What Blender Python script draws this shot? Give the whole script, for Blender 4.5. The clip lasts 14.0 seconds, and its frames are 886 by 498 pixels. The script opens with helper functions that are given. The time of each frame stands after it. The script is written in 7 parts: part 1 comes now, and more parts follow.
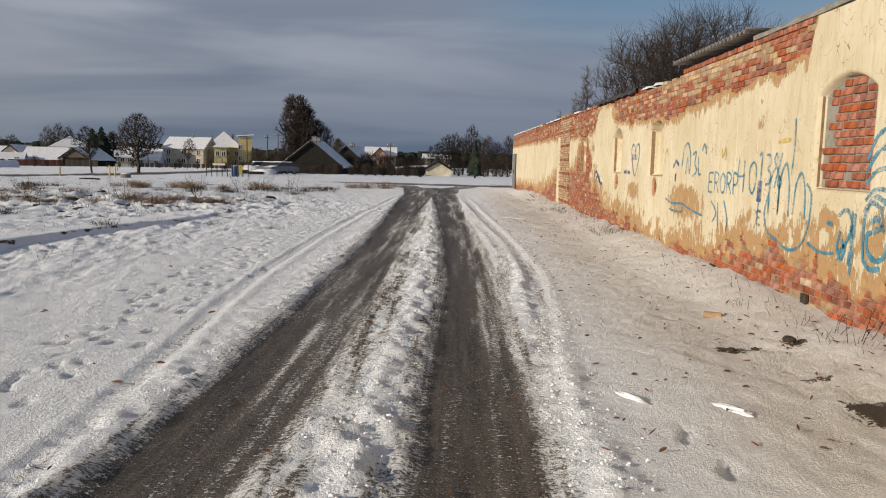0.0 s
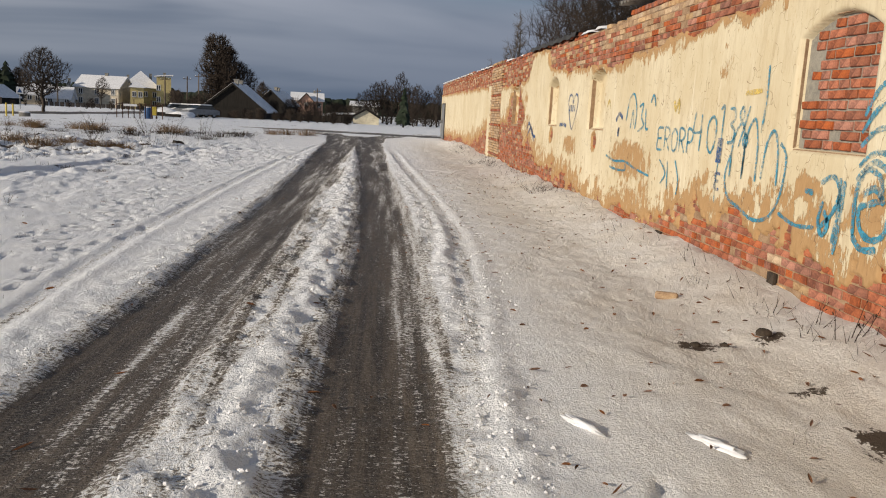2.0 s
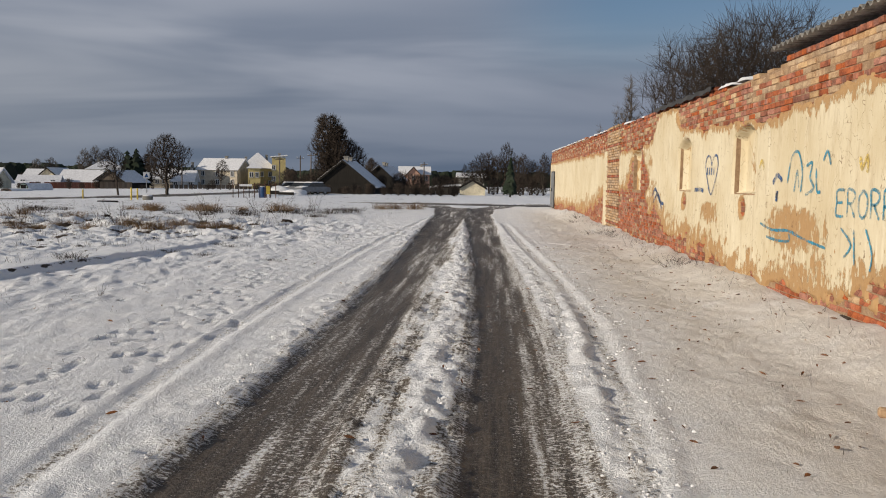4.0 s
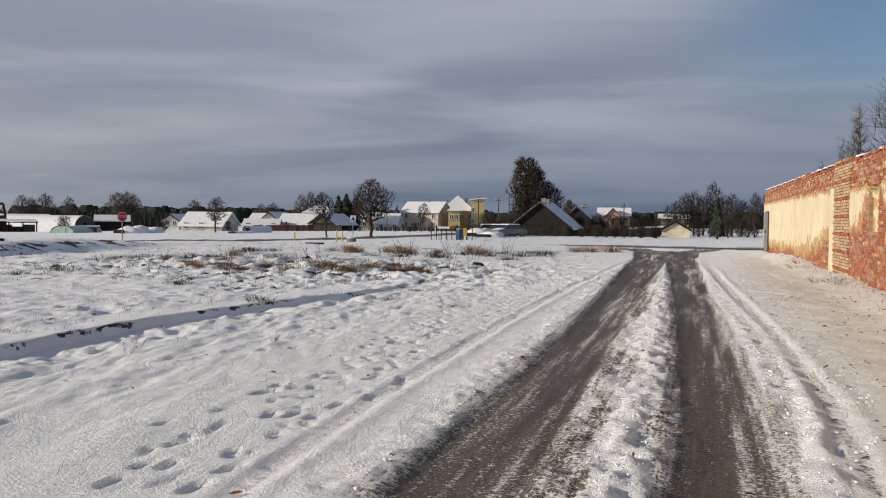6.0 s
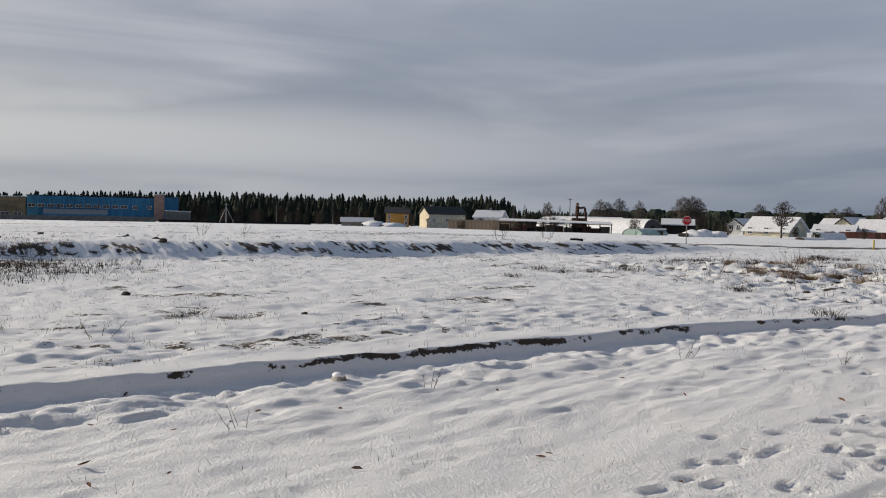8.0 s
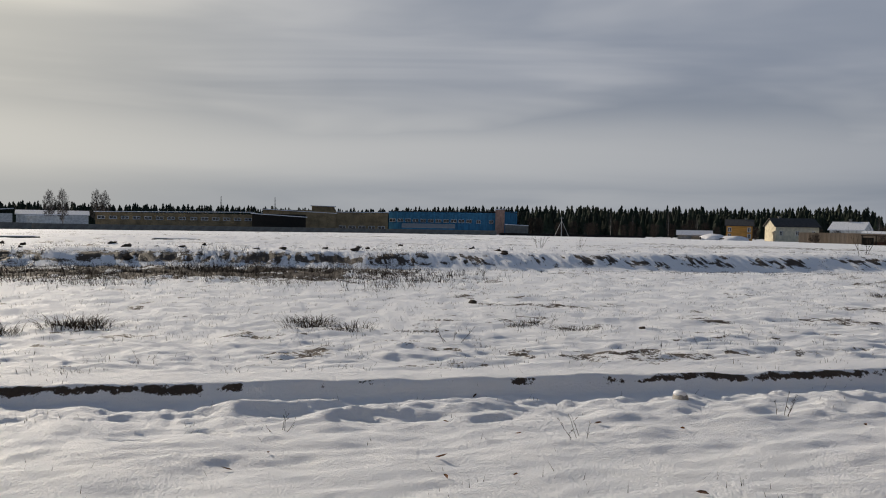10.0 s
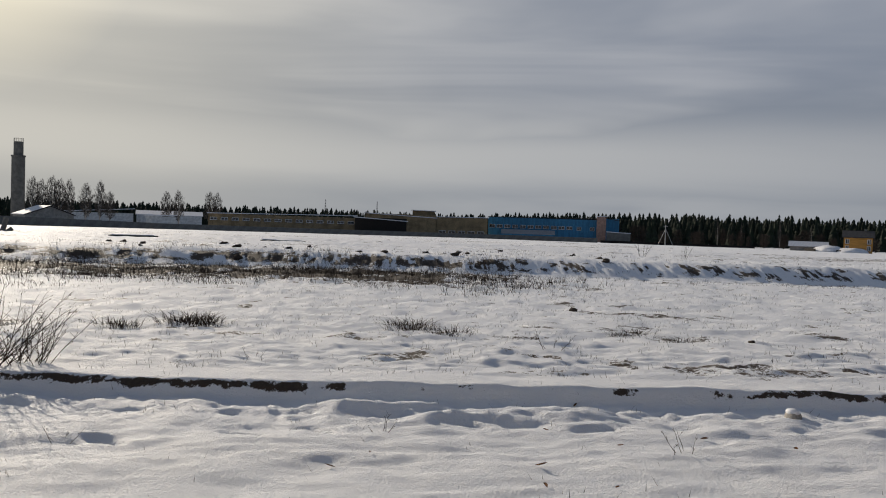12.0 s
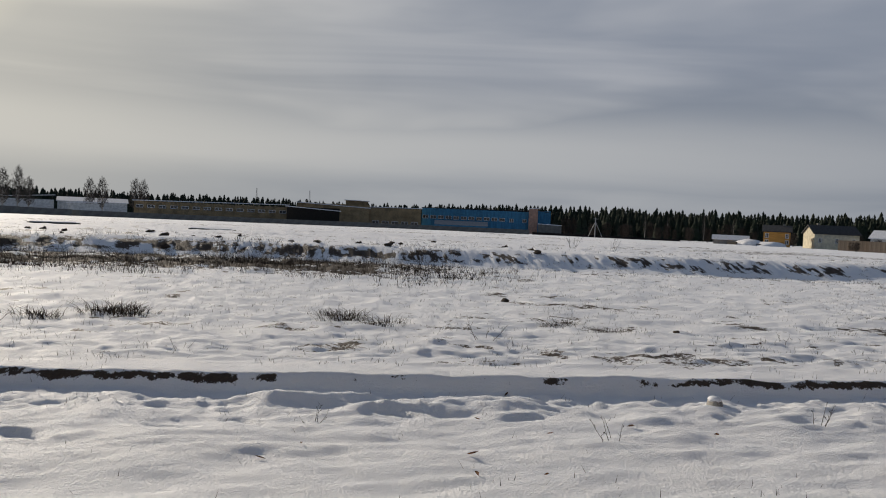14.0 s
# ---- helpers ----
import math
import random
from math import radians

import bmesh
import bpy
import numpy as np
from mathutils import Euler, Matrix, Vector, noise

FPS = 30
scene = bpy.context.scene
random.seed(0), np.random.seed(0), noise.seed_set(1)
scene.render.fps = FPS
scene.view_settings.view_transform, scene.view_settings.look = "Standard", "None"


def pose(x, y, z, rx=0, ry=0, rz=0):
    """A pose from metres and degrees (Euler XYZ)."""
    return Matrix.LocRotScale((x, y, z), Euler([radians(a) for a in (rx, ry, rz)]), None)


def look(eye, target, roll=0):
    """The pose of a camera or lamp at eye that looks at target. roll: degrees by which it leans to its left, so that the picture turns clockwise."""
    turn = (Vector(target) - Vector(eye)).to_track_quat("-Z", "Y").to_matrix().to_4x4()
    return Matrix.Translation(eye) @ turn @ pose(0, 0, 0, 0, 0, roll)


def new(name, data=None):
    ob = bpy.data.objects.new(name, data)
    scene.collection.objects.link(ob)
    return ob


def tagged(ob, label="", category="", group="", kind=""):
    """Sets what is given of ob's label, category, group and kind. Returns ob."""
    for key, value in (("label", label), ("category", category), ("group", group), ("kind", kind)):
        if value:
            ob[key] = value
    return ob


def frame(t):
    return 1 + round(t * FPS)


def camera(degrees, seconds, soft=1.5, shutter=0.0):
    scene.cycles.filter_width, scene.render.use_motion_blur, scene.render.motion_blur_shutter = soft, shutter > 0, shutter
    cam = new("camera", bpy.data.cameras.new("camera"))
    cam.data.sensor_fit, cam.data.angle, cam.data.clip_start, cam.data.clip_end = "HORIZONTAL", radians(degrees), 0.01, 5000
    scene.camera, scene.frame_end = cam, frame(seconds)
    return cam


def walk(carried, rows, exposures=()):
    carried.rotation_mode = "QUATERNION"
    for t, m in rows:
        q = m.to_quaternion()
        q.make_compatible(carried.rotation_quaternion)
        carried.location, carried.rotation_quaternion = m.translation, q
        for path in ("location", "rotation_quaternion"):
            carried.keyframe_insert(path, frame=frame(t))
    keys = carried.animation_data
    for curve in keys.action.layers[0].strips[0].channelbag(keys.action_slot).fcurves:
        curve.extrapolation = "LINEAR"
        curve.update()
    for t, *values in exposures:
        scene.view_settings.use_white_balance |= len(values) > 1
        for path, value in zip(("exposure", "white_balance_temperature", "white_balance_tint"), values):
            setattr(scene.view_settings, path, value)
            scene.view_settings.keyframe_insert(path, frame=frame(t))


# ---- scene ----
cam = camera(58.1, 14.0, 1.05)
METRES, EYE, TILT, LEAN, TURN = 4.45, 1.55, 1.2, 0.0, 0.9
ROWS = [
    (0.0, 0.0, 0.0, 0.0, 0.19, -7.47, -1.45),
    (0.5, 0.0014, 0.093, -0.0065, -0.52, -8.45, -1.38),
    (1.0, 0.0111, 0.1727, -0.0032, -3.82, -9.81, -1.66),
    (1.5, 0.038, 0.2455, -0.0021, -4.49, -11.17, -3.33),
    (2.0, 0.041, 0.3347, -0.0152, -4.78, -10.84, -3.22),
    (2.5, 0.0421, 0.4147, -0.0168, -3.74, -9.33, -1.64),
    (3.0, 0.0311, 0.4996, -0.0162, 1.3, -8.39, -1.19),
    (5.5, 0.0049, 0.836, -0.0224, 4.05, -3.15, -0.62),
    (6.0, 0.0135, 0.8886, -0.0231, 16.8, -3.3, -0.27),
    (6.5, -0.006, 0.926, -0.0239, 24.02, -2.52, -0.26),
    (7.0, -0.0195, 0.9434, -0.0252, 35.02, -1.95, -0.45),
    (7.5, -0.0218, 0.9487, -0.0243, 47.57, -2.52, -0.51),
    (8.0, -0.021, 0.9492, -0.0247, 55.74, -3.19, -0.32),
    (8.5, -0.0218, 0.9481, -0.025, 61.79, -3.43, -0.07),
    (9.0, -0.0243, 0.9441, -0.0253, 68.71, -3.25, 0.14),
    (11.5, -0.0225, 0.9292, -0.0247, 86.13, -1.59, -0.45),
    (12.0, -0.0238, 0.929, -0.025, 86.5, -1.89, -0.68),
    (12.5, -0.0238, 0.9282, -0.0252, 86.19, -2.07, -0.94),
    (13.0, -0.0239, 0.9275, -0.0253, 85.6, -2.19, -1.16),
    (13.5, -0.0237, 0.928, -0.0253, 84.55, -2.3, -1.29),
    (14.0, -0.0239, 0.9283, -0.0255, 81.73, -2.48, -1.33),
]
walk(cam, [(t, pose(0, 0, EYE, TILT, LEAN, TURN) @ pose(METRES * x, METRES * y, METRES * z, 90 + pitch, roll, yaw)) for t, x, y, z, yaw, pitch, roll in ROWS],
     exposures=[(0.0, 0.02), (5.4, -0.02), (6.5, 0.30), (8.0, 0.20), (9.0, 0.10), (11.4, -0.10), (14.0, -0.08)])

# ---- light ----
SUN_AZ, SUN_EL = 119.5, 17.5
world = bpy.data.worlds.new("winter_sky")
scene.world = world
world.use_nodes = True
SUN_DIR = Vector((-math.sin(radians(SUN_AZ)) * math.cos(radians(SUN_EL)),
                  math.cos(radians(SUN_AZ)) * math.cos(radians(SUN_EL)), math.sin(radians(SUN_EL))))


def node(nt, kind, **inputs):
    n = nt.nodes.new(kind)
    for key, value in inputs.items():
        if key in ("operation", "blend_type", "data_type", "noise_dimensions", "feature", "attribute_name", "sky_type", "sun_disc", "interpolation"):
            if key == "operation":
                n.operation = value
            elif key == "blend_type":
                n.blend_type = value
            elif key == "data_type":
                n.data_type = value
            elif key == "feature":
                n.feature = value
            elif key == "attribute_name":
                n.attribute_name = value
        else:
            slot = int(key[1:]) if key[0] == "i" and key[1:].isdigit() else key.replace("_", " ")
            if isinstance(value, bpy.types.NodeSocket):
                nt.links.new(value, n.inputs[slot])
            else:
                n.inputs[slot].default_value = value
    return n


def mth(nt, op, a, b=0.0, clamp=False):
    n = node(nt, "ShaderNodeMath", operation=op, i0=a, i1=b)
    n.use_clamp = clamp
    return n.outputs[0]


def mixc(nt, fac, a, b, blend="MIX"):
    n = node(nt, "ShaderNodeMix", data_type="RGBA", blend_type=blend)
    for slot, value in ((0, fac), (6, a), (7, b)):
        if isinstance(value, bpy.types.NodeSocket):
            nt.links.new(value, n.inputs[slot])
        elif slot == 0:
            n.inputs[slot].default_value = value
        else:
            n.inputs[slot].default_value = (*value[:3], 1)
    return n.outputs[2]


def ramp(nt, value, stops):
    n = nt.nodes.new("ShaderNodeValToRGB")
    nt.links.new(value, n.inputs[0])
    while len(n.color_ramp.elements) < len(stops):
        n.color_ramp.elements.new(0.5)
    for e, (p, c) in zip(n.color_ramp.elements, stops):
        e.position = p
        e.color = (c, c, c, 1) if isinstance(c, (int, float)) else (*c, 1)
    return n.outputs[0]


def smooth(nt, value, lo, hi):
    n = nt.nodes.new("ShaderNodeMapRange")
    n.interpolation_type = "SMOOTHSTEP"
    nt.links.new(value, n.inputs[0])
    n.inputs[1].default_value, n.inputs[2].default_value = lo, hi
    return n.outputs[0]


def noise_tex(nt, vec, scale, detail=3.0, rough=0.55, dist=0.0):
    n = nt.nodes.new("ShaderNodeTexNoise")
    nt.links.new(vec, n.inputs["Vector"])
    n.inputs["Scale"].default_value, n.inputs["Detail"].default_value = scale, detail
    n.inputs["Roughness"].default_value, n.inputs["Distortion"].default_value = rough, dist
    return n.outputs[0]


def scaled(nt, vec, sx, sy, sz):
    n = nt.nodes.new("ShaderNodeMapping")
    nt.links.new(vec, n.inputs[0])
    n.inputs[3].default_value = (sx, sy, sz)
    return n.outputs[0]


def build_sky():
    nt = world.node_tree
    nt.nodes.clear()
    out = nt.nodes.new("ShaderNodeOutputWorld")
    bg = nt.nodes.new("ShaderNodeBackground")
    nt.links.new(bg.outputs[0], out.inputs[0])
    tc = nt.nodes.new("ShaderNodeTexCoord").outputs["Generated"]
    sky = nt.nodes.new("ShaderNodeTexSky")
    sky.sky_type = "NISHITA"
    sky.sun_disc = False
    sky.sun_elevation, sky.sun_rotation = radians(SUN_EL), radians(-SUN_AZ)
    clear = mixc(nt, 1.0, sky.outputs[0], (0.055, 0.064, 0.076), "MULTIPLY")
    sep = nt.nodes.new("ShaderNodeSeparateXYZ")
    nt.links.new(tc, sep.inputs[0])
    up = mth(nt, "MAXIMUM", sep.outputs[2], 0.0)
    # long level bands of stratus low down, a rolling sheet higher up
    band = noise_tex(nt, scaled(nt, tc, 1.1, 1.1, 8.5), 1.35, 4.0, 0.5, 0.5)
    den = mth(nt, "ADD", up, 0.12)
    comb = nt.nodes.new("ShaderNodeCombineXYZ")
    nt.links.new(mth(nt, "DIVIDE", sep.outputs[0], den), comb.inputs[0])
    nt.links.new(mth(nt, "DIVIDE", sep.outputs[1], den), comb.inputs[1])
    sheet = noise_tex(nt, scaled(nt, comb.outputs[0], 0.5, 1.0, 1), 0.7, 3.0, 0.45, 0.4)
    body = mth(nt, "ADD", mth(nt, "MULTIPLY", band, 0.75), mth(nt, "MULTIPLY", sheet, 0.25))
    dot = nt.nodes.new("ShaderNodeVectorMath")
    dot.operation = "DOT_PRODUCT"
    nt.links.new(tc, dot.inputs[0])
    dot.inputs[1].default_value = SUN_DIR
    facing = mth(nt, "MAXIMUM", dot.outputs["Value"], 0.0)
    wide = smooth(nt, dot.outputs["Value"], -0.55, 0.92)
    near = mth(nt, "MAXIMUM", mth(nt, "POWER", facing, 60.0), mth(nt, "MULTIPLY", mth(nt, "POWER", facing, 11.0), 0.42))
    # dark slate low in the north, paler higher, warm by the sun
    low = mixc(nt, smooth(nt, up, 0.02, 0.26), (0.078, 0.115, 0.18), (0.235, 0.27, 0.345))
    high = mth(nt, "ADD", 0.38, mth(nt, "MULTIPLY", smooth(nt, up, 0.19, 0.09), 0.62))
    towards = mth(nt, "MAXIMUM", mth(nt, "MULTIPLY", wide, high), mth(nt, "POWER", facing, 7.0))
    low = mixc(nt, mth(nt, "MULTIPLY", towards, 0.9), low, (0.30, 0.325, 0.365))
    pale = mixc(nt, towards, (0.31, 0.34, 0.41), (0.55, 0.55, 0.545))
    lit = mth(nt, "MULTIPLY", smooth(nt, body, 0.40, 0.66), mth(nt, "ADD", 0.45, mth(nt, "MULTIPLY", smooth(nt, up, 0.03, 0.16), 0.55)))
    rim = mth(nt, "MULTIPLY", smooth(nt, mth(nt, "ADD", up, mth(nt, "MULTIPLY", band, 0.06)), 0.05, 0.10), smooth(nt, mth(nt, "ADD", up, mth(nt, "MULTIPLY", band, 0.06)), 0.18, 0.11))
    lit = mth(nt, "MAXIMUM", lit, mth(nt, "MULTIPLY", mth(nt, "MULTIPLY", rim, wide), 0.65))
    cloud = mixc(nt, lit, low, pale)
    cloud = mixc(nt, near, cloud, (1.0, 0.91, 0.70))
    # the sheet breaks up overhead and to the north-east, where clear sky shows
    gap = mth(nt, "MULTIPLY", smooth(nt, sheet, 0.76, 0.50), smooth(nt, up, 0.10, 0.21))
    gap = mth(nt, "MULTIPLY", gap, smooth(nt, sep.outputs[0], -0.08, 0.16))
    col = mixc(nt, mth(nt, "MULTIPLY", gap, 0.9), cloud, clear)
    # thin bright veil added out of view overhead to lift the snow, blue between its wisps
    fill_veil = mixc(nt, smooth(nt, sheet, 0.35, 0.62), clear, (0.22, 0.245, 0.295))
    col = mixc(nt, smooth(nt, mth(nt, "ADD", up, mth(nt, "MULTIPLY", sheet, 0.2)), 0.42, 0.64), col, fill_veil)
    nt.links.new(col, bg.inputs[0])
    bg.inputs[1].default_value = 1.0


build_sky()
sun = new("sun", bpy.data.lights.new("sun", "SUN"))
sun.data.energy, sun.data.angle, sun.data.color = 4.45, radians(0.7), (1.0, 0.875, 0.71)
sun.matrix_world = look(SUN_DIR * 300, (0, 0, 0))

# ---- materials ----


def material(name, base, rough=0.8, var=0.25, scale=6.0, bump=0.3, dark=None, metal=0.0, scale2=0.0, stretch=(1, 1, 1), spec=0.3, rand=0.0):
    """A surface with grain and stains: two scales of noise in colour, and fine relief."""
    m = bpy.data.materials.new(name)
    m.use_nodes = True
    nt = m.node_tree
    b = nt.nodes["Principled BSDF"]
    co = scaled(nt, nt.nodes.new("ShaderNodeTexCoord").outputs["Object"], *stretch)
    n1 = noise_tex(nt, co, scale, 5)
    n2 = noise_tex(nt, co, scale2 or scale * 6, 4)
    dark = dark or [c * (1 - var) * 0.8 for c in base]
    light = [min(1, c * (1 + var * 0.5)) for c in base]
    f = mth(nt, "ADD", mth(nt, "MULTIPLY", n1, 0.6), mth(nt, "MULTIPLY", n2, 0.4))
    col = mixc(nt, smooth(nt, f, 0.35, 0.65), dark, light)
    if rand:
        oi = nt.nodes.new("ShaderNodeObjectInfo").outputs["Random"]
        gi = nt.nodes.new("ShaderNodeNewGeometry").outputs["Random Per Island"]
        r = mth(nt, "FRACT", mth(nt, "ADD", oi, gi))
        hsv = nt.nodes.new("ShaderNodeHueSaturation")
        nt.links.new(col, hsv.inputs["Color"])
        nt.links.new(mth(nt, "ADD", mth(nt, "MULTIPLY", r, rand), 1 - rand / 2), hsv.inputs["Value"])
        nt.links.new(mth(nt, "ADD", mth(nt, "MULTIPLY", mth(nt, "FRACT", mth(nt, "MULTIPLY", r, 7.3)), rand * 0.7), 1 - rand * 0.45), hsv.inputs["Saturation"])
        col = hsv.outputs[0]
    nt.links.new(col, b.inputs["Base Color"])
    b.inputs["Roughness"].default_value, b.inputs["Metallic"].default_value = rough, metal
    b.inputs["Specular IOR Level"].default_value = spec
    if bump:
        bp = nt.nodes.new("ShaderNodeBump")
        bp.inputs["Strength"].default_value, bp.inputs["Distance"].default_value = bump, 0.02
        nt.links.new(f, bp.inputs["Height"])
        nt.links.new(bp.outputs[0], b.inputs["Normal"])
    return m


M = {
    "snow": material("snow", (0.78, 0.79, 0.82), 0.75, 0.05, 3, 0.25),
    "brick": material("brick", (0.34, 0.115, 0.058), 0.92, 0.35, 9, 0.8, (0.17, 0.055, 0.032), rand=0.5),
    "pale_brick": material("pale_brick", (0.42, 0.30, 0.18), 0.9, 0.3, 9, 0.7, (0.28, 0.17, 0.095), rand=0.45),
    "mortar": material("mortar", (0.30, 0.21, 0.135), 0.95, 0.3, 12, 0.6, (0.22, 0.14, 0.085)),
    "cement": material("cement", (0.25, 0.235, 0.20), 0.95, 0.3, 10, 0.7, (0.19, 0.18, 0.16)),
    "asbestos": material("asbestos", (0.24, 0.23, 0.21), 0.95, 0.35, 4, 0.4),
    "bark": material("bark", (0.065, 0.052, 0.042), 0.95, 0.35, 6, 0.5),
    "twigs": material("twigs", (0.048, 0.036, 0.028), 0.95, 0.3, 4, 0.0),
    "grey_twigs": material("grey_twigs", (0.095, 0.082, 0.072), 0.95, 0.3, 4, 0.0),
    "birch": material("birch", (0.38, 0.36, 0.33), 0.9, 0.5, 3, 0.2, (0.12, 0.11, 0.10)),
    "needles": material("needles", (0.018, 0.028, 0.016), 0.95, 0.4, 2, 0.0, rand=0.5),
    "straw": material("straw", (0.22, 0.14, 0.068), 0.95, 0.4, 5, 0.0, (0.10, 0.062, 0.034), rand=0.5),
    "dead_stem": material("dead_stem", (0.042, 0.029, 0.020), 0.95, 0.3, 8, 0.0, rand=0.3),
    "leaf": material("leaf", (0.20, 0.085, 0.035), 0.9, 0.4, 30, 0.2, (0.07, 0.035, 0.02), rand=0.6),
    "soil": material("soil", (0.055, 0.042, 0.032), 0.95, 0.4, 9, 0.8),
    "stone": material("stone", (0.33, 0.31, 0.28), 0.95, 0.3, 9, 0.5),
    "beige_wall": material("beige_wall", (0.58, 0.51, 0.40), 0.9, 0.15, 1.2, 0.2),
    "yellow_wall": material("yellow_wall", (0.50, 0.41, 0.19), 0.9, 0.12, 1.2, 0.2),
    "cream_wall": material("cream_wall", (0.60, 0.55, 0.42), 0.9, 0.15, 1.2, 0.2),
    "white_wall": material("white_wall", (0.62, 0.62, 0.60), 0.9, 0.2, 1.2, 0.2),
    "pink_wall": material("pink_wall", (0.42, 0.26, 0.20), 0.9, 0.2, 1.2, 0.2),
    "orange_wall": material("orange_wall", (0.52, 0.27, 0.07), 0.85, 0.25, 1.0, 0.2, stretch=(0.3, 0.3, 6)),
    "grey_wall": material("grey_wall", (0.25, 0.24, 0.22), 0.9, 0.25, 1.0, 0.3),
    "ochre_wall": material("ochre_wall", (0.26, 0.19, 0.105), 0.9, 0.3, 0.4, 0.3, scale2=3),
    "concrete": material("concrete", (0.16, 0.155, 0.14), 0.95, 0.18, 0.8, 0.4, scale2=7),
    "dark_wood": material("dark_wood", (0.016, 0.014, 0.012), 0.95, 0.35, 2.0, 0.4, stretch=(5, 5, 0.5)),
    "brown_fence": material("brown_fence", (0.17, 0.055, 0.032), 0.7, 0.25, 2.0, 0.3, stretch=(4, 4, 0.4), rand=0.3),
    "grey_fence": material("grey_fence", (0.12, 0.095, 0.075), 0.95, 0.3, 2.0, 0.3, stretch=(4, 4, 0.4), rand=0.4),
    "factory_blue": material("factory_blue", (0.045, 0.20, 0.34), 0.6, 0.2, 0.5, 0.2, stretch=(3, 3, 0.4)),
    "dark_roof": material("dark_roof", (0.05, 0.05, 0.052), 0.8, 0.3, 2, 0.3),
    "rust": material("rust", (0.085, 0.042, 0.028), 0.85, 0.4, 2, 0.4),
    "steel": material("steel", (0.30, 0.31, 0.32), 0.5, 0.2, 8, 0.1, metal=0.6),
    "dark_steel": material("dark_steel", (0.06, 0.06, 0.065), 0.6, 0.3, 8, 0.2, metal=0.3),
    "polythene": material("polythene", (0.42, 0.55, 0.48), 0.35, 0.2, 1.5, 0.1),
    "sign_red": material("sign_red", (0.62, 0.02, 0.03), 0.45, 0.08, 8, 0.0),
    "sign_white": material("sign_white", (0.78, 0.78, 0.78), 0.5, 0.05, 8, 0.0),
    "post_yellow": material("post_yellow", (0.62, 0.47, 0.08), 0.5, 0.15, 8, 0.1),
    "barrel_blue": material("barrel_blue", (0.03, 0.08, 0.20), 0.5, 0.2, 5, 0.1),
    "glass_dark": material("glass_dark", (0.02, 0.025, 0.03), 0.12, 0.2, 2, 0.0, spec=0.6),
    "car_paint": material("car_paint", (0.16, 0.17, 0.19), 0.35, 0.15, 3, 0.0, spec=0.6),
    "rubber": material("rubber", (0.02, 0.02, 0.02), 0.9, 0.2, 8, 0.1),
    "plank_edge": material("plank_edge", (0.30, 0.22, 0.13), 0.9, 0.3, 4, 0.2),
}


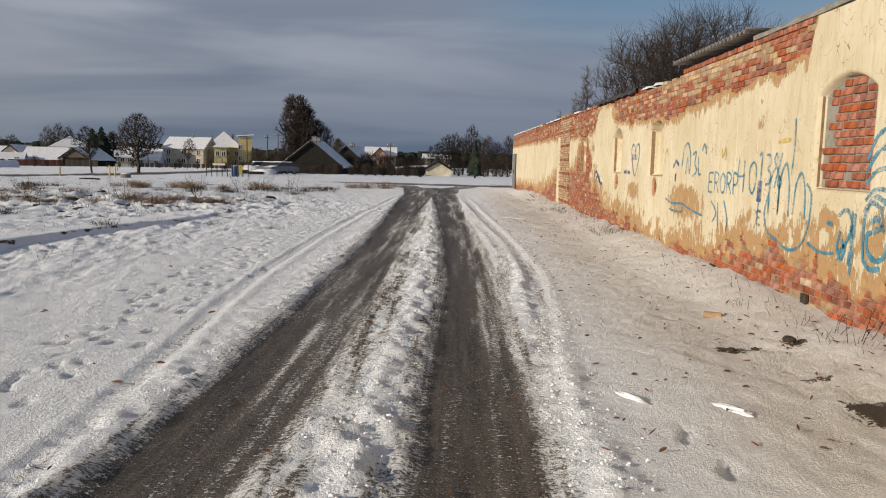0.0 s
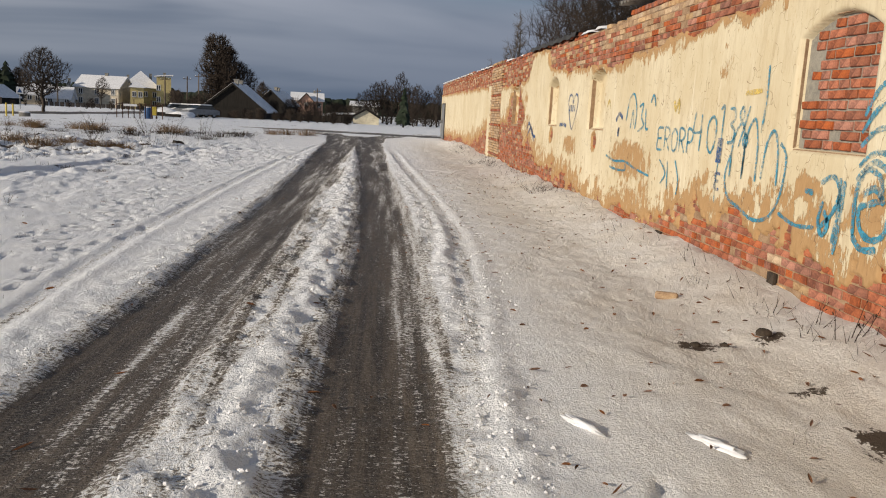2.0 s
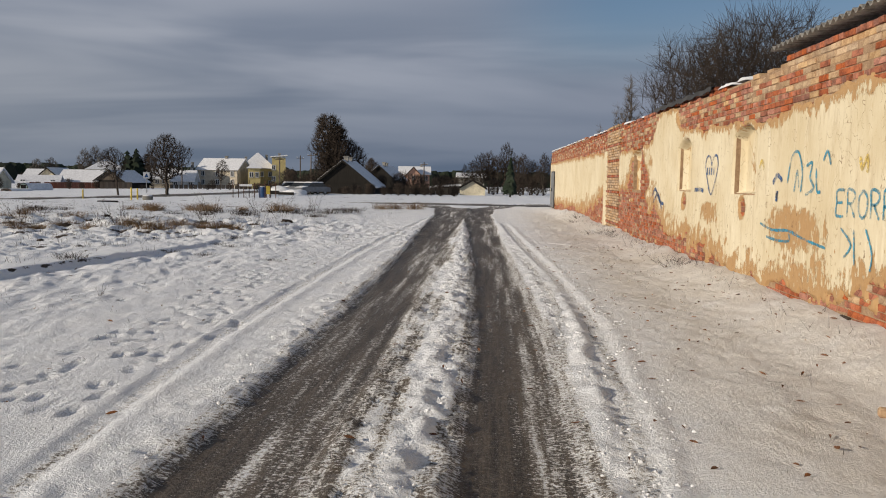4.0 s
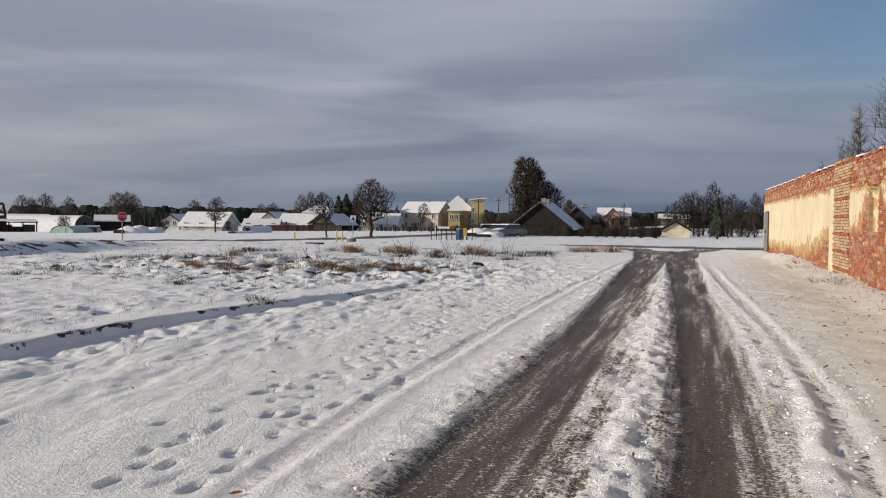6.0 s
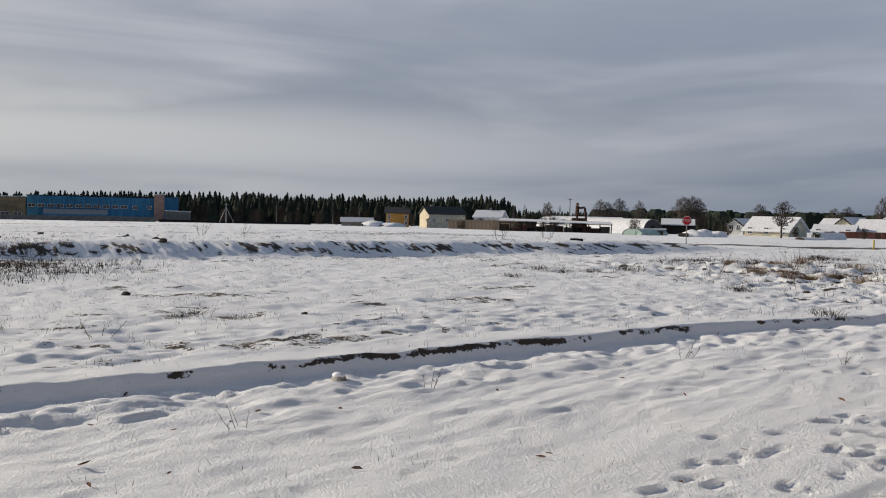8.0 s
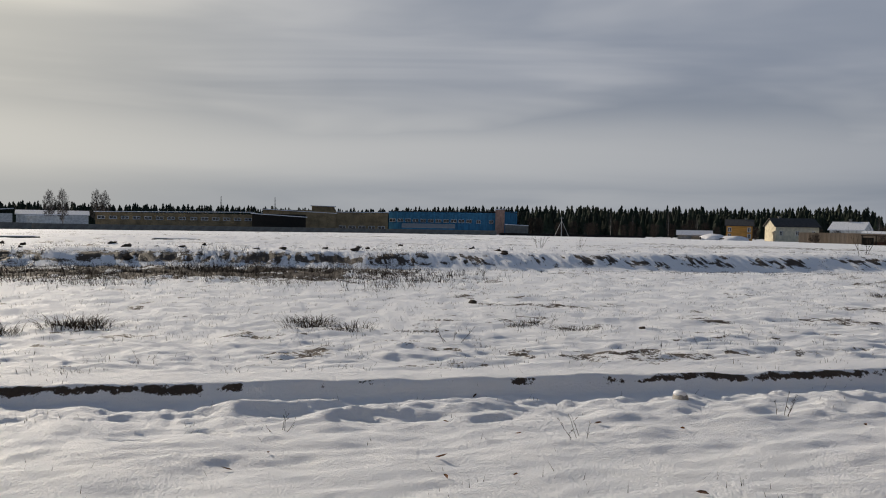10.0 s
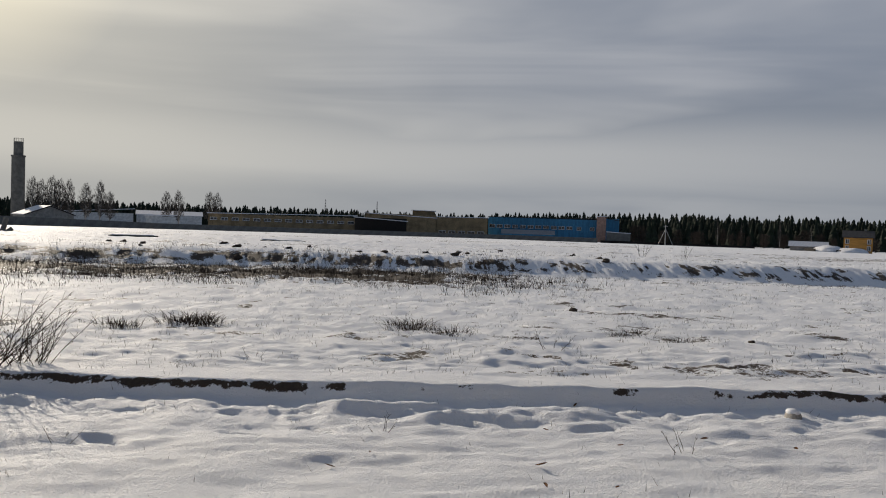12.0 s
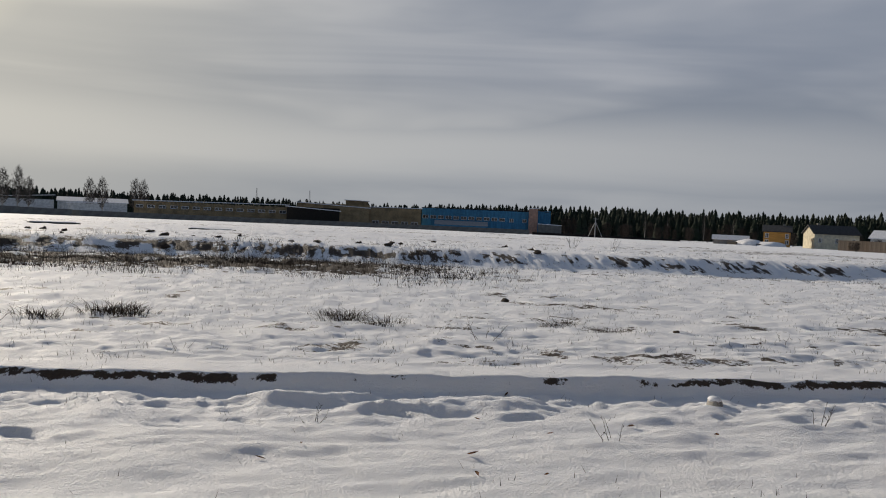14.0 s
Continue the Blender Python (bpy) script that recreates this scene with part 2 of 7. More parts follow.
def ground_material():
    m = bpy.data.materials.new("snowy_ground")
    m.use_nodes = True
    nt = m.node_tree
    b = nt.nodes["Principled BSDF"]
    co = nt.nodes.new("ShaderNodeTexCoord").outputs["Object"]
    bare = node(nt, "ShaderNodeAttribute", attribute_name="bare").outputs["Fac"]
    soil = node(nt, "ShaderNodeAttribute", attribute_name="soil").outputs["Fac"]
    dust = node(nt, "ShaderNodeAttribute", attribute_name="dust").outputs["Fac"]
    grain = noise_tex(nt, co, 60, 4, 0.7)
    grit = noise_tex(nt, co, 30, 5, 0.7)
    speck = noise_tex(nt, scaled(nt, co, 1.0, 1.5, 1), 42, 3, 0.75)
    patch = noise_tex(nt, co, 1.6, 5, 0.6)
    streak = noise_tex(nt, scaled(nt, co, 7, 0.25, 1), 2.0, 4, 0.6)
    tread = noise_tex(nt, scaled(nt, co, 9, 30, 1), 1.6, 3, 0.65)
    fibre = noise_tex(nt, scaled(nt, co, 26, 1.6, 1), 1.3, 4, 0.7)
    # wheel-worn ice and asphalt, with crumbs of snow pressed into it
    edge = mth(nt, "ADD", bare, mth(nt, "MULTIPLY", mth(nt, "SUBTRACT", streak, 0.5), 0.95))
    edge = mth(nt, "ADD", edge, mth(nt, "MULTIPLY", mth(nt, "SUBTRACT", fibre, 0.5), 0.40))
    edge = mth(nt, "ADD", edge, mth(nt, "MULTIPLY", mth(nt, "SUBTRACT", grit, 0.5), 1.0))
    edge = mth(nt, "ADD", edge, mth(nt, "MULTIPLY", mth(nt, "SUBTRACT", tread, 0.5), 1.0))
    edge = mth(nt, "ADD", edge, mth(nt, "MULTIPLY", mth(nt, "SUBTRACT", speck, 0.5), 1.5))
    worn = mth(nt, "MULTIPLY", smooth(nt, edge, 0.36, 0.60), smooth(nt, bare, 0.03, 0.2))
    ice = mixc(nt, smooth(nt, mth(nt, "ADD", mth(nt, "MULTIPLY", streak, 0.6), mth(nt, "MULTIPLY", fibre, 0.4)), 0.38, 0.64), (0.016, 0.012, 0.0095), (0.115, 0.090, 0.068))
    ice = mixc(nt, mth(nt, "MULTIPLY", smooth(nt, tread, 0.50, 0.62), 0.34), ice, (0.22, 0.185, 0.15))
    ice = mixc(nt, mth(nt, "MULTIPLY", smooth(nt, speck, 0.55, 0.66), 0.42), ice, (0.42, 0.385, 0.345))
    snow = mixc(nt, smooth(nt, patch, 0.3, 0.7), (0.80, 0.82, 0.86), (0.86, 0.87, 0.89))
    snow = mixc(nt, mth(nt, "MULTIPLY", smooth(nt, grain, 0.62, 0.75), 0.10), snow, (0.5, 0.5, 0.52))
    snow = mixc(nt, mth(nt, "MULTIPLY", smooth(nt, edge, 0.12, 0.5), smooth(nt, bare, 0.02, 0.3)), snow, (0.60, 0.57, 0.53))
    snow = mixc(nt, mth(nt, "MULTIPLY", dust, mth(nt, "ADD", 0.55, mth(nt, "MULTIPLY", patch, 0.7))), snow, (0.62, 0.575, 0.525))
    earth = mixc(nt, grit, (0.020, 0.015, 0.012), (0.095, 0.068, 0.048))
    crumb = noise_tex(nt, scaled(nt, co, 1.2, 0.8, 1), 5.5, 4, 0.7)
    s = mth(nt, "ADD", soil, mth(nt, "MULTIPLY", mth(nt, "SUBTRACT", grit, 0.5), 1.0))
    s = mth(nt, "ADD", s, mth(nt, "MULTIPLY", mth(nt, "SUBTRACT", crumb, 0.5), 1.6))
    s = mth(nt, "MULTIPLY", smooth(nt, s, 0.5, 0.64), smooth(nt, soil, 0.05, 0.25))
    col = mixc(nt, worn, snow, ice)
    col = mixc(nt, s, col, earth)
    nt.links.new(col, b.inputs["Base Color"])
    r = mth(nt, "SUBTRACT", 0.72, mth(nt, "MULTIPLY", worn, 0.20))
    nt.links.new(r, b.inputs["Roughness"])
    b.inputs["Specular IOR Level"].default_value = 0.3
    bump = nt.nodes.new("ShaderNodeBump")
    bump.inputs["Strength"].default_value, bump.inputs["Distance"].default_value = 0.85, 0.026
    h = mth(nt, "ADD", mth(nt, "MULTIPLY", grain, 0.55), mth(nt, "MULTIPLY", grit, 0.85))
    h = mth(nt, "ADD", h, mth(nt, "MULTIPLY", mth(nt, "MULTIPLY", tread, worn), 0.9))
    mid = noise_tex(nt, scaled(nt, co, 1.3, 0.8, 1), 8, 4, 0.6)
    h = mth(nt, "ADD", h, mth(nt, "MULTIPLY", mid, 1.1))
    wide = noise_tex(nt, scaled(nt, co, 1.0, 0.6, 1), 1.7, 5, 0.65)
    h = mth(nt, "ADD", h, mth(nt, "MULTIPLY", wide, 1.6))
    nt.links.new(h, bump.inputs["Height"])
    nt.links.new(bump.outputs[0], b.inputs["Normal"])
    return m


def plaster_material():
    """Cream paint on tan render; the attribute loss tells how much has gone."""
    m = bpy.data.materials.new("old_plaster")
    m.use_nodes = True
    nt = m.node_tree
    b = nt.nodes["Principled BSDF"]
    co = nt.nodes.new("ShaderNodeTexCoord").outputs["Object"]
    loss = node(nt, "ShaderNodeAttribute", attribute_name="loss").outputs["Fac"]
    n1 = noise_tex(nt, scaled(nt, co, 1, 1.6, 1), 5, 6, 0.6)
    n2 = noise_tex(nt, scaled(nt, co, 1, 3, 0.7), 14, 5, 0.65)
    fine = noise_tex(nt, co, 70, 4, 0.7)
    drip = noise_tex(nt, scaled(nt, co, 1, 5, 0.35), 2.2, 5, 0.6)
    tone = noise_tex(nt, co, 0.9, 4, 0.6)
    cream = mixc(nt, smooth(nt, tone, 0.3, 0.7), (0.53, 0.455, 0.31), (0.615, 0.555, 0.415))
    cream = mixc(nt, mth(nt, "MULTIPLY", smooth(nt, drip, 0.55, 0.75), 0.35), cream, (0.80, 0.77, 0.66))
    cream = mixc(nt, mth(nt, "MULTIPLY", smooth(nt, n2, 0.56, 0.70), 0.45), cream, (0.42, 0.30, 0.17))
    stain = noise_tex(nt, scaled(nt, co, 1, 2.6, 0.5), 3.1, 5, 0.7)
    cream = mixc(nt, mth(nt, "MULTIPLY", smooth(nt, stain, 0.48, 0.70), 0.50), cream, (0.40, 0.32, 0.21))
    tan = mixc(nt, n2, (0.28, 0.165, 0.075), (0.47, 0.31, 0.16))
    gone = mth(nt, "ADD", loss, mth(nt, "MULTIPLY", mth(nt, "SUBTRACT", n1, 0.5), 1.15))
    gone = mth(nt, "ADD", gone, mth(nt, "MULTIPLY", mth(nt, "SUBTRACT", n2, 0.5), 0.8))
    f = smooth(nt, gone, 0.52, 0.56)
    col = mixc(nt, f, cream, tan)
    crack = nt.nodes.new("ShaderNodeTexVoronoi")
    crack.feature = "DISTANCE_TO_EDGE"
    crack.inputs["Scale"].default_value = 2.0
    warp = nt.nodes.new("ShaderNodeVectorMath")
    warp.operation = "ADD"
    sc = scaled(nt, co, 1, 1.7, 0.8)
    nt.links.new(sc, warp.inputs[0])
    wn = nt.nodes.new("ShaderNodeTexNoise")
    wn.inputs["Scale"].default_value = 3.0
    nt.links.new(co, wn.inputs["Vector"])
    nt.links.new(wn.outputs[1], warp.inputs[1])
    nt.links.new(warp.outputs[0], crack.inputs["Vector"])
    line = mth(nt, "MULTIPLY", smooth(nt, crack.outputs[0], 0.010, 0.003), smooth(nt, drip, 0.42, 0.56))
    col = mixc(nt, mth(nt, "MULTIPLY", line, 0.75), col, (0.16, 0.10, 0.06))
    nt.links.new(col, b.inputs["Base Color"])
    b.inputs["Roughness"].default_value = 0.92
    b.inputs["Specular IOR Level"].default_value = 0.2
    bump = nt.nodes.new("ShaderNodeBump")
    bump.inputs["Strength"].default_value, bump.inputs["Distance"].default_value = 0.7, 0.012
    h = mth(nt, "ADD", mth(nt, "MULTIPLY", fine, 0.25), mth(nt, "MULTIPLY", mth(nt, "SUBTRACT", 1.0, f), 0.6))
    h = mth(nt, "ADD", h, mth(nt, "MULTIPLY", n2, 0.35))
    nt.links.new(h, bump.inputs["Height"])
    nt.links.new(bump.outputs[0], b.inputs["Normal"])
    return m


def thin_paint(name, colour):
    """Sprayed paint, worn through in specks."""
    m = material(name, colour, 0.75, 0.3, 18, 0.1)
    nt = m.node_tree
    co = nt.nodes.new("ShaderNodeTexCoord").outputs["Object"]
    wear = mth(nt, "ADD", mth(nt, "MULTIPLY", noise_tex(nt, co, 45, 4, 0.7), 0.6), mth(nt, "MULTIPLY", noise_tex(nt, co, 4, 3, 0.6), 0.4))
    nt.links.new(smooth(nt, wear, 0.34, 0.62), nt.nodes["Principled BSDF"].inputs["Alpha"])
    return m


M["blue_spray"] = thin_paint("blue_spray", (0.045, 0.27, 0.42))
M["navy_spray"] = thin_paint("navy_spray", (0.03, 0.10, 0.27))
M["yellow_spray"] = thin_paint("yellow_spray", (0.70, 0.52, 0.13))
M["ground"] = ground_material()
M["plaster"] = plaster_material()

# ---- building helpers ----


def thing(name, at, label, category, yaw=0.0, group="", kind=""):
    ob = new(name)
    ob.matrix_world = pose(*at, 0, 0, yaw)
    return tagged(ob, label, category, group, kind)


def part(name, bm, mat, parent=None, label=""):
    me = bpy.data.meshes.new(name)
    bm.to_mesh(me)
    bm.free()
    me.materials.append(M[mat])
    ob = new(name, me)
    if parent:
        ob.parent = parent
    return tagged(ob, label) if label else ob


def pydata(name, verts, faces, mat, parent=None, label="", shade=False):
    me = bpy.data.meshes.new(name)
    me.from_pydata(verts, [], faces)
    me.materials.append(M[mat])
    if shade:
        me.polygons.foreach_set("use_smooth", [True] * len(me.polygons))
    ob = new(name, me)
    if parent:
        ob.parent = parent
    return tagged(ob, label) if label else ob


def add_box(bm, x0, x1, y0, y1, z0, z1):
    v = [bm.verts.new(p) for p in ((x0, y0, z0), (x1, y0, z0), (x1, y1, z0), (x0, y1, z0), (x0, y0, z1), (x1, y0, z1), (x1, y1, z1), (x0, y1, z1))]
    for f in ((0, 3, 2, 1), (4, 5, 6, 7), (0, 1, 5, 4), (1, 2, 6, 5), (2, 3, 7, 6), (3, 0, 4, 7)):
        bm.faces.new([v[i] for i in f])


def box(*args, bevel=0.0):
    bm = bmesh.new()
    add_box(bm, *args)
    if bevel:
        bmesh.ops.bevel(bm, geom=bm.edges[:], offset=bevel, segments=1, affect="EDGES")
    return bm


def prism(points, y0, y1):
    """Extrude a polygon of (x, z) points along y."""
    bm = bmesh.new()
    a = [bm.verts.new((x, y0, z)) for x, z in points]
    b = [bm.verts.new((x, y1, z)) for x, z in points]
    n = len(points)
    bm.faces.new(a)
    bm.faces.new(b[::-1])
    for i in range(n):
        bm.faces.new((a[i], b[i], b[(i + 1) % n], a[(i + 1) % n]))
    bmesh.ops.recalc_face_normals(bm, faces=bm.faces[:])
    return bm


def tube(bm, p, q, r0, r1, n=8):
    p, q = Vector(p), Vector(q)
    d = (q - p).normalized()
    u = d.orthogonal().normalized()
    w = d.cross(u)
    ring = [[bm.verts.new(c + (u * math.cos(6.2832 * i / n) + w * math.sin(6.2832 * i / n)) * r) for i in range(n)] for c, r in ((p, r0), (q, r1))]
    for i in range(n):
        bm.faces.new((ring[0][i], ring[0][(i + 1) % n], ring[1][(i + 1) % n], ring[1][i]))
    bm.faces.new(ring[0][::-1])
    bm.faces.new(ring[1])


def tubes(*rows, n=8):
    bm = bmesh.new()
    for row in rows:
        tube(bm, *row, n=n)
    return bm


TABLE = np.random.RandomState(5).rand(256, 256)


def vnoise(x, y, seed=0):
    """Smooth value noise in the plane, 0 to 1, for arrays."""
    x, y = np.asarray(x, float) + seed * 17.3, np.asarray(y, float) + seed * 31.7
    xi, yi = np.floor(x).astype(int), np.floor(y).astype(int)
    fx, fy = x - xi, y - yi
    fx, fy = fx * fx * (3 - 2 * fx), fy * fy * (3 - 2 * fy)
    a, b, c, d = TABLE[xi & 255, yi & 255], TABLE[(xi + 1) & 255, yi & 255], TABLE[xi & 255, (yi + 1) & 255], TABLE[(xi + 1) & 255, (yi + 1) & 255]
    return (a * (1 - fx) + b * fx) * (1 - fy) + (c * (1 - fx) + d * fx) * fy


def fbm(x, y, seed=0, octaves=4, gain=0.5):
    total, amp, norm = 0.0, 1.0, 0.0
    for k in range(octaves):
        total = total + amp * vnoise(x * 2 ** k, y * 2 ** k, seed + k)
        norm, amp = norm + amp, amp * gain
    return total / norm


def sstep(v, lo, hi):
    t = np.clip((v - lo) / (hi - lo), 0, 1)
    return t * t * (3 - 2 * t)


# ---- the ground ----
RUT_Y = [-5, 3.5, 5.1, 6.9, 10, 15, 26, 37, 46, 52]
RUT_R = [0.17, 0.17, 0.15, 0.17, 0.22, 0.09, -0.24, -0.62, -0.6, 0.6]
RUT_L = [-1.40, -1.37, -1.27, -1.28, -1.29, -1.36, -1.60, -1.75, -2.2, -3.6]
TYRE_Y, TYRE_X = [-5, 3.7, 5.8, 8.2, 10.7, 15.6, 19, 28.7, 40], [-1.9, -2.04, -2.21, -2.45, -2.6, -2.72, -2.75, -2.61, -2.3]
SIDE_Y, SIDE_X = [-5, 3.7, 5.5, 8, 11.5, 16.7, 23.8, 34], [0.59, 0.59, 0.66, 0.91, 1.11, 0.99, 0.71, 0.3]
SIDE2_Y, SIDE2_X = [9, 10.9, 14, 16.6, 22], [0.55, 0.76, 0.82, 0.75, 0.45]
ROADS = [([(-45, 47), (-38, 49.5), (-31, 55), (-29.5, 70), (-33, 100), (-40, 140)], 2.3),
         ([(-7, 57.5), (2, 56), (14, 56), (60, 57)], 2.6)]


def seg_dist(x, y, pts):
    best = np.full(np.shape(x), 1e9)
    for (ax, ay), (bx, by) in zip(pts, pts[1:]):
        dx, dy = bx - ax, by - ay
        t = np.clip(((x - ax) * dx + (y - ay) * dy) / (dx * dx + dy * dy), 0, 1)
        best = np.minimum(best, np.hypot(x - ax - t * dx, y - ay - t * dy))
    return best


def print_list():
    """Footprints in the snow: place, heading, length, depth."""
    rnd = random.Random(11)
    out = []
    trails = [((-2.7, 5.0), (-3.2, 20), 0.34), ((-3.0, 5.5), (-4.2, 24), 0.36), ((-2.5, 10), (-6.0, 26), 0.4), ((-2.9, 4.4), (-3.7, 14.5), 0.45),
              ((-3.3, 18), (-5.6, 30), 0.4), ((-2.6, 8.0), (-4.6, 17), 0.5), ((-3.6, 9), (-3.0, 27), 0.42), ((-4.6, 12), (-6.6, 24), 0.45), ((-3.2, 14), (-7.2, 21), 0.48), ((-2.9, 20), (-4.4, 36), 0.45)]
    for (ax, ay), (bx, by), step in trails:
        n = int(math.hypot(bx - ax, by - ay) / step)
        head = math.atan2(by - ay, bx - ax)
        for i in range(n):
            f = i / n
            side = 0.09 if i % 2 else -0.09
            out.append((ax + (bx - ax) * f + side + rnd.gauss(0, 0.10), ay + (by - ay) * f + rnd.gauss(0, 0.12), head + rnd.gauss(0, 0.35), rnd.uniform(0.19, 0.26), rnd.uniform(0.018, 0.032)))
    for (ax, ay), (bx, by) in (((-3.6, 3.6), (-4.9, 9.5)), ((-4.3, 1.0), (-4.1, 7.0))):
        for i in range(17):
            f = i / 15
            out.append((ax + (bx - ax) * f + rnd.gauss(0, 0.04), ay + (by - ay) * f, rnd.uniform(0, 3), 0.10, 0.022))
    for x, y in ((1.38, 4.52), (1.45, 4.0), (-5.75, 3.0), (-5.55, 2.15), (-5.95, 3.5), (-6.2, 4.6), (-6.1, 5.6)):
        out.append((x, y, 1.3 if x > 0 else rnd.uniform(0.9, 2.0), 0.28 if x > 0 else 0.38, 0.03))
    return out


PRINTS = print_list()


def terrain(x, y):
    """Height of the ground, how bare the wheels left it, and how much soil shows."""
    d = np.hypot(x, y)
    west = sstep(np.degrees(np.arctan2(-x, np.maximum(y, 1e-3))), 32, 44)
    h = -(0.009 + 0.0045 * west) * np.clip(d - 45, 0, 420)
    h = h + 0.10 * (fbm(x / 6, y / 6, 1, 3) - 0.5) * sstep(d, 10, 30) + 0.25 * (fbm(x / 40, y / 40, 2, 2) - 0.5) * sstep(d, 60, 160)
    soil = np.zeros_like(h)
    # bank of the field on the west side
    wob = 1.6 * (fbm(y / 5, y * 0 + 3, 4, 3) - 0.5)
    on = sstep(y, 43, 33)
    bank = sstep(x, -25.6 + wob, -27.6 + wob) * on
    h = h + 0.44 * bank * np.exp(-np.clip(-x - 28, 0, 900) / 90) - 0.10 * np.exp(-((x + 25.2 - wob) / 0.8) ** 2) * on
    face = bank * (1 - bank) * 4
    soil = np.maximum(soil, face * sstep(fbm(x * 2.2, y * 1.8, 8, 4, 0.8) + 0.10 * sstep(y, 14, 4), 0.46, 0.56) * 0.95)
    h = h + 0.15 * face * (fbm(x * 2.4, y * 2.4, 9, 4, 0.75) - 0.45)
    # dark clods and stubble rows on the field beyond
    field = sstep(x, -29, -31) * on
    soil = np.maximum(soil, field * 0.55 * sstep(fbm(x * 0.45, y * 0.07, 10, 4, 0.7), 0.52, 0.66))
    h = h + field * 0.16 * (fbm(x * 0.7, y * 0.12, 11, 3, 0.6) - 0.5)
    # low scarp with bare earth, along the edge of the lane's verge
    line = -7.1 + 0.35 * (fbm(y / 2.2, y * 0 + 9, 12, 3) - 0.5) + 0.10 * np.clip(y - 13, 0, 30)
    live = sstep(y, 25, 12) * 0.85 + 0.15 * sstep(y, 34, 25)
    step = sstep(x, line + 0.05, line - 0.10)
    h = h + (0.125 * step * np.exp(-np.clip(line - x, 0, 50) / 5.0) - 0.035 * np.exp(-((x - line - 0.16) / 0.18) ** 2)) * live
    h = h + 0.20 * np.exp(-((x - line - 0.45) / 0.5) ** 2) * (fbm(x * 3.4, y * 2.6, 15, 4, 0.65) - 0.5) * live
    lip = np.exp(-((x - line + 0.055 + 0.03 * (vnoise(y * 4, y * 0, 16) - 0.5)) / 0.038) ** 2)
    soil = np.maximum(soil, lip * live * sstep(fbm(x * 0.2, y * 1.1, 14, 5, 0.75) + 0.12 * sstep(y, 6, 3.5), 0.40, 0.56) * 0.92)
    # wind-laid waves on the verge
    verge = sstep(x, -7.4, -6.4) * sstep(x, -1.8, -3.2)
    verge = verge * (0.35 + 0.65 * sstep(x, -3.6, -5.4))
    h = h + verge * (0.085 * (fbm(x * 2.2 + 0.4 * y, y * 0.6, 20, 3, 0.6) - 0.5) + 0.05 * (fbm(x * 6, y * 2.6, 21, 3, 0.6) - 0.5) + 0.030 * (0.5 - np.abs(2 * fbm(x * 4.5 + 1.2 * y, y * 1.1, 22, 3, 0.6) - 1)))
    meadow = sstep(x, -7.2, -8.2)
    h = h + meadow * (0.13 * (fbm(x * 0.9, y * 0.5, 24, 4, 0.65) - 0.5) + 0.10 * (fbm(x * 3.0, y * 1.6, 25, 3, 0.65) - 0.5) + 0.055 * (fbm(x * 7.0, y * 4.5, 26, 2, 0.6) - 0.5)) * np.exp(-d / 300)
    soil = np.maximum(soil, meadow * 0.60 * np.maximum(sstep(fbm(x * 1.3, y * 0.8, 27, 4, 0.65), 0.62, 0.74), 0.9 * sstep(fbm(x * 4, y * 2.2, 28, 3, 0.6), 0.64, 0.78)))
    # rough patch of lumps and dry grass
    rough = np.exp(-(((x + 13) * 0.75 + (y - 26) * 0.35) / 6.5) ** 2 - (((y - 26) * 0.9 - (x + 13) * 0.2) / 5.0) ** 2)
    rough = np.clip(rough * 1.5, 0, 1)
    lumps = fbm(x * 1.1, y * 1.1, 30, 4, 0.6)
    knobs = fbm(x * 2.6, y * 2.2, 31, 3, 0.65)
    h = h + rough * (0.34 * np.clip(lumps - 0.42, 0, 1) + 0.34 * (knobs - 0.5))
    soil = np.maximum(soil, rough * 0.85 * sstep(0.45 * lumps + 0.55 * knobs, 0.53, 0.45))
    weedy = np.exp(-((x + 22.6) / 3.3) ** 2) * sstep(y + 3.0 * (fbm(x * 0.5, y * 0.5, 32, 2) - 0.5), 10, 4)
    soil = np.maximum(soil, weedy * 1.15 * sstep(fbm(x * 1.3, y * 1.3, 33, 4, 0.6), 0.30, 0.48))
    h = h + weedy * 0.26 * (fbm(x * 1.5, y * 1.5, 34, 4, 0.6) - 0.4)
    # wheel ruts
    wear = 0.06 * (fbm(y * 0.8, x * 0 + 1, 40, 3) - 0.5)
    xr, xl = np.interp(y, RUT_Y, RUT_R) + wear, np.interp(y, RUT_Y, RUT_L) - wear
    road_on = sstep(y, 53, 44)
    wide = 0.27 + 0.05 * (fbm(y * 0.35, y * 0 + 5, 44, 2) - 0.5) + 0.015 * np.clip(y - 18, 0, 30)
    rr, rl = np.abs(x - xr), np.abs(x - xl)
    ruts = np.maximum(sstep(rr, wide + 0.16, wide - 0.02), sstep(rl, wide * 1.15 + 0.16, wide * 1.15 - 0.02)) * sstep(y, 56, 50)
    churn = np.exp(-((x - (xr + xl) / 2) / 0.62) ** 4) * road_on
    crest = np.exp(-((x - (xr + xl) / 2 - 0.10) / 0.16) ** 2) * road_on
    shoulder = np.maximum(np.exp(-((x - xl + 0.62) / 0.22) ** 2), np.exp(-((x - xr - 0.62) / 0.18) ** 2)) * road_on
    clods = fbm(x * 8, y * 6, 46, 3, 0.75)
    h = h + 0.025 * churn + 0.045 * crest * (0.2 + clods) + 0.025 * shoulder * (0.3 + clods) - 0.035 * ruts
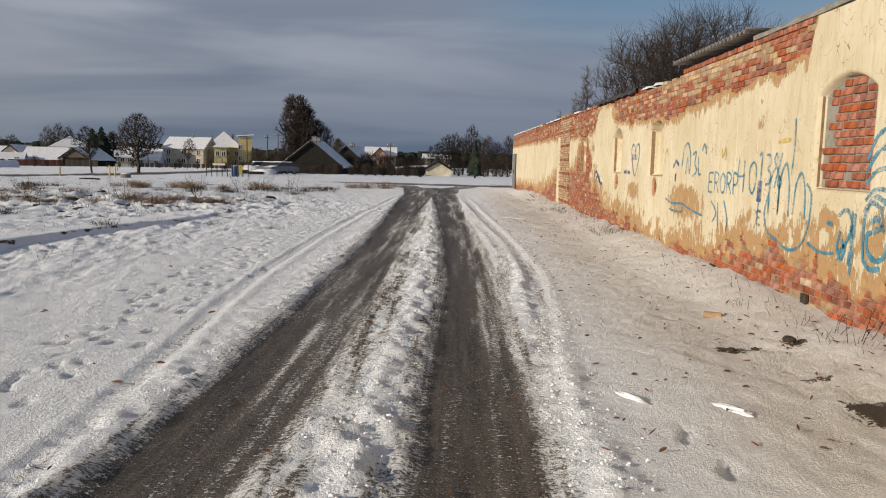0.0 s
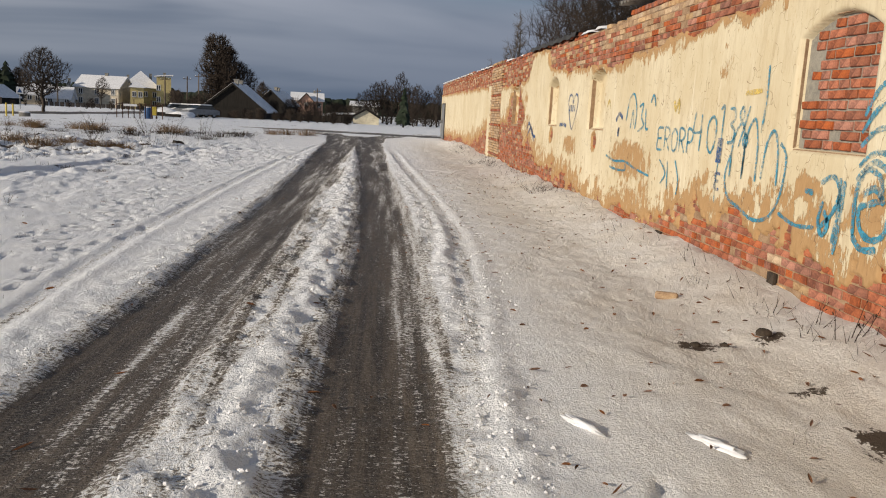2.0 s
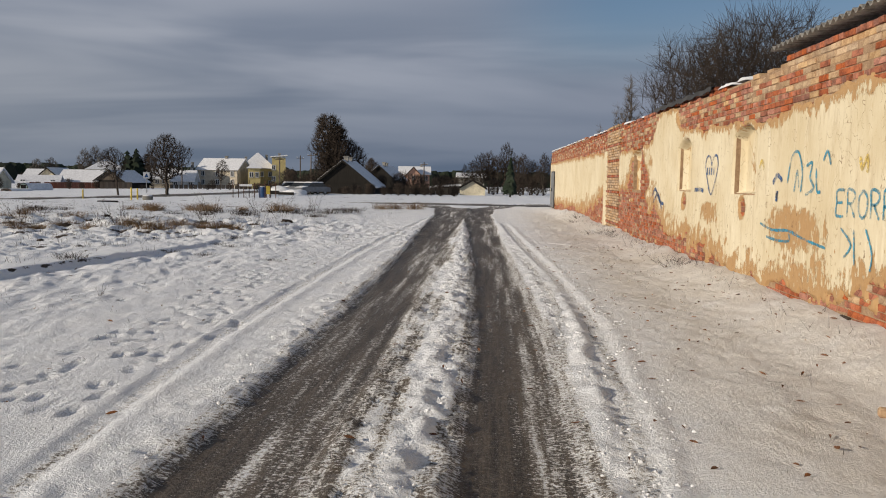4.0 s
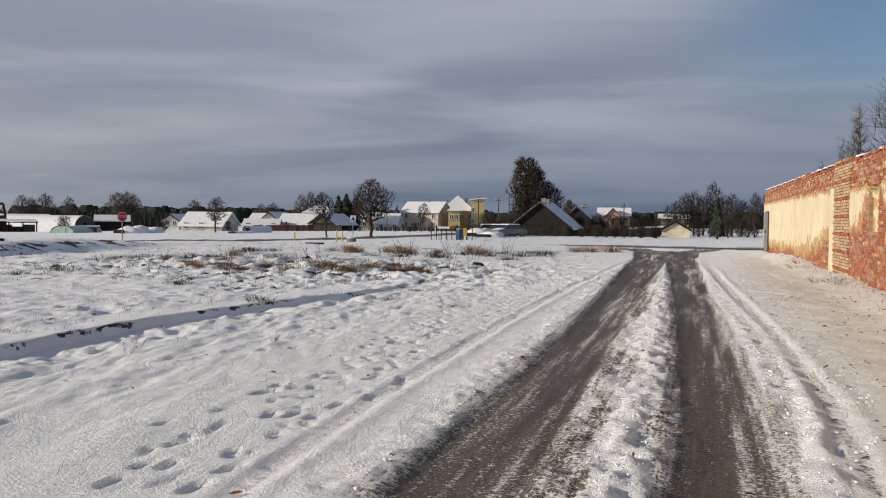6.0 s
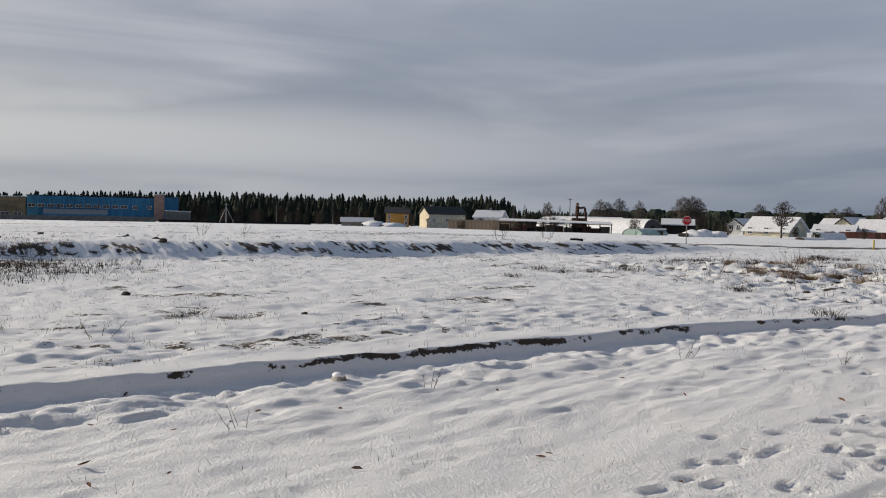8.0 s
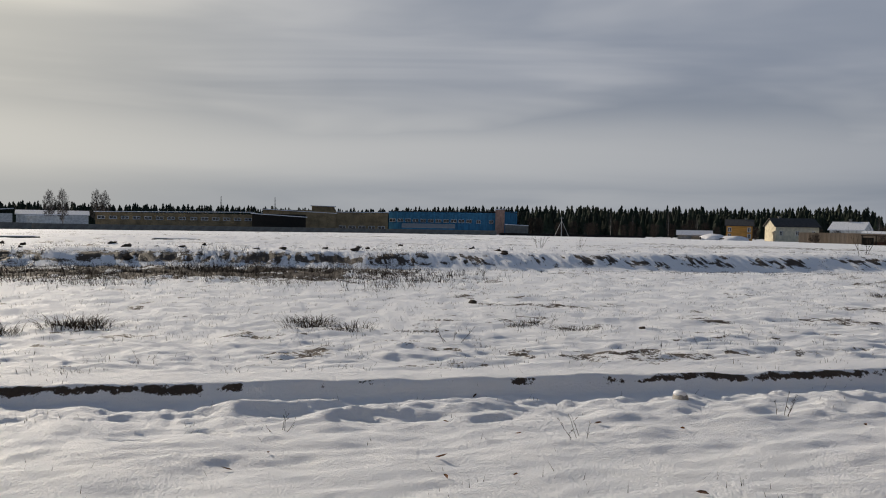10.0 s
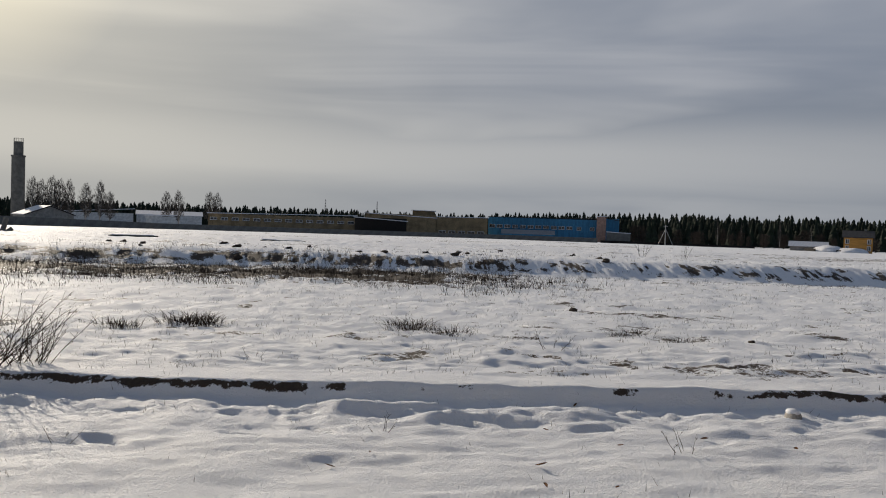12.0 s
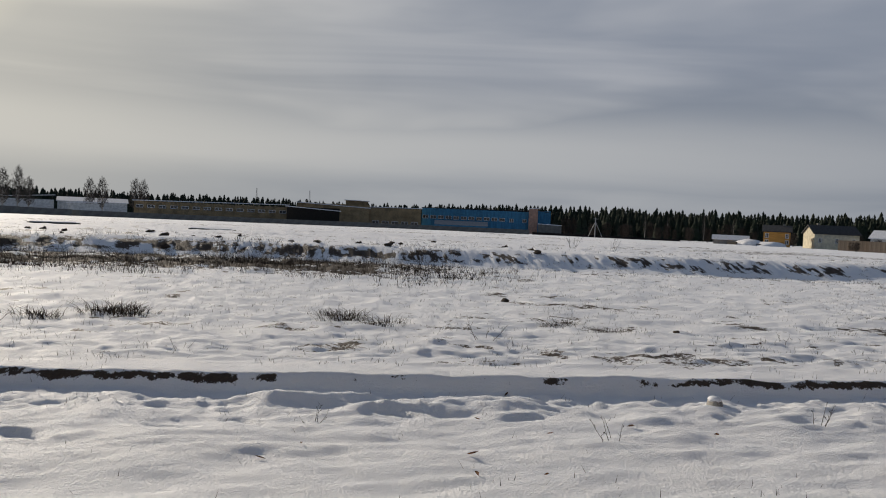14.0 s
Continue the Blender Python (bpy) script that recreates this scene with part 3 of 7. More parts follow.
    h = h + (churn * (1 - ruts) * 0.10 + shoulder * 0.05) * (clods - 0.5) + road_on * (1 - ruts) * sstep(np.abs(x + 0.55), 2.6, 1.2) * 0.02 * (fbm(x * 10, y * 10, 47, 2) - 0.5)
    bare = ruts * (0.72 + 0.9 * (fbm(x * 5, y * 0.35, 48, 4, 0.6) - 0.5))
    # pale strips of packed snow along the ruts
    for mid, w, amt in ((xl + 0.02, 0.05, 0.24), (xl + 0.22, 0.04, 0.16), (xr + 0.10, 0.035, 0.18), (xr - 0.17, 0.03, 0.14)):
        bare = bare - amt * np.exp(-((x - mid - 0.05 * (fbm(y * 0.5, y * 0 + 2, 52, 3) - 0.5)) / w) ** 2) * sstep(fbm(x * 3, y * 0.5, 53, 3), 0.36, 0.58)
    bare = np.maximum(bare, 0.56 * churn * sstep(fbm(x * 5, y * 0.6, 49, 4, 0.6), 0.36, 0.58) * (1 - 0.8 * crest))
    bare = np.maximum(bare, 0.40 * sstep(rr, 0.52, 0.40) * road_on)
    bare = np.maximum(bare, 0.36 * sstep(rl, 0.62, 0.45) * road_on)
    # single tyre tracks
    for ys, xs, w, dep in ((TYRE_Y, TYRE_X, 0.075, 0.013), (SIDE_Y, SIDE_X, 0.10, 0.014), (SIDE2_Y, SIDE2_X, 0.08, 0.016)):
        live = sstep(y, ys[-1], ys[-1] - 5) * sstep(y, ys[0] - 1, ys[0] + 1)
        off = x - np.interp(y, ys, xs)
        h = h + live * (-dep * sstep(np.abs(off), w + 0.05, w - 0.03) + 0.016 * np.exp(-((off - w - 0.09) / 0.07) ** 2) * (0.5 + clods) + 0.008 * np.exp(-((off + w + 0.07) / 0.05) ** 2))
        h = h + live * sstep(np.abs(off), w, w - 0.04) * 0.008 * np.sin(y * 6.283 / 0.16 + np.abs(off) * 30)
        bare = np.maximum(bare, live * 0.22 * sstep(np.abs(off), w, w - 0.04))
    loop = np.abs(np.hypot((x - 0.9) / 1.1, y - 22.3) - 0.8)
    h = h - 0.03 * sstep(loop, 0.16, 0.05) * sstep(y, 23.6, 22.9)
    trail = np.abs(x - 0.55 - 0.03 * (y - 8))
    h = h + np.exp(-(trail / 0.5) ** 2) * 0.05 * (fbm(x * 6, y * 6, 51, 3) - 0.5) * sstep(y, 22, 14)
    # verge beside the old wall
    side = sstep(x, 1.0, 2.0) * sstep(x, 6, 4.2)
    h = h + side * (0.08 * (fbm(x * 1.4, y * 1.0, 55, 3) - 0.5) + 0.05 * (fbm(x * 5, y * 3.4, 56, 3, 0.6) - 0.5))
    h = h + 0.20 * sstep(x, 2.6, 3.7) * sstep(y, 49, 40) * (0.55 + 0.9 * fbm(x * 0 + 2, y * 0.7, 57, 3))
    patch = np.exp(-((x - 2.80) / 0.26) ** 2 - ((y - 5.05) / 0.26) ** 2)
    soil = np.maximum(soil, patch * 1.2)
    for px, py, pr in ((2.93, 6.85, 0.22), (2.45, 6.8, 0.30), (2.7, 5.8, 0.15)):
        g = np.exp(-((x - px) / pr) ** 2 - ((y - py) / (pr * 0.7)) ** 2)
        soil = np.maximum(soil, 0.75 * g)
        h = h + g * 0.12 * (fbm(x * 6, y * 6, 59, 3) - 0.45)
    # carriageways
    for pts, w in ROADS:
        e = seg_dist(x, y, pts)
        b2 = sstep(e, w + 0.7, w - 0.5)
        bare = np.maximum(bare, b2 * 0.95)
        h = h - 0.05 * b2
    cross = sstep(np.abs(y - 57.3), 4.5, 2.5) * sstep(np.abs(x + 1), 9, 5)
    bare = np.maximum(bare, 0.6 * cross * sstep(fbm(x * 0.5, y * 1.5, 61, 3), 0.4, 0.6))
    # footprints
    for px, py, a, ln, dep in PRINTS:
        near = (np.abs(x - px) < 0.6) & (np.abs(y - py) < 0.6)
        if near.any():
            u, v = x[near] - px, y[near] - py
            p, q = u * math.cos(a) + v * math.sin(a), -u * math.sin(a) + v * math.cos(a)
            r = np.sqrt((p / (ln * 0.5)) ** 2 + (q / (ln * 0.165)) ** 2)
            h[near] += -dep * sstep(r, 1.15, 0.85) + 0.006 * np.exp(-((r - 1.5) / 0.25) ** 2)
    return h, np.clip(bare, 0, 1), np.clip(soil, 0, 1)


def spread(lo, hi, step, far_lo, far_hi, g_lo, g_hi):
    """Grid lines: even from lo to hi, then ever wider, fast beyond 60 m."""
    mid = list(np.arange(lo, hi, step))
    for end, slow, sign in ((far_hi, g_hi, 1), (far_lo, g_lo, -1)):
        p, s, line = (mid[-1] if sign > 0 else mid[0]), step, []
        while abs(p) < abs(end) or p * sign < 0:
            grow = slow if abs(p) < 60 else max(slow, 0.04)
            s = max(s * (1 + 2.2 * grow), 1e-3) if s < abs(p) * grow else s * (1 + grow)
            s = min(s, 30)
            p += sign * s
            line.append(p)
        mid = mid + line if sign > 0 else line[::-1] + mid
    return np.array(mid)


def build_ground():
    xs = spread(-8.6, 3.7, 0.036, -1600, 1600, 0.0095, 0.09)
    ys = spread(0.8, 23.0, 0.041, -700, 2200, 0.03, 0.0105)
    gx, gy = np.meshgrid(xs, ys)
    h, bare, soil = terrain(gx, gy)
    nx, ny = len(xs), len(ys)
    # mottled beige tint in the snow, stronger towards the wall
    dust = sstep(gx, 0.5, 2.4) * sstep(gx, 4.2, 3.6) * sstep(gy, 50, 30) * (0.55 + 0.6 * fbm(gx * 1.2, gy * 0.7, 66, 3))
    co = np.stack([gx, gy, h], -1).reshape(-1, 3).astype(np.float32)
    i = np.arange(nx * ny).reshape(ny, nx)
    quads = np.stack([i[:-1, :-1], i[:-1, 1:], i[1:, 1:], i[1:, :-1]], -1).reshape(-1, 4)
    me = bpy.data.meshes.new("ground")
    me.vertices.add(len(co))
    me.vertices.foreach_set("co", co.ravel())
    me.loops.add(quads.size)
    me.loops.foreach_set("vertex_index", quads.ravel().astype(np.int32))
    me.polygons.add(len(quads))
    me.polygons.foreach_set("loop_start", np.arange(0, quads.size, 4, dtype=np.int32))
    me.polygons.foreach_set("use_smooth", np.ones(len(quads), dtype=bool))
    me.update(calc_edges=True)
    for key, data in (("bare", bare), ("soil", soil), ("dust", dust)):
        me.attributes.new(key, "FLOAT", "POINT").data.foreach_set("value", data.ravel().astype(np.float32))
    me.materials.append(M["ground"])
    tagged(new("ground", me), "snow-covered verge, meadow and icy rutted lane", "ground", kind="structure")


build_ground()


def gz(x, y):
    return float(terrain(np.array([float(x)]), np.array([float(y)]))[0][0])


def spot(az, d):
    """A place at d metres from the lane's bend, at an angle to the left of north."""
    return -0.1 - math.sin(radians(az)) * d, 4.1 + math.cos(radians(az)) * d


def level(el, d):
    return 1.53 + d * math.tan(radians(el))

# ---- the old wall ----
WX = 3.6
TOP_Y, TOP_Z = [4, 8.2, 8.45, 10.3, 11.6, 14, 17, 18.4, 19.2, 20.6, 21.2, 22.5, 26, 30, 52], [3.4, 3.4, 2.72, 2.57, 2.5, 2.40, 2.45, 2.55, 3.0, 3.05, 2.5, 2.35, 2.40, 2.50, 2.60]
BOT_Y, BOT_Z = [4, 6.5, 8.9, 9.7, 11.5, 14.4, 17, 19.5, 22, 25, 29, 31, 36, 52], [0.50, 0.62, 0.68, 0.64, 0.38, 0.22, 0.42, 0.62, 1.15, 1.25, 1.1, 0.75, 0.45, 0.25]
NICHES = [(14.60, 1.40, 2.20, 2.37, 0.50), (18.12, 1.40, 2.18, 2.36, 0.50), (23.20, 1.34, 2.22, 2.38, 0.50)]
WINDOW = (7.57, 1.38, 2.28, 2.44, 0.54)


def wall_top(y):
    return np.where(y < 13.2, 3.16, 3.02 + 0.0085 * (y - 13.2))


def inside(y, z, n):
    c, sill, spring, apex, half = n
    t = np.clip(np.abs(y - c) / half, 0, 1)
    top = spring + (apex - spring) * (1 - t * t)
    return (np.abs(y - c) < half) & (z > sill) & (z < top)


def sunk(y, z, n):
    """0 on the wall's face, 1 inside the recess, with a narrow splay between."""
    c, sill, spring, apex, half = n
    t = np.clip(np.abs(y - c) / half, 0, 1)
    top = spring + (apex - spring) * (1 - t * t)
    return sstep(np.minimum(np.minimum(half - np.abs(y - c), z - sill), top - z), -0.028, 0.028)


def wall_loss(y, z):
    n = fbm(y * 2.2, z * 3.0, 70, 5, 0.6) - 0.5
    n2 = fbm(y * 9, z * 3, 75, 4, 0.65) - 0.5
    top = 0.8 + (z - np.interp(y, TOP_Y, TOP_Z) + 0.28 * n + 0.10 * n2) * 3.0
    bot = 0.8 + (np.interp(y, BOT_Y, BOT_Z) - z + 0.85 * n + 0.35 * n2) * 0.95
    loss = np.maximum(np.minimum(top, 1.4), bot)
    for cy, cz, ry, rz, amt in ((12.6, 1.0, 1.3, 0.34, 0.66), (7.75, 1.08, 0.35, 0.16, 0.60), (6.6, 1.05, 0.5, 0.4, 0.60), (16.4, 1.05, 0.7, 0.25, 0.62), (9.6, 2.2, 0.3, 0.3, 0.40), (14.6, 1.2, 0.22, 0.22, 0.95), (18.1, 1.2, 0.25, 0.22, 0.95)):
        loss = np.maximum(loss, amt * np.exp(-(((y - cy) / ry) ** 2 + ((z - cz) / rz) ** 2) ** 2) + 0.5 * n)
    # exposed masonry round the third niche and on the pilaster
    loss = np.maximum(loss, 0.8 + 0.9 * (1.0 - np.abs(y - 22.9) / 1.5 - 0.9 * np.abs(z - 1.5)) + 1.2 * n)
    loss = np.where((y > 25.9) & (y < 28.3), np.maximum(loss, 1.0), loss)
    loss = np.where((y > 28.3) & (y < 29.0) & (z < 2.5), np.minimum(loss, 0.3), loss)
    return np.clip(loss, 0, 1.4)


def build_wall():
    y0, y1 = -6.0, 52.6
    wall = tagged(new("wall_east"), "long derelict brick wall with peeling cream plaster and spray paint", "wall", kind="structure")
    # masonry core with the recesses left open
    bm = bmesh.new()
    holes = sorted(NICHES + [WINDOW])
    y = y0
    for c, sill, spring, apex, half in holes:
        add_box(bm, WX + 0.014, WX + 0.50, y, c - half, -0.3, 3.0)
        add_box(bm, WX + 0.014, WX + 0.50, c - half, c + half, -0.3, sill)
        add_box(bm, WX + 0.014, WX + 0.50, c - half, c + half, apex, 3.0)
        add_box(bm, WX + 0.22, WX + 0.50, c - half, c + half, sill, apex)
        y = c + half
    add_box(bm, WX + 0.014, WX + 0.50, y, y1, -0.3, 2.96)
    part("masonry", bm, "mortar", wall, "sandy mortar and masonry core")
    # plaster skin: stands proud of the bricks, falls back behind them where it has gone
    ys = [5.2]
    while ys[-1] < y1:
        ys.append(ys[-1] + max(0.025, 0.0032 * (ys[-1] - 6)))
    ys[-1] = y1
    ys = np.array([y0, 0, 3, 4.2, *ys])
    zs = np.arange(-0.1, 3.16, 0.022)
    gy, gz_ = np.meshgrid(ys, zs)
    loss = wall_loss(gy, gz_)
    skin = WX - 0.022 + 0.006 * (fbm(gy * 1.5, gz_ * 1.5, 80, 3) - 0.5) + 0.055 * sstep(loss, 0.775, 0.815)
    for n in NICHES:
        ins = inside(gy, gz_, n)
        k = sunk(gy, gz_, n)
        skin = skin * (1 - k) + (WX + 0.17) * k
        loss = np.where(ins, 0.34 + 0.5 * (fbm(gy * 3, gz_ * 3, 83, 3) - 0.4), loss)
    k = sunk(gy, gz_, WINDOW)
    skin = skin * (1 - k) + (WX + 0.10) * k
    skin = np.where(gz_ > wall_top(gy) - 0.02, WX + 0.05, skin)
    i = np.arange(gy.size).reshape(gy.shape)
    faces = np.stack([i[:-1, :-1], i[1:, :-1], i[1:, 1:], i[:-1, 1:]], -1).reshape(-1, 4)
    ob = pydata("plaster", np.stack([skin, gy, np.minimum(gz_, wall_top(gy) - 0.06)], -1).reshape(-1, 3).tolist(), faces.tolist(), "plaster", wall, "cracked cream plaster over tan render", True)
    ob.data.attributes.new("loss", "FLOAT", "POINT").data.foreach_set("value", loss.ravel().astype(np.float32))
    return wall


WALL = build_wall()


def brick_mesh(name, mat, length, seed, depth=0.11, tall=0.066):
    r = random.Random(seed)
    bm = bmesh.new()
    add_box(bm, 0, depth, -length / 2, length / 2, -tall / 2, tall / 2)
    for v in bm.verts:
        v.co += Vector((r.uniform(-0.004, 0.005), r.uniform(-0.005, 0.005), r.uniform(-0.003, 0.003)))
    front = [e for e in bm.edges if all(v.co.x < 0.03 for v in e.verts)]
    bmesh.ops.bevel(bm, geom=front, offset=0.006, segments=1, affect="EDGES")
    me = bpy.data.meshes.new(name)
    bm.to_mesh(me)
    bm.free()
    me.materials.append(M[mat])
    return me


def corrugated_roof():
    roof = thing("corrugated_roof", (WX - 0.12, 0, 3.24), "weathered grey corrugated sheet roof edge on the old wall", "roof")
    verts, faces = [], []
    ys = np.arange(-6, 13.42, 0.03)
    for layer in (0, 1):
        for k, xx in enumerate((0.0, 4.6)):
            verts += [(xx, float(y), 0.028 * math.cos(y * 6.283 / 0.15) + 0.25 * k - 0.012 * layer) for y in ys]
    n = len(ys)
    for a, b in ((0, 1), (2, 3)):
        for i in range(n - 1):
            faces.append((a * n + i, a * n + i + 1, b * n + i + 1, b * n + i))
    for i in range(n - 1):
        faces.append((i, i + 1, 2 * n + i + 1, 2 * n + i))
    # the sheet ends at the coping, so only its far stretch hangs over the wall
    cut = [f for f in faces if all(verts[i][1] > 10.0 for i in f)]
    pydata("sheet", verts, cut, "asbestos", roof)


corrugated_roof()

# ---- trees ----


def crown_tree(seed, count, shape, fork, thin=0.016, twig=0.55, lean=0.0, leader=0.75, stems=1, droop=0.0, power=0.40, ragged=0.45):
    """A bare tree ten metres high that fills an outline: each twig grows from the nearest wood below it.
    shape gives (height, radius) pairs of the crown's outline."""
    r = random.Random(seed)
    hs, rs = [p[0] for p in shape], [p[1] for p in shape]
    pos, par = np.zeros((count * 6 + 200, 3)), []

    def add(p, parent):
        pos[len(par)] = p
        par.append(parent)
        return len(par) - 1

    for s in range(stems):
        a = 6.2832 * s / stems + r.random()
        off = 0.0 if stems == 1 else 0.25
        j = add((off * math.cos(a), off * math.sin(a), -0.3), -1)
        top = 10 * leader * (1 if s == 0 else r.uniform(0.7, 1.0))
        n = 12
        wx = wy = 0.0
        for i in range(1, n + 1):
            z = top * i / n
            wx, wy = wx + r.gauss(0, 0.07), wy + r.gauss(0, 0.07)
            out = off + (0.28 * z if stems > 1 else 0.0)
            j = add((out * math.cos(a) + wx + lean * z, out * math.sin(a) + wy, z), j)
    goals = []
    while len(goals) < count:
        z = r.uniform(hs[0], hs[-1])
        q = float(np.interp(z, hs, rs))
        if r.random() * max(rs) > q + 0.15:
            continue
        a = r.uniform(0, 6.2832)
        bulge = 1 + 0.10 * math.sin(3 * a + seed) + ragged * noise.noise(Vector((1.6 * math.cos(a), 1.6 * math.sin(a), z * 0.55 + seed)))
        k = q * bulge * r.random() ** 0.42
        goals.append((k * math.cos(a) + lean * z, k * math.sin(a), z))
    goals.sort(key=lambda g: math.hypot(g[0] - lean * g[2], g[1]) + 0.3 * abs(g[2] - fork))
    tips = []
    for g in goals:
        g = np.array(g)
        p = pos[:len(par)]
        cost = np.linalg.norm(p - g, axis=1) + 0.9 * np.clip(p[:, 2] - g[2] + 0.5 * np.hypot(p[:, 0] - g[0], p[:, 1] - g[1]), 0, 9) + 50 * (p[:, 2] < fork * 0.9)
        j = int(np.argmin(cost))
        b = pos[j].copy()
        length = float(np.linalg.norm(g - b))
        n = 1 if length < 0.5 else 2 if length < 1.2 else 3
        for i in range(1, n + 1):
            f = i / n
            q = b + (g - b) * f
            q[2] -= 0.18 * length * math.sin(math.pi * f) * (1 - droop)
            q[:2] += (r.gauss(0, 0.03) * length, r.gauss(0, 0.03) * length)
            j = add(q, j)
        tips.append(j)
    load = np.zeros(len(par))
    for j in tips:
        load[j] += 1
    for j in range(len(par) - 1, -1, -1):
        if par[j] >= 0:
            load[par[j]] += load[j]
    rad = thin * np.maximum(load, 1) ** power
    mesh = [([], []), ([], [])]

    def rod(a, b, ra, rb, thick):
        verts, faces = mesh[0 if thick else 1]
        n = 6 if thick else 3
        d = Vector(b) - Vector(a)
        if d.length < 1e-5:
            return
        u = d.orthogonal().normalized()
        w = d.normalized().cross(u)
        base = len(verts)
        for q, ra_ in ((a, ra), (b, rb)):
            verts.extend(tuple(q[k] + (u[k] * math.cos(6.2832 * i / n) + w[k] * math.sin(6.2832 * i / n)) * ra_ for k in range(3)) for i in range(n))
        for i in range(n):
            faces.append((base + i, base + (i + 1) % n, base + n + (i + 1) % n, base + n + i))

    for j in range(len(par)):
        if par[j] >= 0:
            rod(pos[par[j]], pos[j], min(rad[par[j]], rad[j] * 1.5), rad[j], rad[j] > thin * 4)
    for j in tips:
        g = pos[j]
        d0 = g - pos[par[j]]
        d0 = d0 / (np.linalg.norm(d0) + 1e-6)
        for i in range(4):
            d = d0 + np.array((r.gauss(0, 0.5), r.gauss(0, 0.5), r.gauss(0.25 - droop, 0.4)))
            d = d / np.linalg.norm(d)
            rod(g - d0 * r.uniform(0, 0.35), g + d * twig * r.uniform(0.5, 1.2), thin * 0.9, thin * 0.5, False)
    return mesh


TREE_CACHE = {}


def tree(name, key, at, label, scale=1.0, yaw=0.0, wide=1.0, group="", trunk_mat="bark", crown_mat="twigs", **how):
    """Trees of one kind share their meshes."""
    full = (key, trunk_mat, crown_mat)
    if full not in TREE_CACHE:
        (tv, tf), (cv, cf) = crown_tree(**how)
        top = 10.0 / max(v[2] for v in tv + cv)
        tv, cv = [tuple(c * top for c in v) for v in tv], [tuple(c * top for c in v) for v in cv]
        meshes = []
        for part_name, v, f, mat in (("trunk", tv, tf, trunk_mat), ("crown", cv, cf, crown_mat)):
            me = bpy.data.meshes.new(part_name)
            me.from_pydata(v, [], f)
            me.materials.append(M[mat])
            meshes.append(me)
        TREE_CACHE[full] = meshes
    ob = new(name)
    ob.matrix_world = pose(*at, 0, 0, yaw) @ Matrix.Diagonal((scale * wide, scale * wide, scale, 1))
    tagged(ob, label, "tree", group)
    for me in TREE_CACHE[full]:
        c = new(me.name.split(".")[0], me)
        c.parent = ob
    return ob


ROUND = dict(key="round", seed=3, count=520, shape=((2.2, 0.6), (3.5, 1.9), (6.0, 2.5), (8.0, 2.0), (9.9, 0.5)), fork=2.0, thin=0.020)
LIME = dict(key="lime", seed=5, count=1100, shape=((2.6, 1.0), (3.6, 2.7), (5.6, 3.7), (7.5, 3.3), (9.0, 2.0), (9.9, 0.5)), fork=2.3, thin=0.017, leader=0.6)
SPREAD = dict(key="spread", seed=8, count=520, shape=((3.0, 0.8), (4.5, 2.3), (6.5, 2.9), (8.6, 2.1), (9.9, 0.4)), fork=3.2, thin=0.018, lean=0.12, leader=0.6, droop=0.2)
WILLOW = dict(key="willow", seed=9, count=560, shape=((3.4, 1.3), (5.0, 2.6), (6.5, 2.2), (8.2, 2.3), (9.9, 0.8)), fork=3.0, thin=0.020, lean=0.04, leader=0.7, droop=0.6)
DENSE = dict(key="dense", ragged=0.75, seed=14, count=1150, shape=((1.8, 1.1), (3.5, 1.55), (6.0, 1.8), (8.2, 1.75), (9.4, 1.3), (9.95, 0.5)), fork=1.6, thin=0.024, twig=0.6, leader=0.85)
BROAD = dict(key="broad", ragged=0.7, seed=15, count=900, shape=((1.8, 1.2), (4.0, 2.4), (6.5, 2.7), (8.4, 1.9), (9.9, 0.5)), fork=1.6, thin=0.026, twig=0.65, leader=0.8)
SLIM = dict(key="slim", seed=21, count=130, shape=((2.6, 0.7), (5.0, 0.95), (7.5, 0.6), (10.0, 0.1)), fork=1.8, thin=0.013, twig=0.6, leader=0.96)
BUSH = dict(key="bush", seed=27, count=420, shape=((2.6, 0.9), (5.0, 2.4), (7.5, 3.0), (9.2, 2.5), (10.0, 1.6)), fork=1.6, thin=0.0095, twig=1.1, leader=0.75, stems=5, power=0.44)
SHRUB = dict(key="shrub", seed=33, count=230, shape=((0.6, 1.6), (2.5, 3.0), (5.5, 3.6), (8.5, 3.0), (10.0, 1.6)), fork=0.3, thin=0.045, twig=1.9, leader=0.5, stems=6, ragged=1.1)


def tree_at(kind, az, d, el_top, label, name="bare_tree", wide=1.0, yaw=0.0, **more):
    x, y = spot(az, d)
    z = gz(x, y)
    return tree(name, at=(x, y, z), label=label, scale=(level(el_top, d) - z) / 10.0, wide=wide, yaw=yaw, **{**kind, **more})


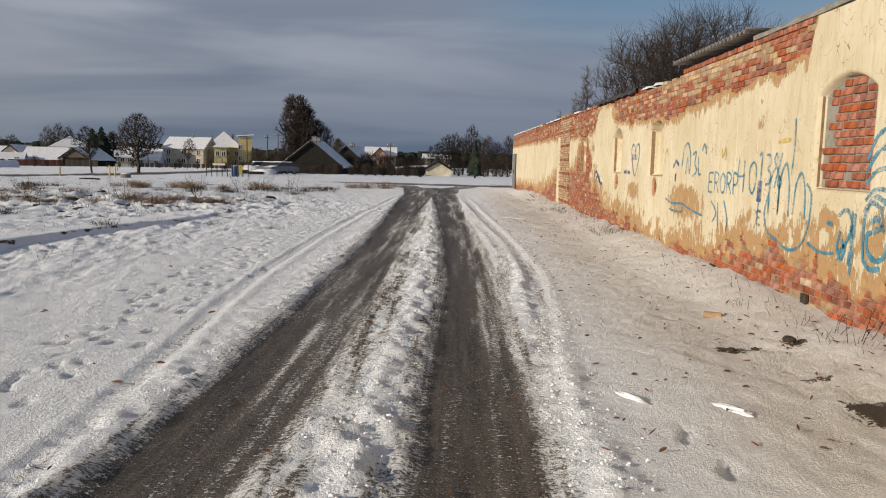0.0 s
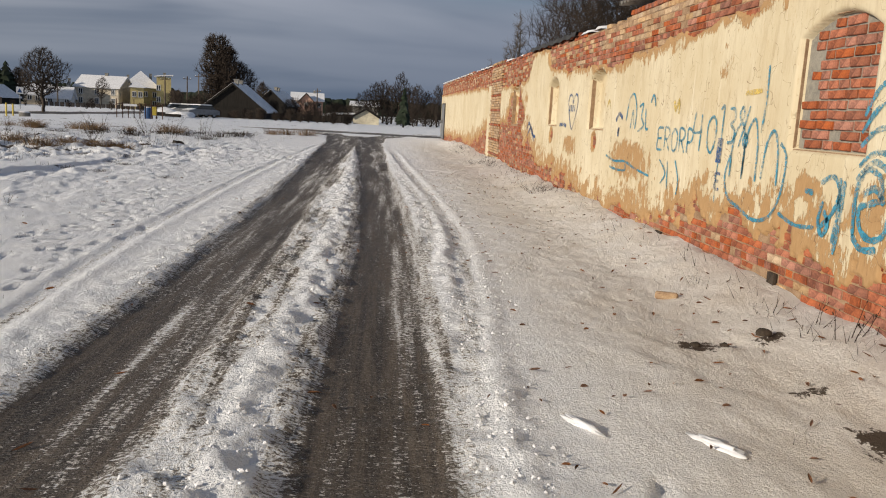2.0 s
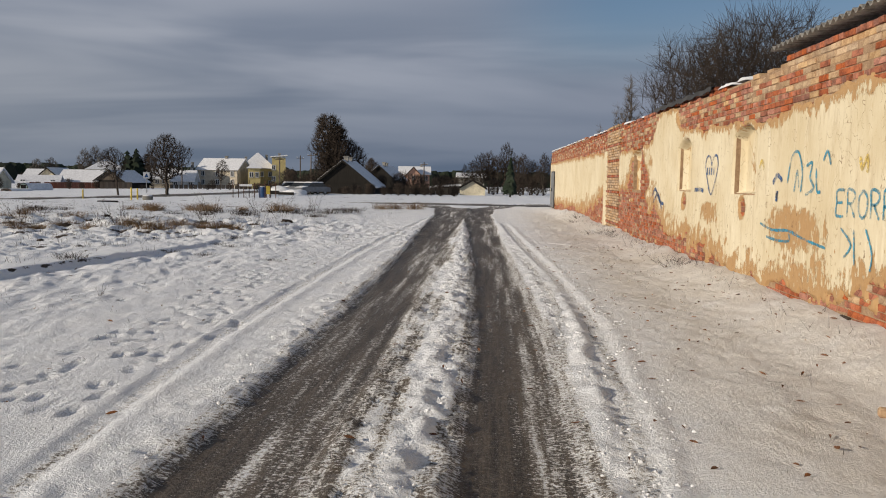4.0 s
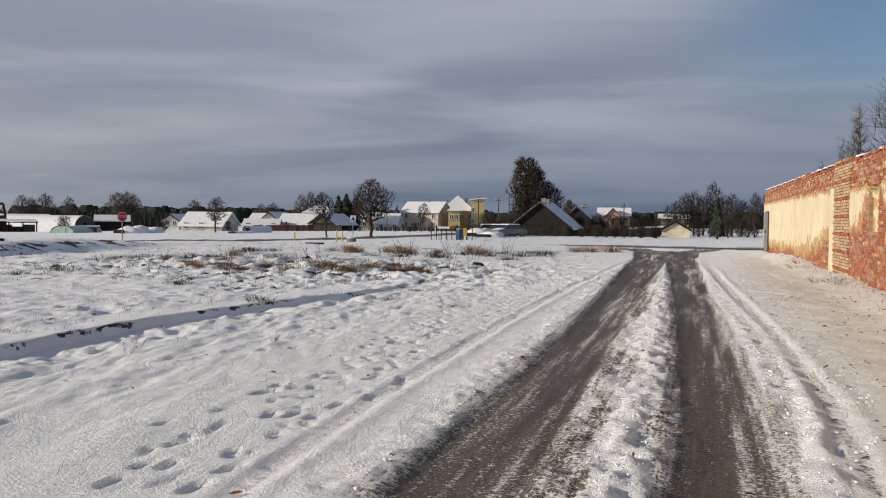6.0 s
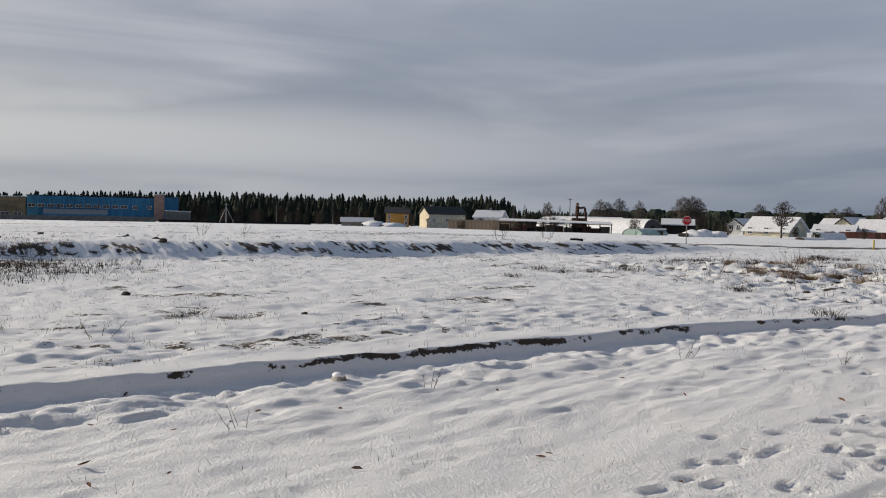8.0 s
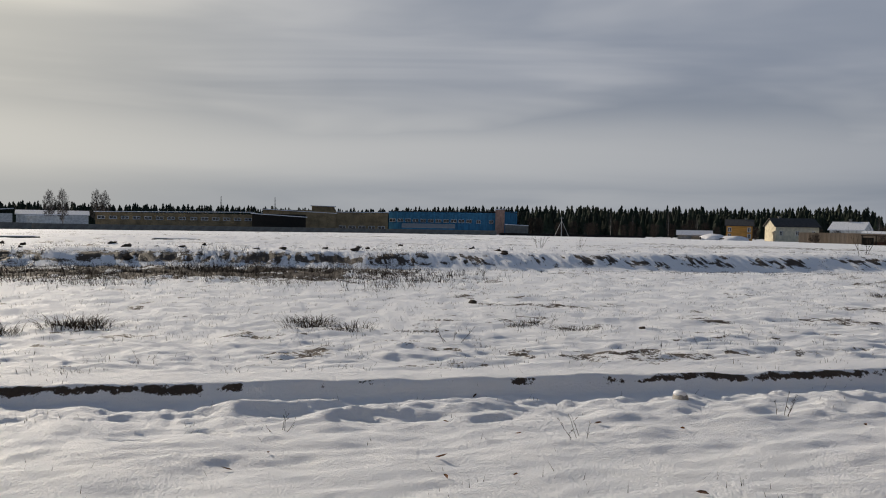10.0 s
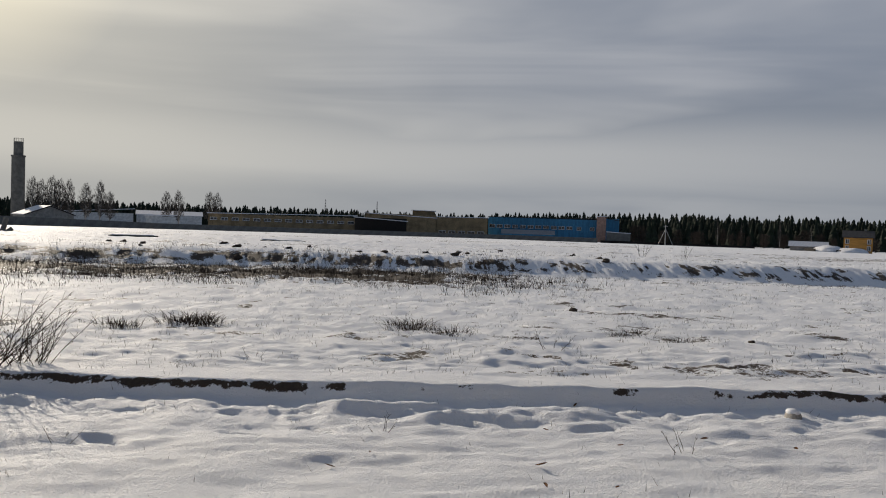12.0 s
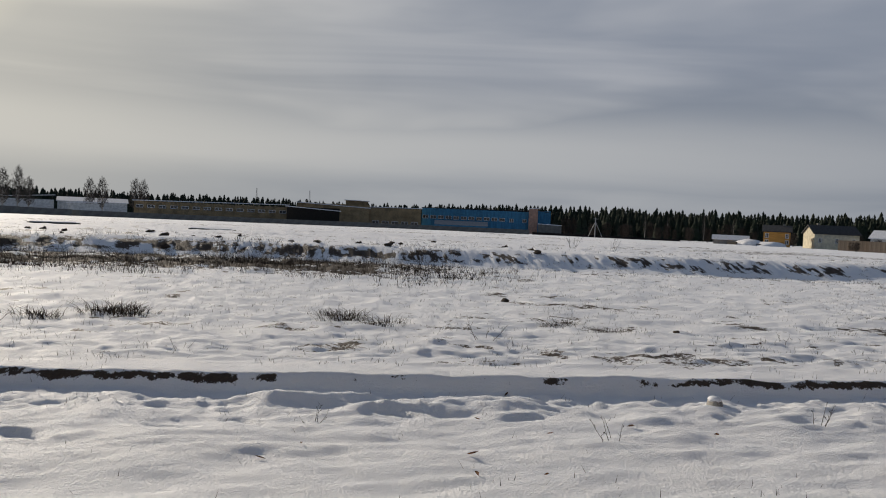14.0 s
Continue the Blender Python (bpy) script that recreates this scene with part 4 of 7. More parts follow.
def planted_trees():
    tree_at(DENSE, 11.8, 135, 4.68, "tall twiggy ash by the dark house", wide=1.02)
    tree_at(BROAD, 10.2, 138, 2.95, "broad ash with dense bare crown", wide=1.02, yaw=70)
    tree_at(DENSE, 11.1, 134, 3.9, "tall twiggy ash by the dark house", wide=1.0, yaw=160)
    tree_at(LIME, 22.8, 84, 2.95, "round-crowned bare lime beside the road", wide=1.0)
    tree_at(SPREAD, 25.95, 74, 1.95, "leaning bare apple tree beside the road", wide=0.95, yaw=205)
    tree_at(WILLOW, 33.6, 120, 1.45, "bare drooping willow behind the small house", wide=1.05, yaw=90)
    tree_at(SPREAD, 19.2, 150, 1.25, "small bare tree in front of the beige house", wide=0.75, yaw=10)
    tree_at(BROAD, 23.9, 180, 1.55, "dark bare tree behind the lime", wide=1.1, yaw=50)
    tree_at(BROAD, 8.7, 160, 1.6, "bare tree beside the dark house", wide=0.9, yaw=10)
    for az, d, el, w in ((27.75, 210, 1.75, 0.6), (27.1, 210, 1.95, 0.6), (26.5, 212, 1.75, 0.6), (45.5, 260, 1.35, 0.75), (44.2, 260, 1.45, 0.85), (45.0, 262, 1.2, 0.7), (42.8, 262, 1.3, 0.6), (49.1, 250, 1.1, 0.6), (39.9, 230, 1.65, 0.9), (39.3, 230, 1.7, 0.9), (38.9, 232, 1.55, 0.8), (30.5, 240, 1.0, 0.8), (29.7, 240, 1.1, 0.8), (35.0, 250, 1.2, 0.9)):
        tree_at(ROUND, az, d, el, "bare birch in the far row", wide=w * 1.45, yaw=az * 40, crown_mat="grey_twigs")
    # thicket along the lane's far end
    rnd = random.Random(4)
    for az, d, el, w in ((0.75, 150, 2.05, 0.8), (0.2, 152, 2.2, 0.8), (-0.4, 150, 1.9, 0.8), (-1.05, 150, 2.85, 0.6), (-1.7, 150, 1.9, 0.8), (-2.25, 140, 2.05, 0.8), (-2.9, 140, 1.6, 0.8), (-3.7, 135, 2.1, 0.6), (-4.6, 135, 2.3, 0.7), (1.4, 155, 1.5, 0.7), (1.95, 160, 1.2, 0.5)):
        tree_at(ROUND, az, d, el, "bare dark tree behind the gardens", wide=w * 1.25, yaw=rnd.uniform(0, 360))
    for az in np.arange(-4.5, 15, 0.55):
        if 0.2 < az < 2.4:
            continue
        d = 128 + rnd.uniform(-8, 20)
        tree_at(SHRUB, float(az) + rnd.uniform(-0.3, 0.3), d, rnd.uniform(-0.1, 0.75), "tangled bare garden shrub", "shrub", wide=rnd.uniform(0.7, 1.2), yaw=rnd.uniform(0, 360), group="garden shrubs")
    for az in np.arange(2.6, 16.0, 0.45):
        d = 103 + rnd.uniform(-5, 7)
        tree_at(SHRUB, float(az) + rnd.uniform(-0.3, 0.3), d, rnd.uniform(-0.68, -0.10), "dark brushwood thicket before the timber house", "shrub", wide=rnd.uniform(0.9, 1.5), yaw=rnd.uniform(0, 360), group="thicket by the timber house")
    for az in np.arange(17, 40, 1.1):
        d = 150 + rnd.uniform(-12, 12)
        tree_at(SHRUB, float(az) + rnd.uniform(-0.5, 0.5), d, rnd.uniform(-0.62, -0.15), "low bare bush before the village fences", "shrub", wide=rnd.uniform(0.8, 1.3), yaw=rnd.uniform(0, 360), group="bushes before the fences")
    for az in np.arange(40.5, 56, 0.8):
        d = 182 + rnd.uniform(-10, 30)
        tree_at(SHRUB, float(az) + rnd.uniform(-0.4, 0.4), d, rnd.uniform(-0.5, 0.15), "dark bare bush round the timber yard", "shrub", wide=rnd.uniform(0.7, 1.3), yaw=rnd.uniform(0, 360), group="bushes round the timber yard")
    for az in np.arange(16, 42, 1.7):
        d = 205 + rnd.uniform(-8, 20)
        tree_at(SHRUB, float(az) + rnd.uniform(-0.5, 0.5), d, rnd.uniform(0.1, 0.6), "tangled bare garden shrub", "shrub", wide=rnd.uniform(0.7, 1.2), yaw=rnd.uniform(0, 360), group="garden shrubs")
    for az in np.arange(46, 75, 0.8):
        d = 300 + rnd.uniform(-15, 25)
        tree_at(SHRUB, float(az) + rnd.uniform(-0.4, 0.4), d, rnd.uniform(-0.1, 0.55), "brown bare scrub at the meadow's edge", "shrub", wide=rnd.uniform(0.6, 1.1), yaw=rnd.uniform(0, 360), group="scrub at the meadow's edge")
    for az, el, w in ((68.4, 0.9, 0.5), (66.9, 0.75, 0.5), (64.5, 1.05, 0.5), (62.6, 0.7, 0.6), (50.8, 0.9, 0.8), (49.4, 1.0, 0.9), (48.3, 0.9, 0.8), (51.6, 0.8, 0.8)):
        tree_at(SLIM, az, 292, el, "pale bare birch at the meadow's edge", wide=w * 1.4, yaw=az * 9, trunk_mat="birch", crown_mat="grey_twigs")
    for az, el, w in ((114.6, 2.25, 0.6), (114.1, 2.1, 0.5), (113.5, 2.35, 0.6), (113.05, 2.2, 0.6), (112.5, 2.2, 0.45), (111.5, 2.0, 0.6), (110.65, 2.2, 0.5), (110.05, 1.5, 0.6), (106.5, 1.65, 0.65), (105.75, 1.75, 0.6), (103.7, 1.75, 0.65), (103.2, 1.7, 0.55)):
        tree_at(ROUND, az, 300, el, "tall bare birch beyond the concrete fence", wide=w * 1.1, yaw=az * 33, trunk_mat="birch", crown_mat="grey_twigs", group="birches beyond the fence")
    # behind the old wall
    for x, y, h, w in ((9.5, 34, 8.2, 1.3), (10.5, 36, 9.0, 1.3), (8.6, 33.0, 7.4, 1.3), (11.8, 37.5, 9.5, 1.2), (9.0, 39, 8.6, 1.3), (8.0, 36, 7.2, 1.3), (13.2, 37, 8.4, 1.2)):
        tree("bare_tree", at=(x, y, 0), label="bushy bare maple behind the old wall", scale=h / 10.2, wide=w * 0.8, yaw=x * 77, group="maples behind the wall", **{**BUSH})
    for x, y, h in ((7.0, 45, 7.2), (7.4, 52, 6.4), (7.6, 49, 7.6), (7.2, 58, 5.6)):
        tree("bare_tree", at=(x, y, 0), label="slender young birch behind the old wall", scale=h / 10, wide=0.9, yaw=x * 50, group="birches behind the wall", crown_mat="grey_twigs", **{**SLIM})


planted_trees()


def spruce_bm(seed, tiers=9):
    r = random.Random(seed)
    bm = bmesh.new()
    for k in range(tiers):
        f = k / tiers
        z, rad, n = 0.08 + 0.90 * f, 0.27 * (1 - f) ** 0.8 + 0.012, 9
        tip = bm.verts.new((0, 0, min(z + 0.30 * (1 - f) + 0.06, 1.0)))
        ring = []
        for j in range(n):
            a = 6.2832 * (j + r.random() * 0.7) / n
            q = rad * (r.uniform(0.75, 1.2) if j % 2 else r.uniform(0.60, 0.85))
            ring.append(bm.verts.new((q * math.cos(a), q * math.sin(a), z - (0.035 if j % 2 else -0.02) + r.uniform(-0.01, 0.01))))
        for j in range(n):
            bm.faces.new((ring[j], ring[(j + 1) % n], tip))
    return bm


def spruces():
    x, y = spot(-1.35, 104)
    ob = thing("spruce", (x, y, gz(x, y)), "dark green spruce standing by the sheds", "tree")
    h = level(1.75, 104) - gz(x, y)
    bm = spruce_bm(2, 13)
    bmesh.ops.scale(bm, vec=(h * 0.85, h * 0.85, h), verts=bm.verts[:])
    part("crown", bm, "needles", ob)
    part("trunk", tubes(((0, 0, -0.2), (0, 0, h * 0.5), 0.14, 0.06)), "bark", ob)
    for az, el in ((25.15, 1.72), (24.6, 1.88), (24.9, 1.3)):
        x, y = spot(az, 178)
        h = level(el, 178) - gz(x, y)
        ob = thing("pine", (x, y, gz(x, y)), "dark pine behind the village roofs", "tree", group="pines in the village")
        bm = spruce_bm(int(az * 10), 8)
        bmesh.ops.scale(bm, vec=(h * 1.5, h * 1.5, h), verts=bm.verts[:])
        part("crown", bm, "needles", ob)
        part("trunk", tubes(((0, 0, -0.2), (0, 0, h * 0.5), 0.2, 0.1)), "bark", ob)
    # the forest that closes the west
    rnd = random.Random(9)
    shapes = []
    for k in range(6):
        bm = spruce_bm(50 + k, 9)
        shapes.append(([v.co[:] for v in bm.verts], [[v.index for v in f.verts] for f in bm.faces] if bm.verts.index_update() is None else []))
        bm.free()
    V, F = [], []
    el_az, el_top = [36, 46, 51.3, 51.9, 53.5, 58, 64, 70, 78, 84, 88, 95, 103, 112, 125], [0.35, 0.42, 0.55, 1.25, 1.5, 1.25, 1.30, 1.25, 1.15, 0.9, 0.80, 0.85, 0.85, 0.85, 0.8]
    for row, d0 in enumerate((420, 436, 452, 468, 484)):
        az = 36.0
        while az < 124:
            d = d0 + rnd.uniform(-12, 12)
            x, y = spot(az, d)
            z = -5.6
            h = (level(float(np.interp(az, el_az, el_top)), d) - z) * rnd.choice((0.80, 0.86, 0.9, 0.95, 1.0, 1.05)) * (1 - 0.03 * (4 - row))
            a, s = rnd.uniform(0, 6.28), h * rnd.uniform(0.8, 1.1)
            vs, fs = rnd.choice(shapes)
            base = len(V)
            V += [(x + (p[0] * math.cos(a) - p[1] * math.sin(a)) * s, y + (p[0] * math.sin(a) + p[1] * math.cos(a)) * s, z + p[2] * h) for p in vs]
            F += [[base + i for i in f] for f in fs]
            az += rnd.uniform(0.10, 0.40)
    tagged(pydata("forest", V, F, "needles"), "dark spruce forest closing the horizon", "forest", kind="stuff")


spruces()
# woods far to the north, low on the skyline
def far_woods():
    rnd = random.Random(19)
    V, F = [], []
    az = -40.0
    while az < 46:
        d = 700 + rnd.uniform(-40, 40)
        x, y = spot(az, d)
        h, w = 13 * rnd.uniform(0.9, 1.08), rnd.uniform(5, 9)
        base, n = len(V), 7
        for k, (rz, rr) in enumerate(((-0.4, 1.0), (0.35, 1.1), (0.8, 0.85), (1.0, 0.45))):
            V += [(x + w * rr * rnd.uniform(0.8, 1.2) * math.cos(6.28 * j / n), y + w * rr * math.sin(6.28 * j / n), -4.2 + h * rz * rnd.uniform(0.96, 1.04)) for j in range(n)]
        for k in range(3):
            for j in range(n):
                F.append((base + k * n + j, base + k * n + (j + 1) % n, base + (k + 1) * n + (j + 1) % n, base + (k + 1) * n + j))
        az += rnd.uniform(0.25, 0.6)
    tagged(pydata("far_woods", V, F, "needles"), "dark distant woods on the northern skyline", "forest", kind="stuff")


far_woods()

# ---- houses ----


def window_at(parent, x, z, w, h, y, frame="sign_white"):
    """A window on a wall that faces -y at depth y."""
    bm = bmesh.new()
    t = 0.09
    for a in ((x - w / 2, x + w / 2, z, z + t), (x - w / 2, x + w / 2, z + h - t, z + h), (x - w / 2, x - w / 2 + t, z + t, z + h - t), (x + w / 2 - t, x + w / 2, z + t, z + h - t), (x - t / 2, x + t / 2, z + t, z + h - t)):
        add_box(bm, a[0], a[1], y - 0.06, y + 0.05, a[2], a[3])
    win = part("window", bm, frame, parent)
    part("pane", box(x - w / 2 + t * 0.5, x + w / 2 - t * 0.5, y - 0.02, y + 0.03, z + t * 0.5, z + h - t * 0.5), "glass_dark", win)
    part("sill", box(x - w / 2 - 0.08, x + w / 2 + 0.08, y - 0.16, y + 0.02, z - 0.07, z), "steel", win)


def house(az0, az1, d, eave, ridge, label, wall="cream_wall", roof="snow", shape="side", deep=8.0, turn=0.0, windows=(), chimney=(), name="house", category="house", gable="", over=0.45):
    """A house between two bearings; eave and ridge are angles above the eye."""
    az = (az0 + az1) / 2
    x, y = spot(az, d)
    z = gz(x, y)
    w = d * radians(abs(az0 - az1)) / math.cos(radians(min(abs(turn), 40)))
    ob = thing(name, (x, y, z), label, category, yaw=az + turn)
    e, r = level(eave, d) - z, level(ridge, d) - z
    h = w / 2
    t = 0.22
    if shape == "side":
        bm = bmesh.new()
        pts = [(0, -0.6), (0, e), (deep / 2, r - t), (deep, e), (deep, -0.6)]
        a = [bm.verts.new((-h, py, pz)) for py, pz in pts]
        b = [bm.verts.new((h, py, pz)) for py, pz in pts]
        bm.faces.new(a)
        bm.faces.new(b[::-1])
        for i in range(5):
            bm.faces.new((a[i], b[i], b[(i + 1) % 5], a[(i + 1) % 5]))
        bmesh.ops.recalc_face_normals(bm, faces=bm.faces[:])
        part("wall", bm, wall, ob)
        s = (r - e) / (deep / 2)
        for sign in (-1, 1):
            y0 = deep / 2 + sign * (deep / 2 + over)
            zo = e - s * over
            bm = bmesh.new()
            v = [bm.verts.new(p) for q in (-h - over, h + over) for p in ((q, y0, zo), (q, deep / 2, r), (q, deep / 2, r - t), (q, y0, zo - t))]
            for f in ((0, 1, 2, 3), (7, 6, 5, 4), (0, 4, 5, 1), (1, 5, 6, 2), (2, 6, 7, 3), (3, 7, 4, 0)):
                bm.faces.new([v[i] for i in f])
            bmesh.ops.recalc_face_normals(bm, faces=bm.faces[:])
            part("roof", bm, roof, ob, "snow-covered roof slope")
    elif shape == "front":
        part("wall", prism([(-h, -0.6), (-h, e), (0, r - t), (h, e), (h, -0.6)], 0, deep), wall, ob)
        if gable:
            part("gable", prism([(-h, e), (0, r - t), (h, e)], -0.05, 0.0), gable, ob, "boarded gable")
        s = (r - e) / h
        for sign in (-1, 1):
            x0, zo = sign * (h + over), e - s * over
            part("roof", prism([(x0, zo), (0, r), (0, r - t), (x0, zo - t)], -over, deep + over), roof, ob, "snow-covered roof slope")
        for sign in (-1, 1):
            x0, zo = sign * (h + over), e - s * over
            part("barge_board", prism([(x0, zo - 0.03), (0, r - 0.03), (0, r - t - 0.12), (x0, zo - t - 0.12)], -over - 0.05, -over - 0.003), "dark_wood", ob)
    elif shape == "hip":
        part("wall", box(-h, h, 0, deep, -0.6, e), wall, ob)
        bm = bmesh.new()
        v = [bm.verts.new(p) for p in ((-h - over, -over, e - 0.1), (h + over, -over, e - 0.1), (h + over, deep + over, e - 0.1), (-h - over, deep + over, e - 0.1))]
        k = max(h - deep / 2, 0.15)
        p, q = bm.verts.new((-k, deep / 2, r)), bm.verts.new((k, deep / 2, r))
        for f in ((v[0], v[1], q, p), (v[1], v[2], q), (v[2], v[3], p, q), (v[3], v[0], p), (v[3], v[2], v[1], v[0])):
            bm.faces.new(f)
        part("roof", bm, roof, ob, "snow-covered hipped roof")
    else:
        part("wall", box(-h, h, 0, deep, -0.6, e), wall, ob)
        bm = bmesh.new()
        v = [bm.verts.new(p) for q, zz in ((-h - over, e), (h + over, r)) for p in ((q, -over, zz), (q, deep + over, zz), (q, deep + over, zz + t), (q, -over, zz + t))]
        for f in ((0, 1, 2, 3), (7, 6, 5, 4), (0, 4, 5, 1), (1, 5, 6, 2), (2, 6, 7, 3), (3, 7, 4, 0)):
            bm.faces.new([v[i] for i in f])
        bmesh.ops.recalc_face_normals(bm, faces=bm.faces[:])
        part("roof", bm, roof, ob, "snow-covered flat roof")
    for wx, wz, ww, wh in windows:
        window_at(ob, wx * h, wz * e, ww, wh, 0.0)
    for cx, cy, ch in chimney:
        bm = box(cx * h - 0.28, cx * h + 0.28, cy * deep - 0.28, cy * deep + 0.28, e, r + ch)
        add_box(bm, cx * h - 0.36, cx * h + 0.36, cy * deep - 0.36, cy * deep + 0.36, r + ch + 0.003, r + ch + 0.15)
        part("chimney", bm, "grey_wall", ob, "weathered brick chimney")
    return ob


def row(n, z, w=0.9, h=1.2, lo=-0.75, hi=0.75):
    return [(lo + (hi - lo) * i / max(n - 1, 1), z, w, h) for i in range(n)]


def village():
    house(20.65, 18.05, 190, 0.55, 1.27, "two-storey beige house with snowy gable roof", "beige_wall", deep=9, turn=-22, windows=row(3, 0.60) + row(3, 0.18), chimney=((0.1, 0.5, 0.4),))
    house(17.75, 15.5, 195, 0.62, 1.72, "yellow two-storey house with snowy hipped roof", "yellow_wall", shape="hip", deep=9, windows=row(4, 0.58) + row(3, 0.16), chimney=((-0.72, 0.4, -1.2), (0.55, 0.5, -0.6)))
    house(15.65, 14.72, 192, 1.38, 1.5, "yellow stair wing with snowy flat roof", "yellow_wall", shape="flat", deep=5, windows=row(1, 0.60) + row(1, 0.25), chimney=((0.1, 0.5, 0.5),))
    house(17.3, 16.45, 188, 0.62, 1.0, "yellow bay with small pointed roof", "yellow_wall", shape="hip", deep=4, windows=row(2, 0.55, lo=-0.45, hi=0.45))
    house(29.4, 27.15, 168, -0.45, 0.30, "low outbuilding with broad snowy roof", "cream_wall", deep=9, turn=-18)
    house(27.2, 25.4, 166, -0.36, 0.32, "dark garage with boarded gable and snowy roof", "dark_wood", shape="front", deep=9, turn=-30, gable="grey_fence")
    house(27.65, 25.3, 186, 0.36, 1.05, "cream house with snowy hipped roof", "cream_wall", shape="hip", deep=9, windows=row(4, 0.62), chimney=((-0.4, 0.4, 0.2), (0.5, 0.5, 0.25)))
    house(24.5, 22.1, 184, -0.15, 0.48, "long low house with worn snowy roof", "beige_wall", deep=8, windows=row(5, 0.4))
    house(22.3, 21.0, 180, -0.28, 0.38, "low annex with snowy roof", "white_wall", deep=7, turn=-10, windows=row(2, 0.35))
    house(21.4, 20.7, 188, -0.1, 0.78, "narrow house with blue-grey roof", "white_wall", shape="front", deep=9, windows=row(1, 0.4), chimney=((0.2, 0.4, 0.4),))
    house(35.9, 33.2, 146, -0.50, 0.34, "small cream house with snowy gable roof", "cream_wall", deep=7, turn=-26, windows=row(3, 0.3))
    house(37.0, 36.0, 178, -0.22, 0.17, "pale gabled house at the village edge", "white_wall", shape="front", deep=8, turn=-25, windows=row(2, 0.4, lo=-0.4, hi=0.4))
    house(31.4, 29.6, 182, -0.28, 0.30, "white house with broken snowy roof", "white_wall", deep=8, turn=-18, windows=row(3, 0.4))
    house(30.6, 29.3, 178, -0.2, 0.40, "cream gable wing with snowy roof", "cream_wall", shape="front", deep=9, turn=-24, windows=row(1, 0.45, lo=0.0, hi=0.0))
    house(31.7, 29.4, 166, -0.50, -0.10, "low porch house with snowy lean-to roof", "dark_wood", deep=5, turn=-10, windows=row(2, 0.3))
    house(12.8, 8.6, 112, -0.38, 1.33, "old dark timber house with snowy roof slope", "dark_wood", shape="front", deep=10, turn=-11, gable="dark_wood", chimney=((0.05, 0.12, 0.35), (0.0, 0.55, 0.3)))
    house(9.1, 7.1, 150, 0.10, 1.0, "dark timber house half hidden in shrubs", "dark_wood", shape="front", deep=10, turn=-15, gable="dark_wood", chimney=((0.05, 0.3, 0.4), (0.0, 0.5, 0.3)))
    house(6.65, 4.5, 215, 0.45, 0.95, "pink gabled house with snowy roof", "pink_wall", deep=9, windows=row(3, 0.6), chimney=((0.45, 0.5, 0.25),))
    house(6.1, 5.2, 212, 0.45, 0.92, "pink gable wing with one window", "pink_wall", shape="front", deep=4, windows=row(1, 0.6, lo=0.0, hi=0.0))
    house(2.3, 0.45, 118, -0.45, 0.08, "pale rendered shed with dark gable roof", "cream_wall", roof="dark_roof", shape="front", deep=6, name="shed", category="shed", over=0.3)
    house(3.9, 2.4, 122, -0.52, -0.42, "low lean-to shed with snowy flat roof", "dark_wood", shape="flat", deep=5, name="shed", category="shed")
    house(2.45, 0.55, 160, 0.30, 0.55, "grey barn behind the gardens", "grey_wall", deep=8, name="barn", category="barn")
    # west
    house(60.7, 59.05, 235, 0.05, 0.42, "orange timber house with dark roof", "orange_wall", roof="dark_roof", deep=8, windows=row(2, 0.55) + row(2, 0.15), chimney=((0.5, 0.5, 0.3),))
    house(57.6, 55.0, 240, 0.05, 0.55, "white house with snow-dusted dark roof", "cream_wall", roof="dark_roof", shape="side", deep=9, turn=20, windows=row(3, 0.4), chimney=((-0.6, 0.5, 0.3),))
    house(54.4, 52.5, 235, -0.1, 0.36, "white house with snowy roof", "white_wall", deep=8, turn=-15, windows=row(2, 0.4), chimney=((0.0, 0.5, 0.5),))
    house(63.85, 61.65, 250, -0.62, -0.38, "long low shed with blue-grey roof", "grey_wall", deep=5, name="shed", category="shed")


village()


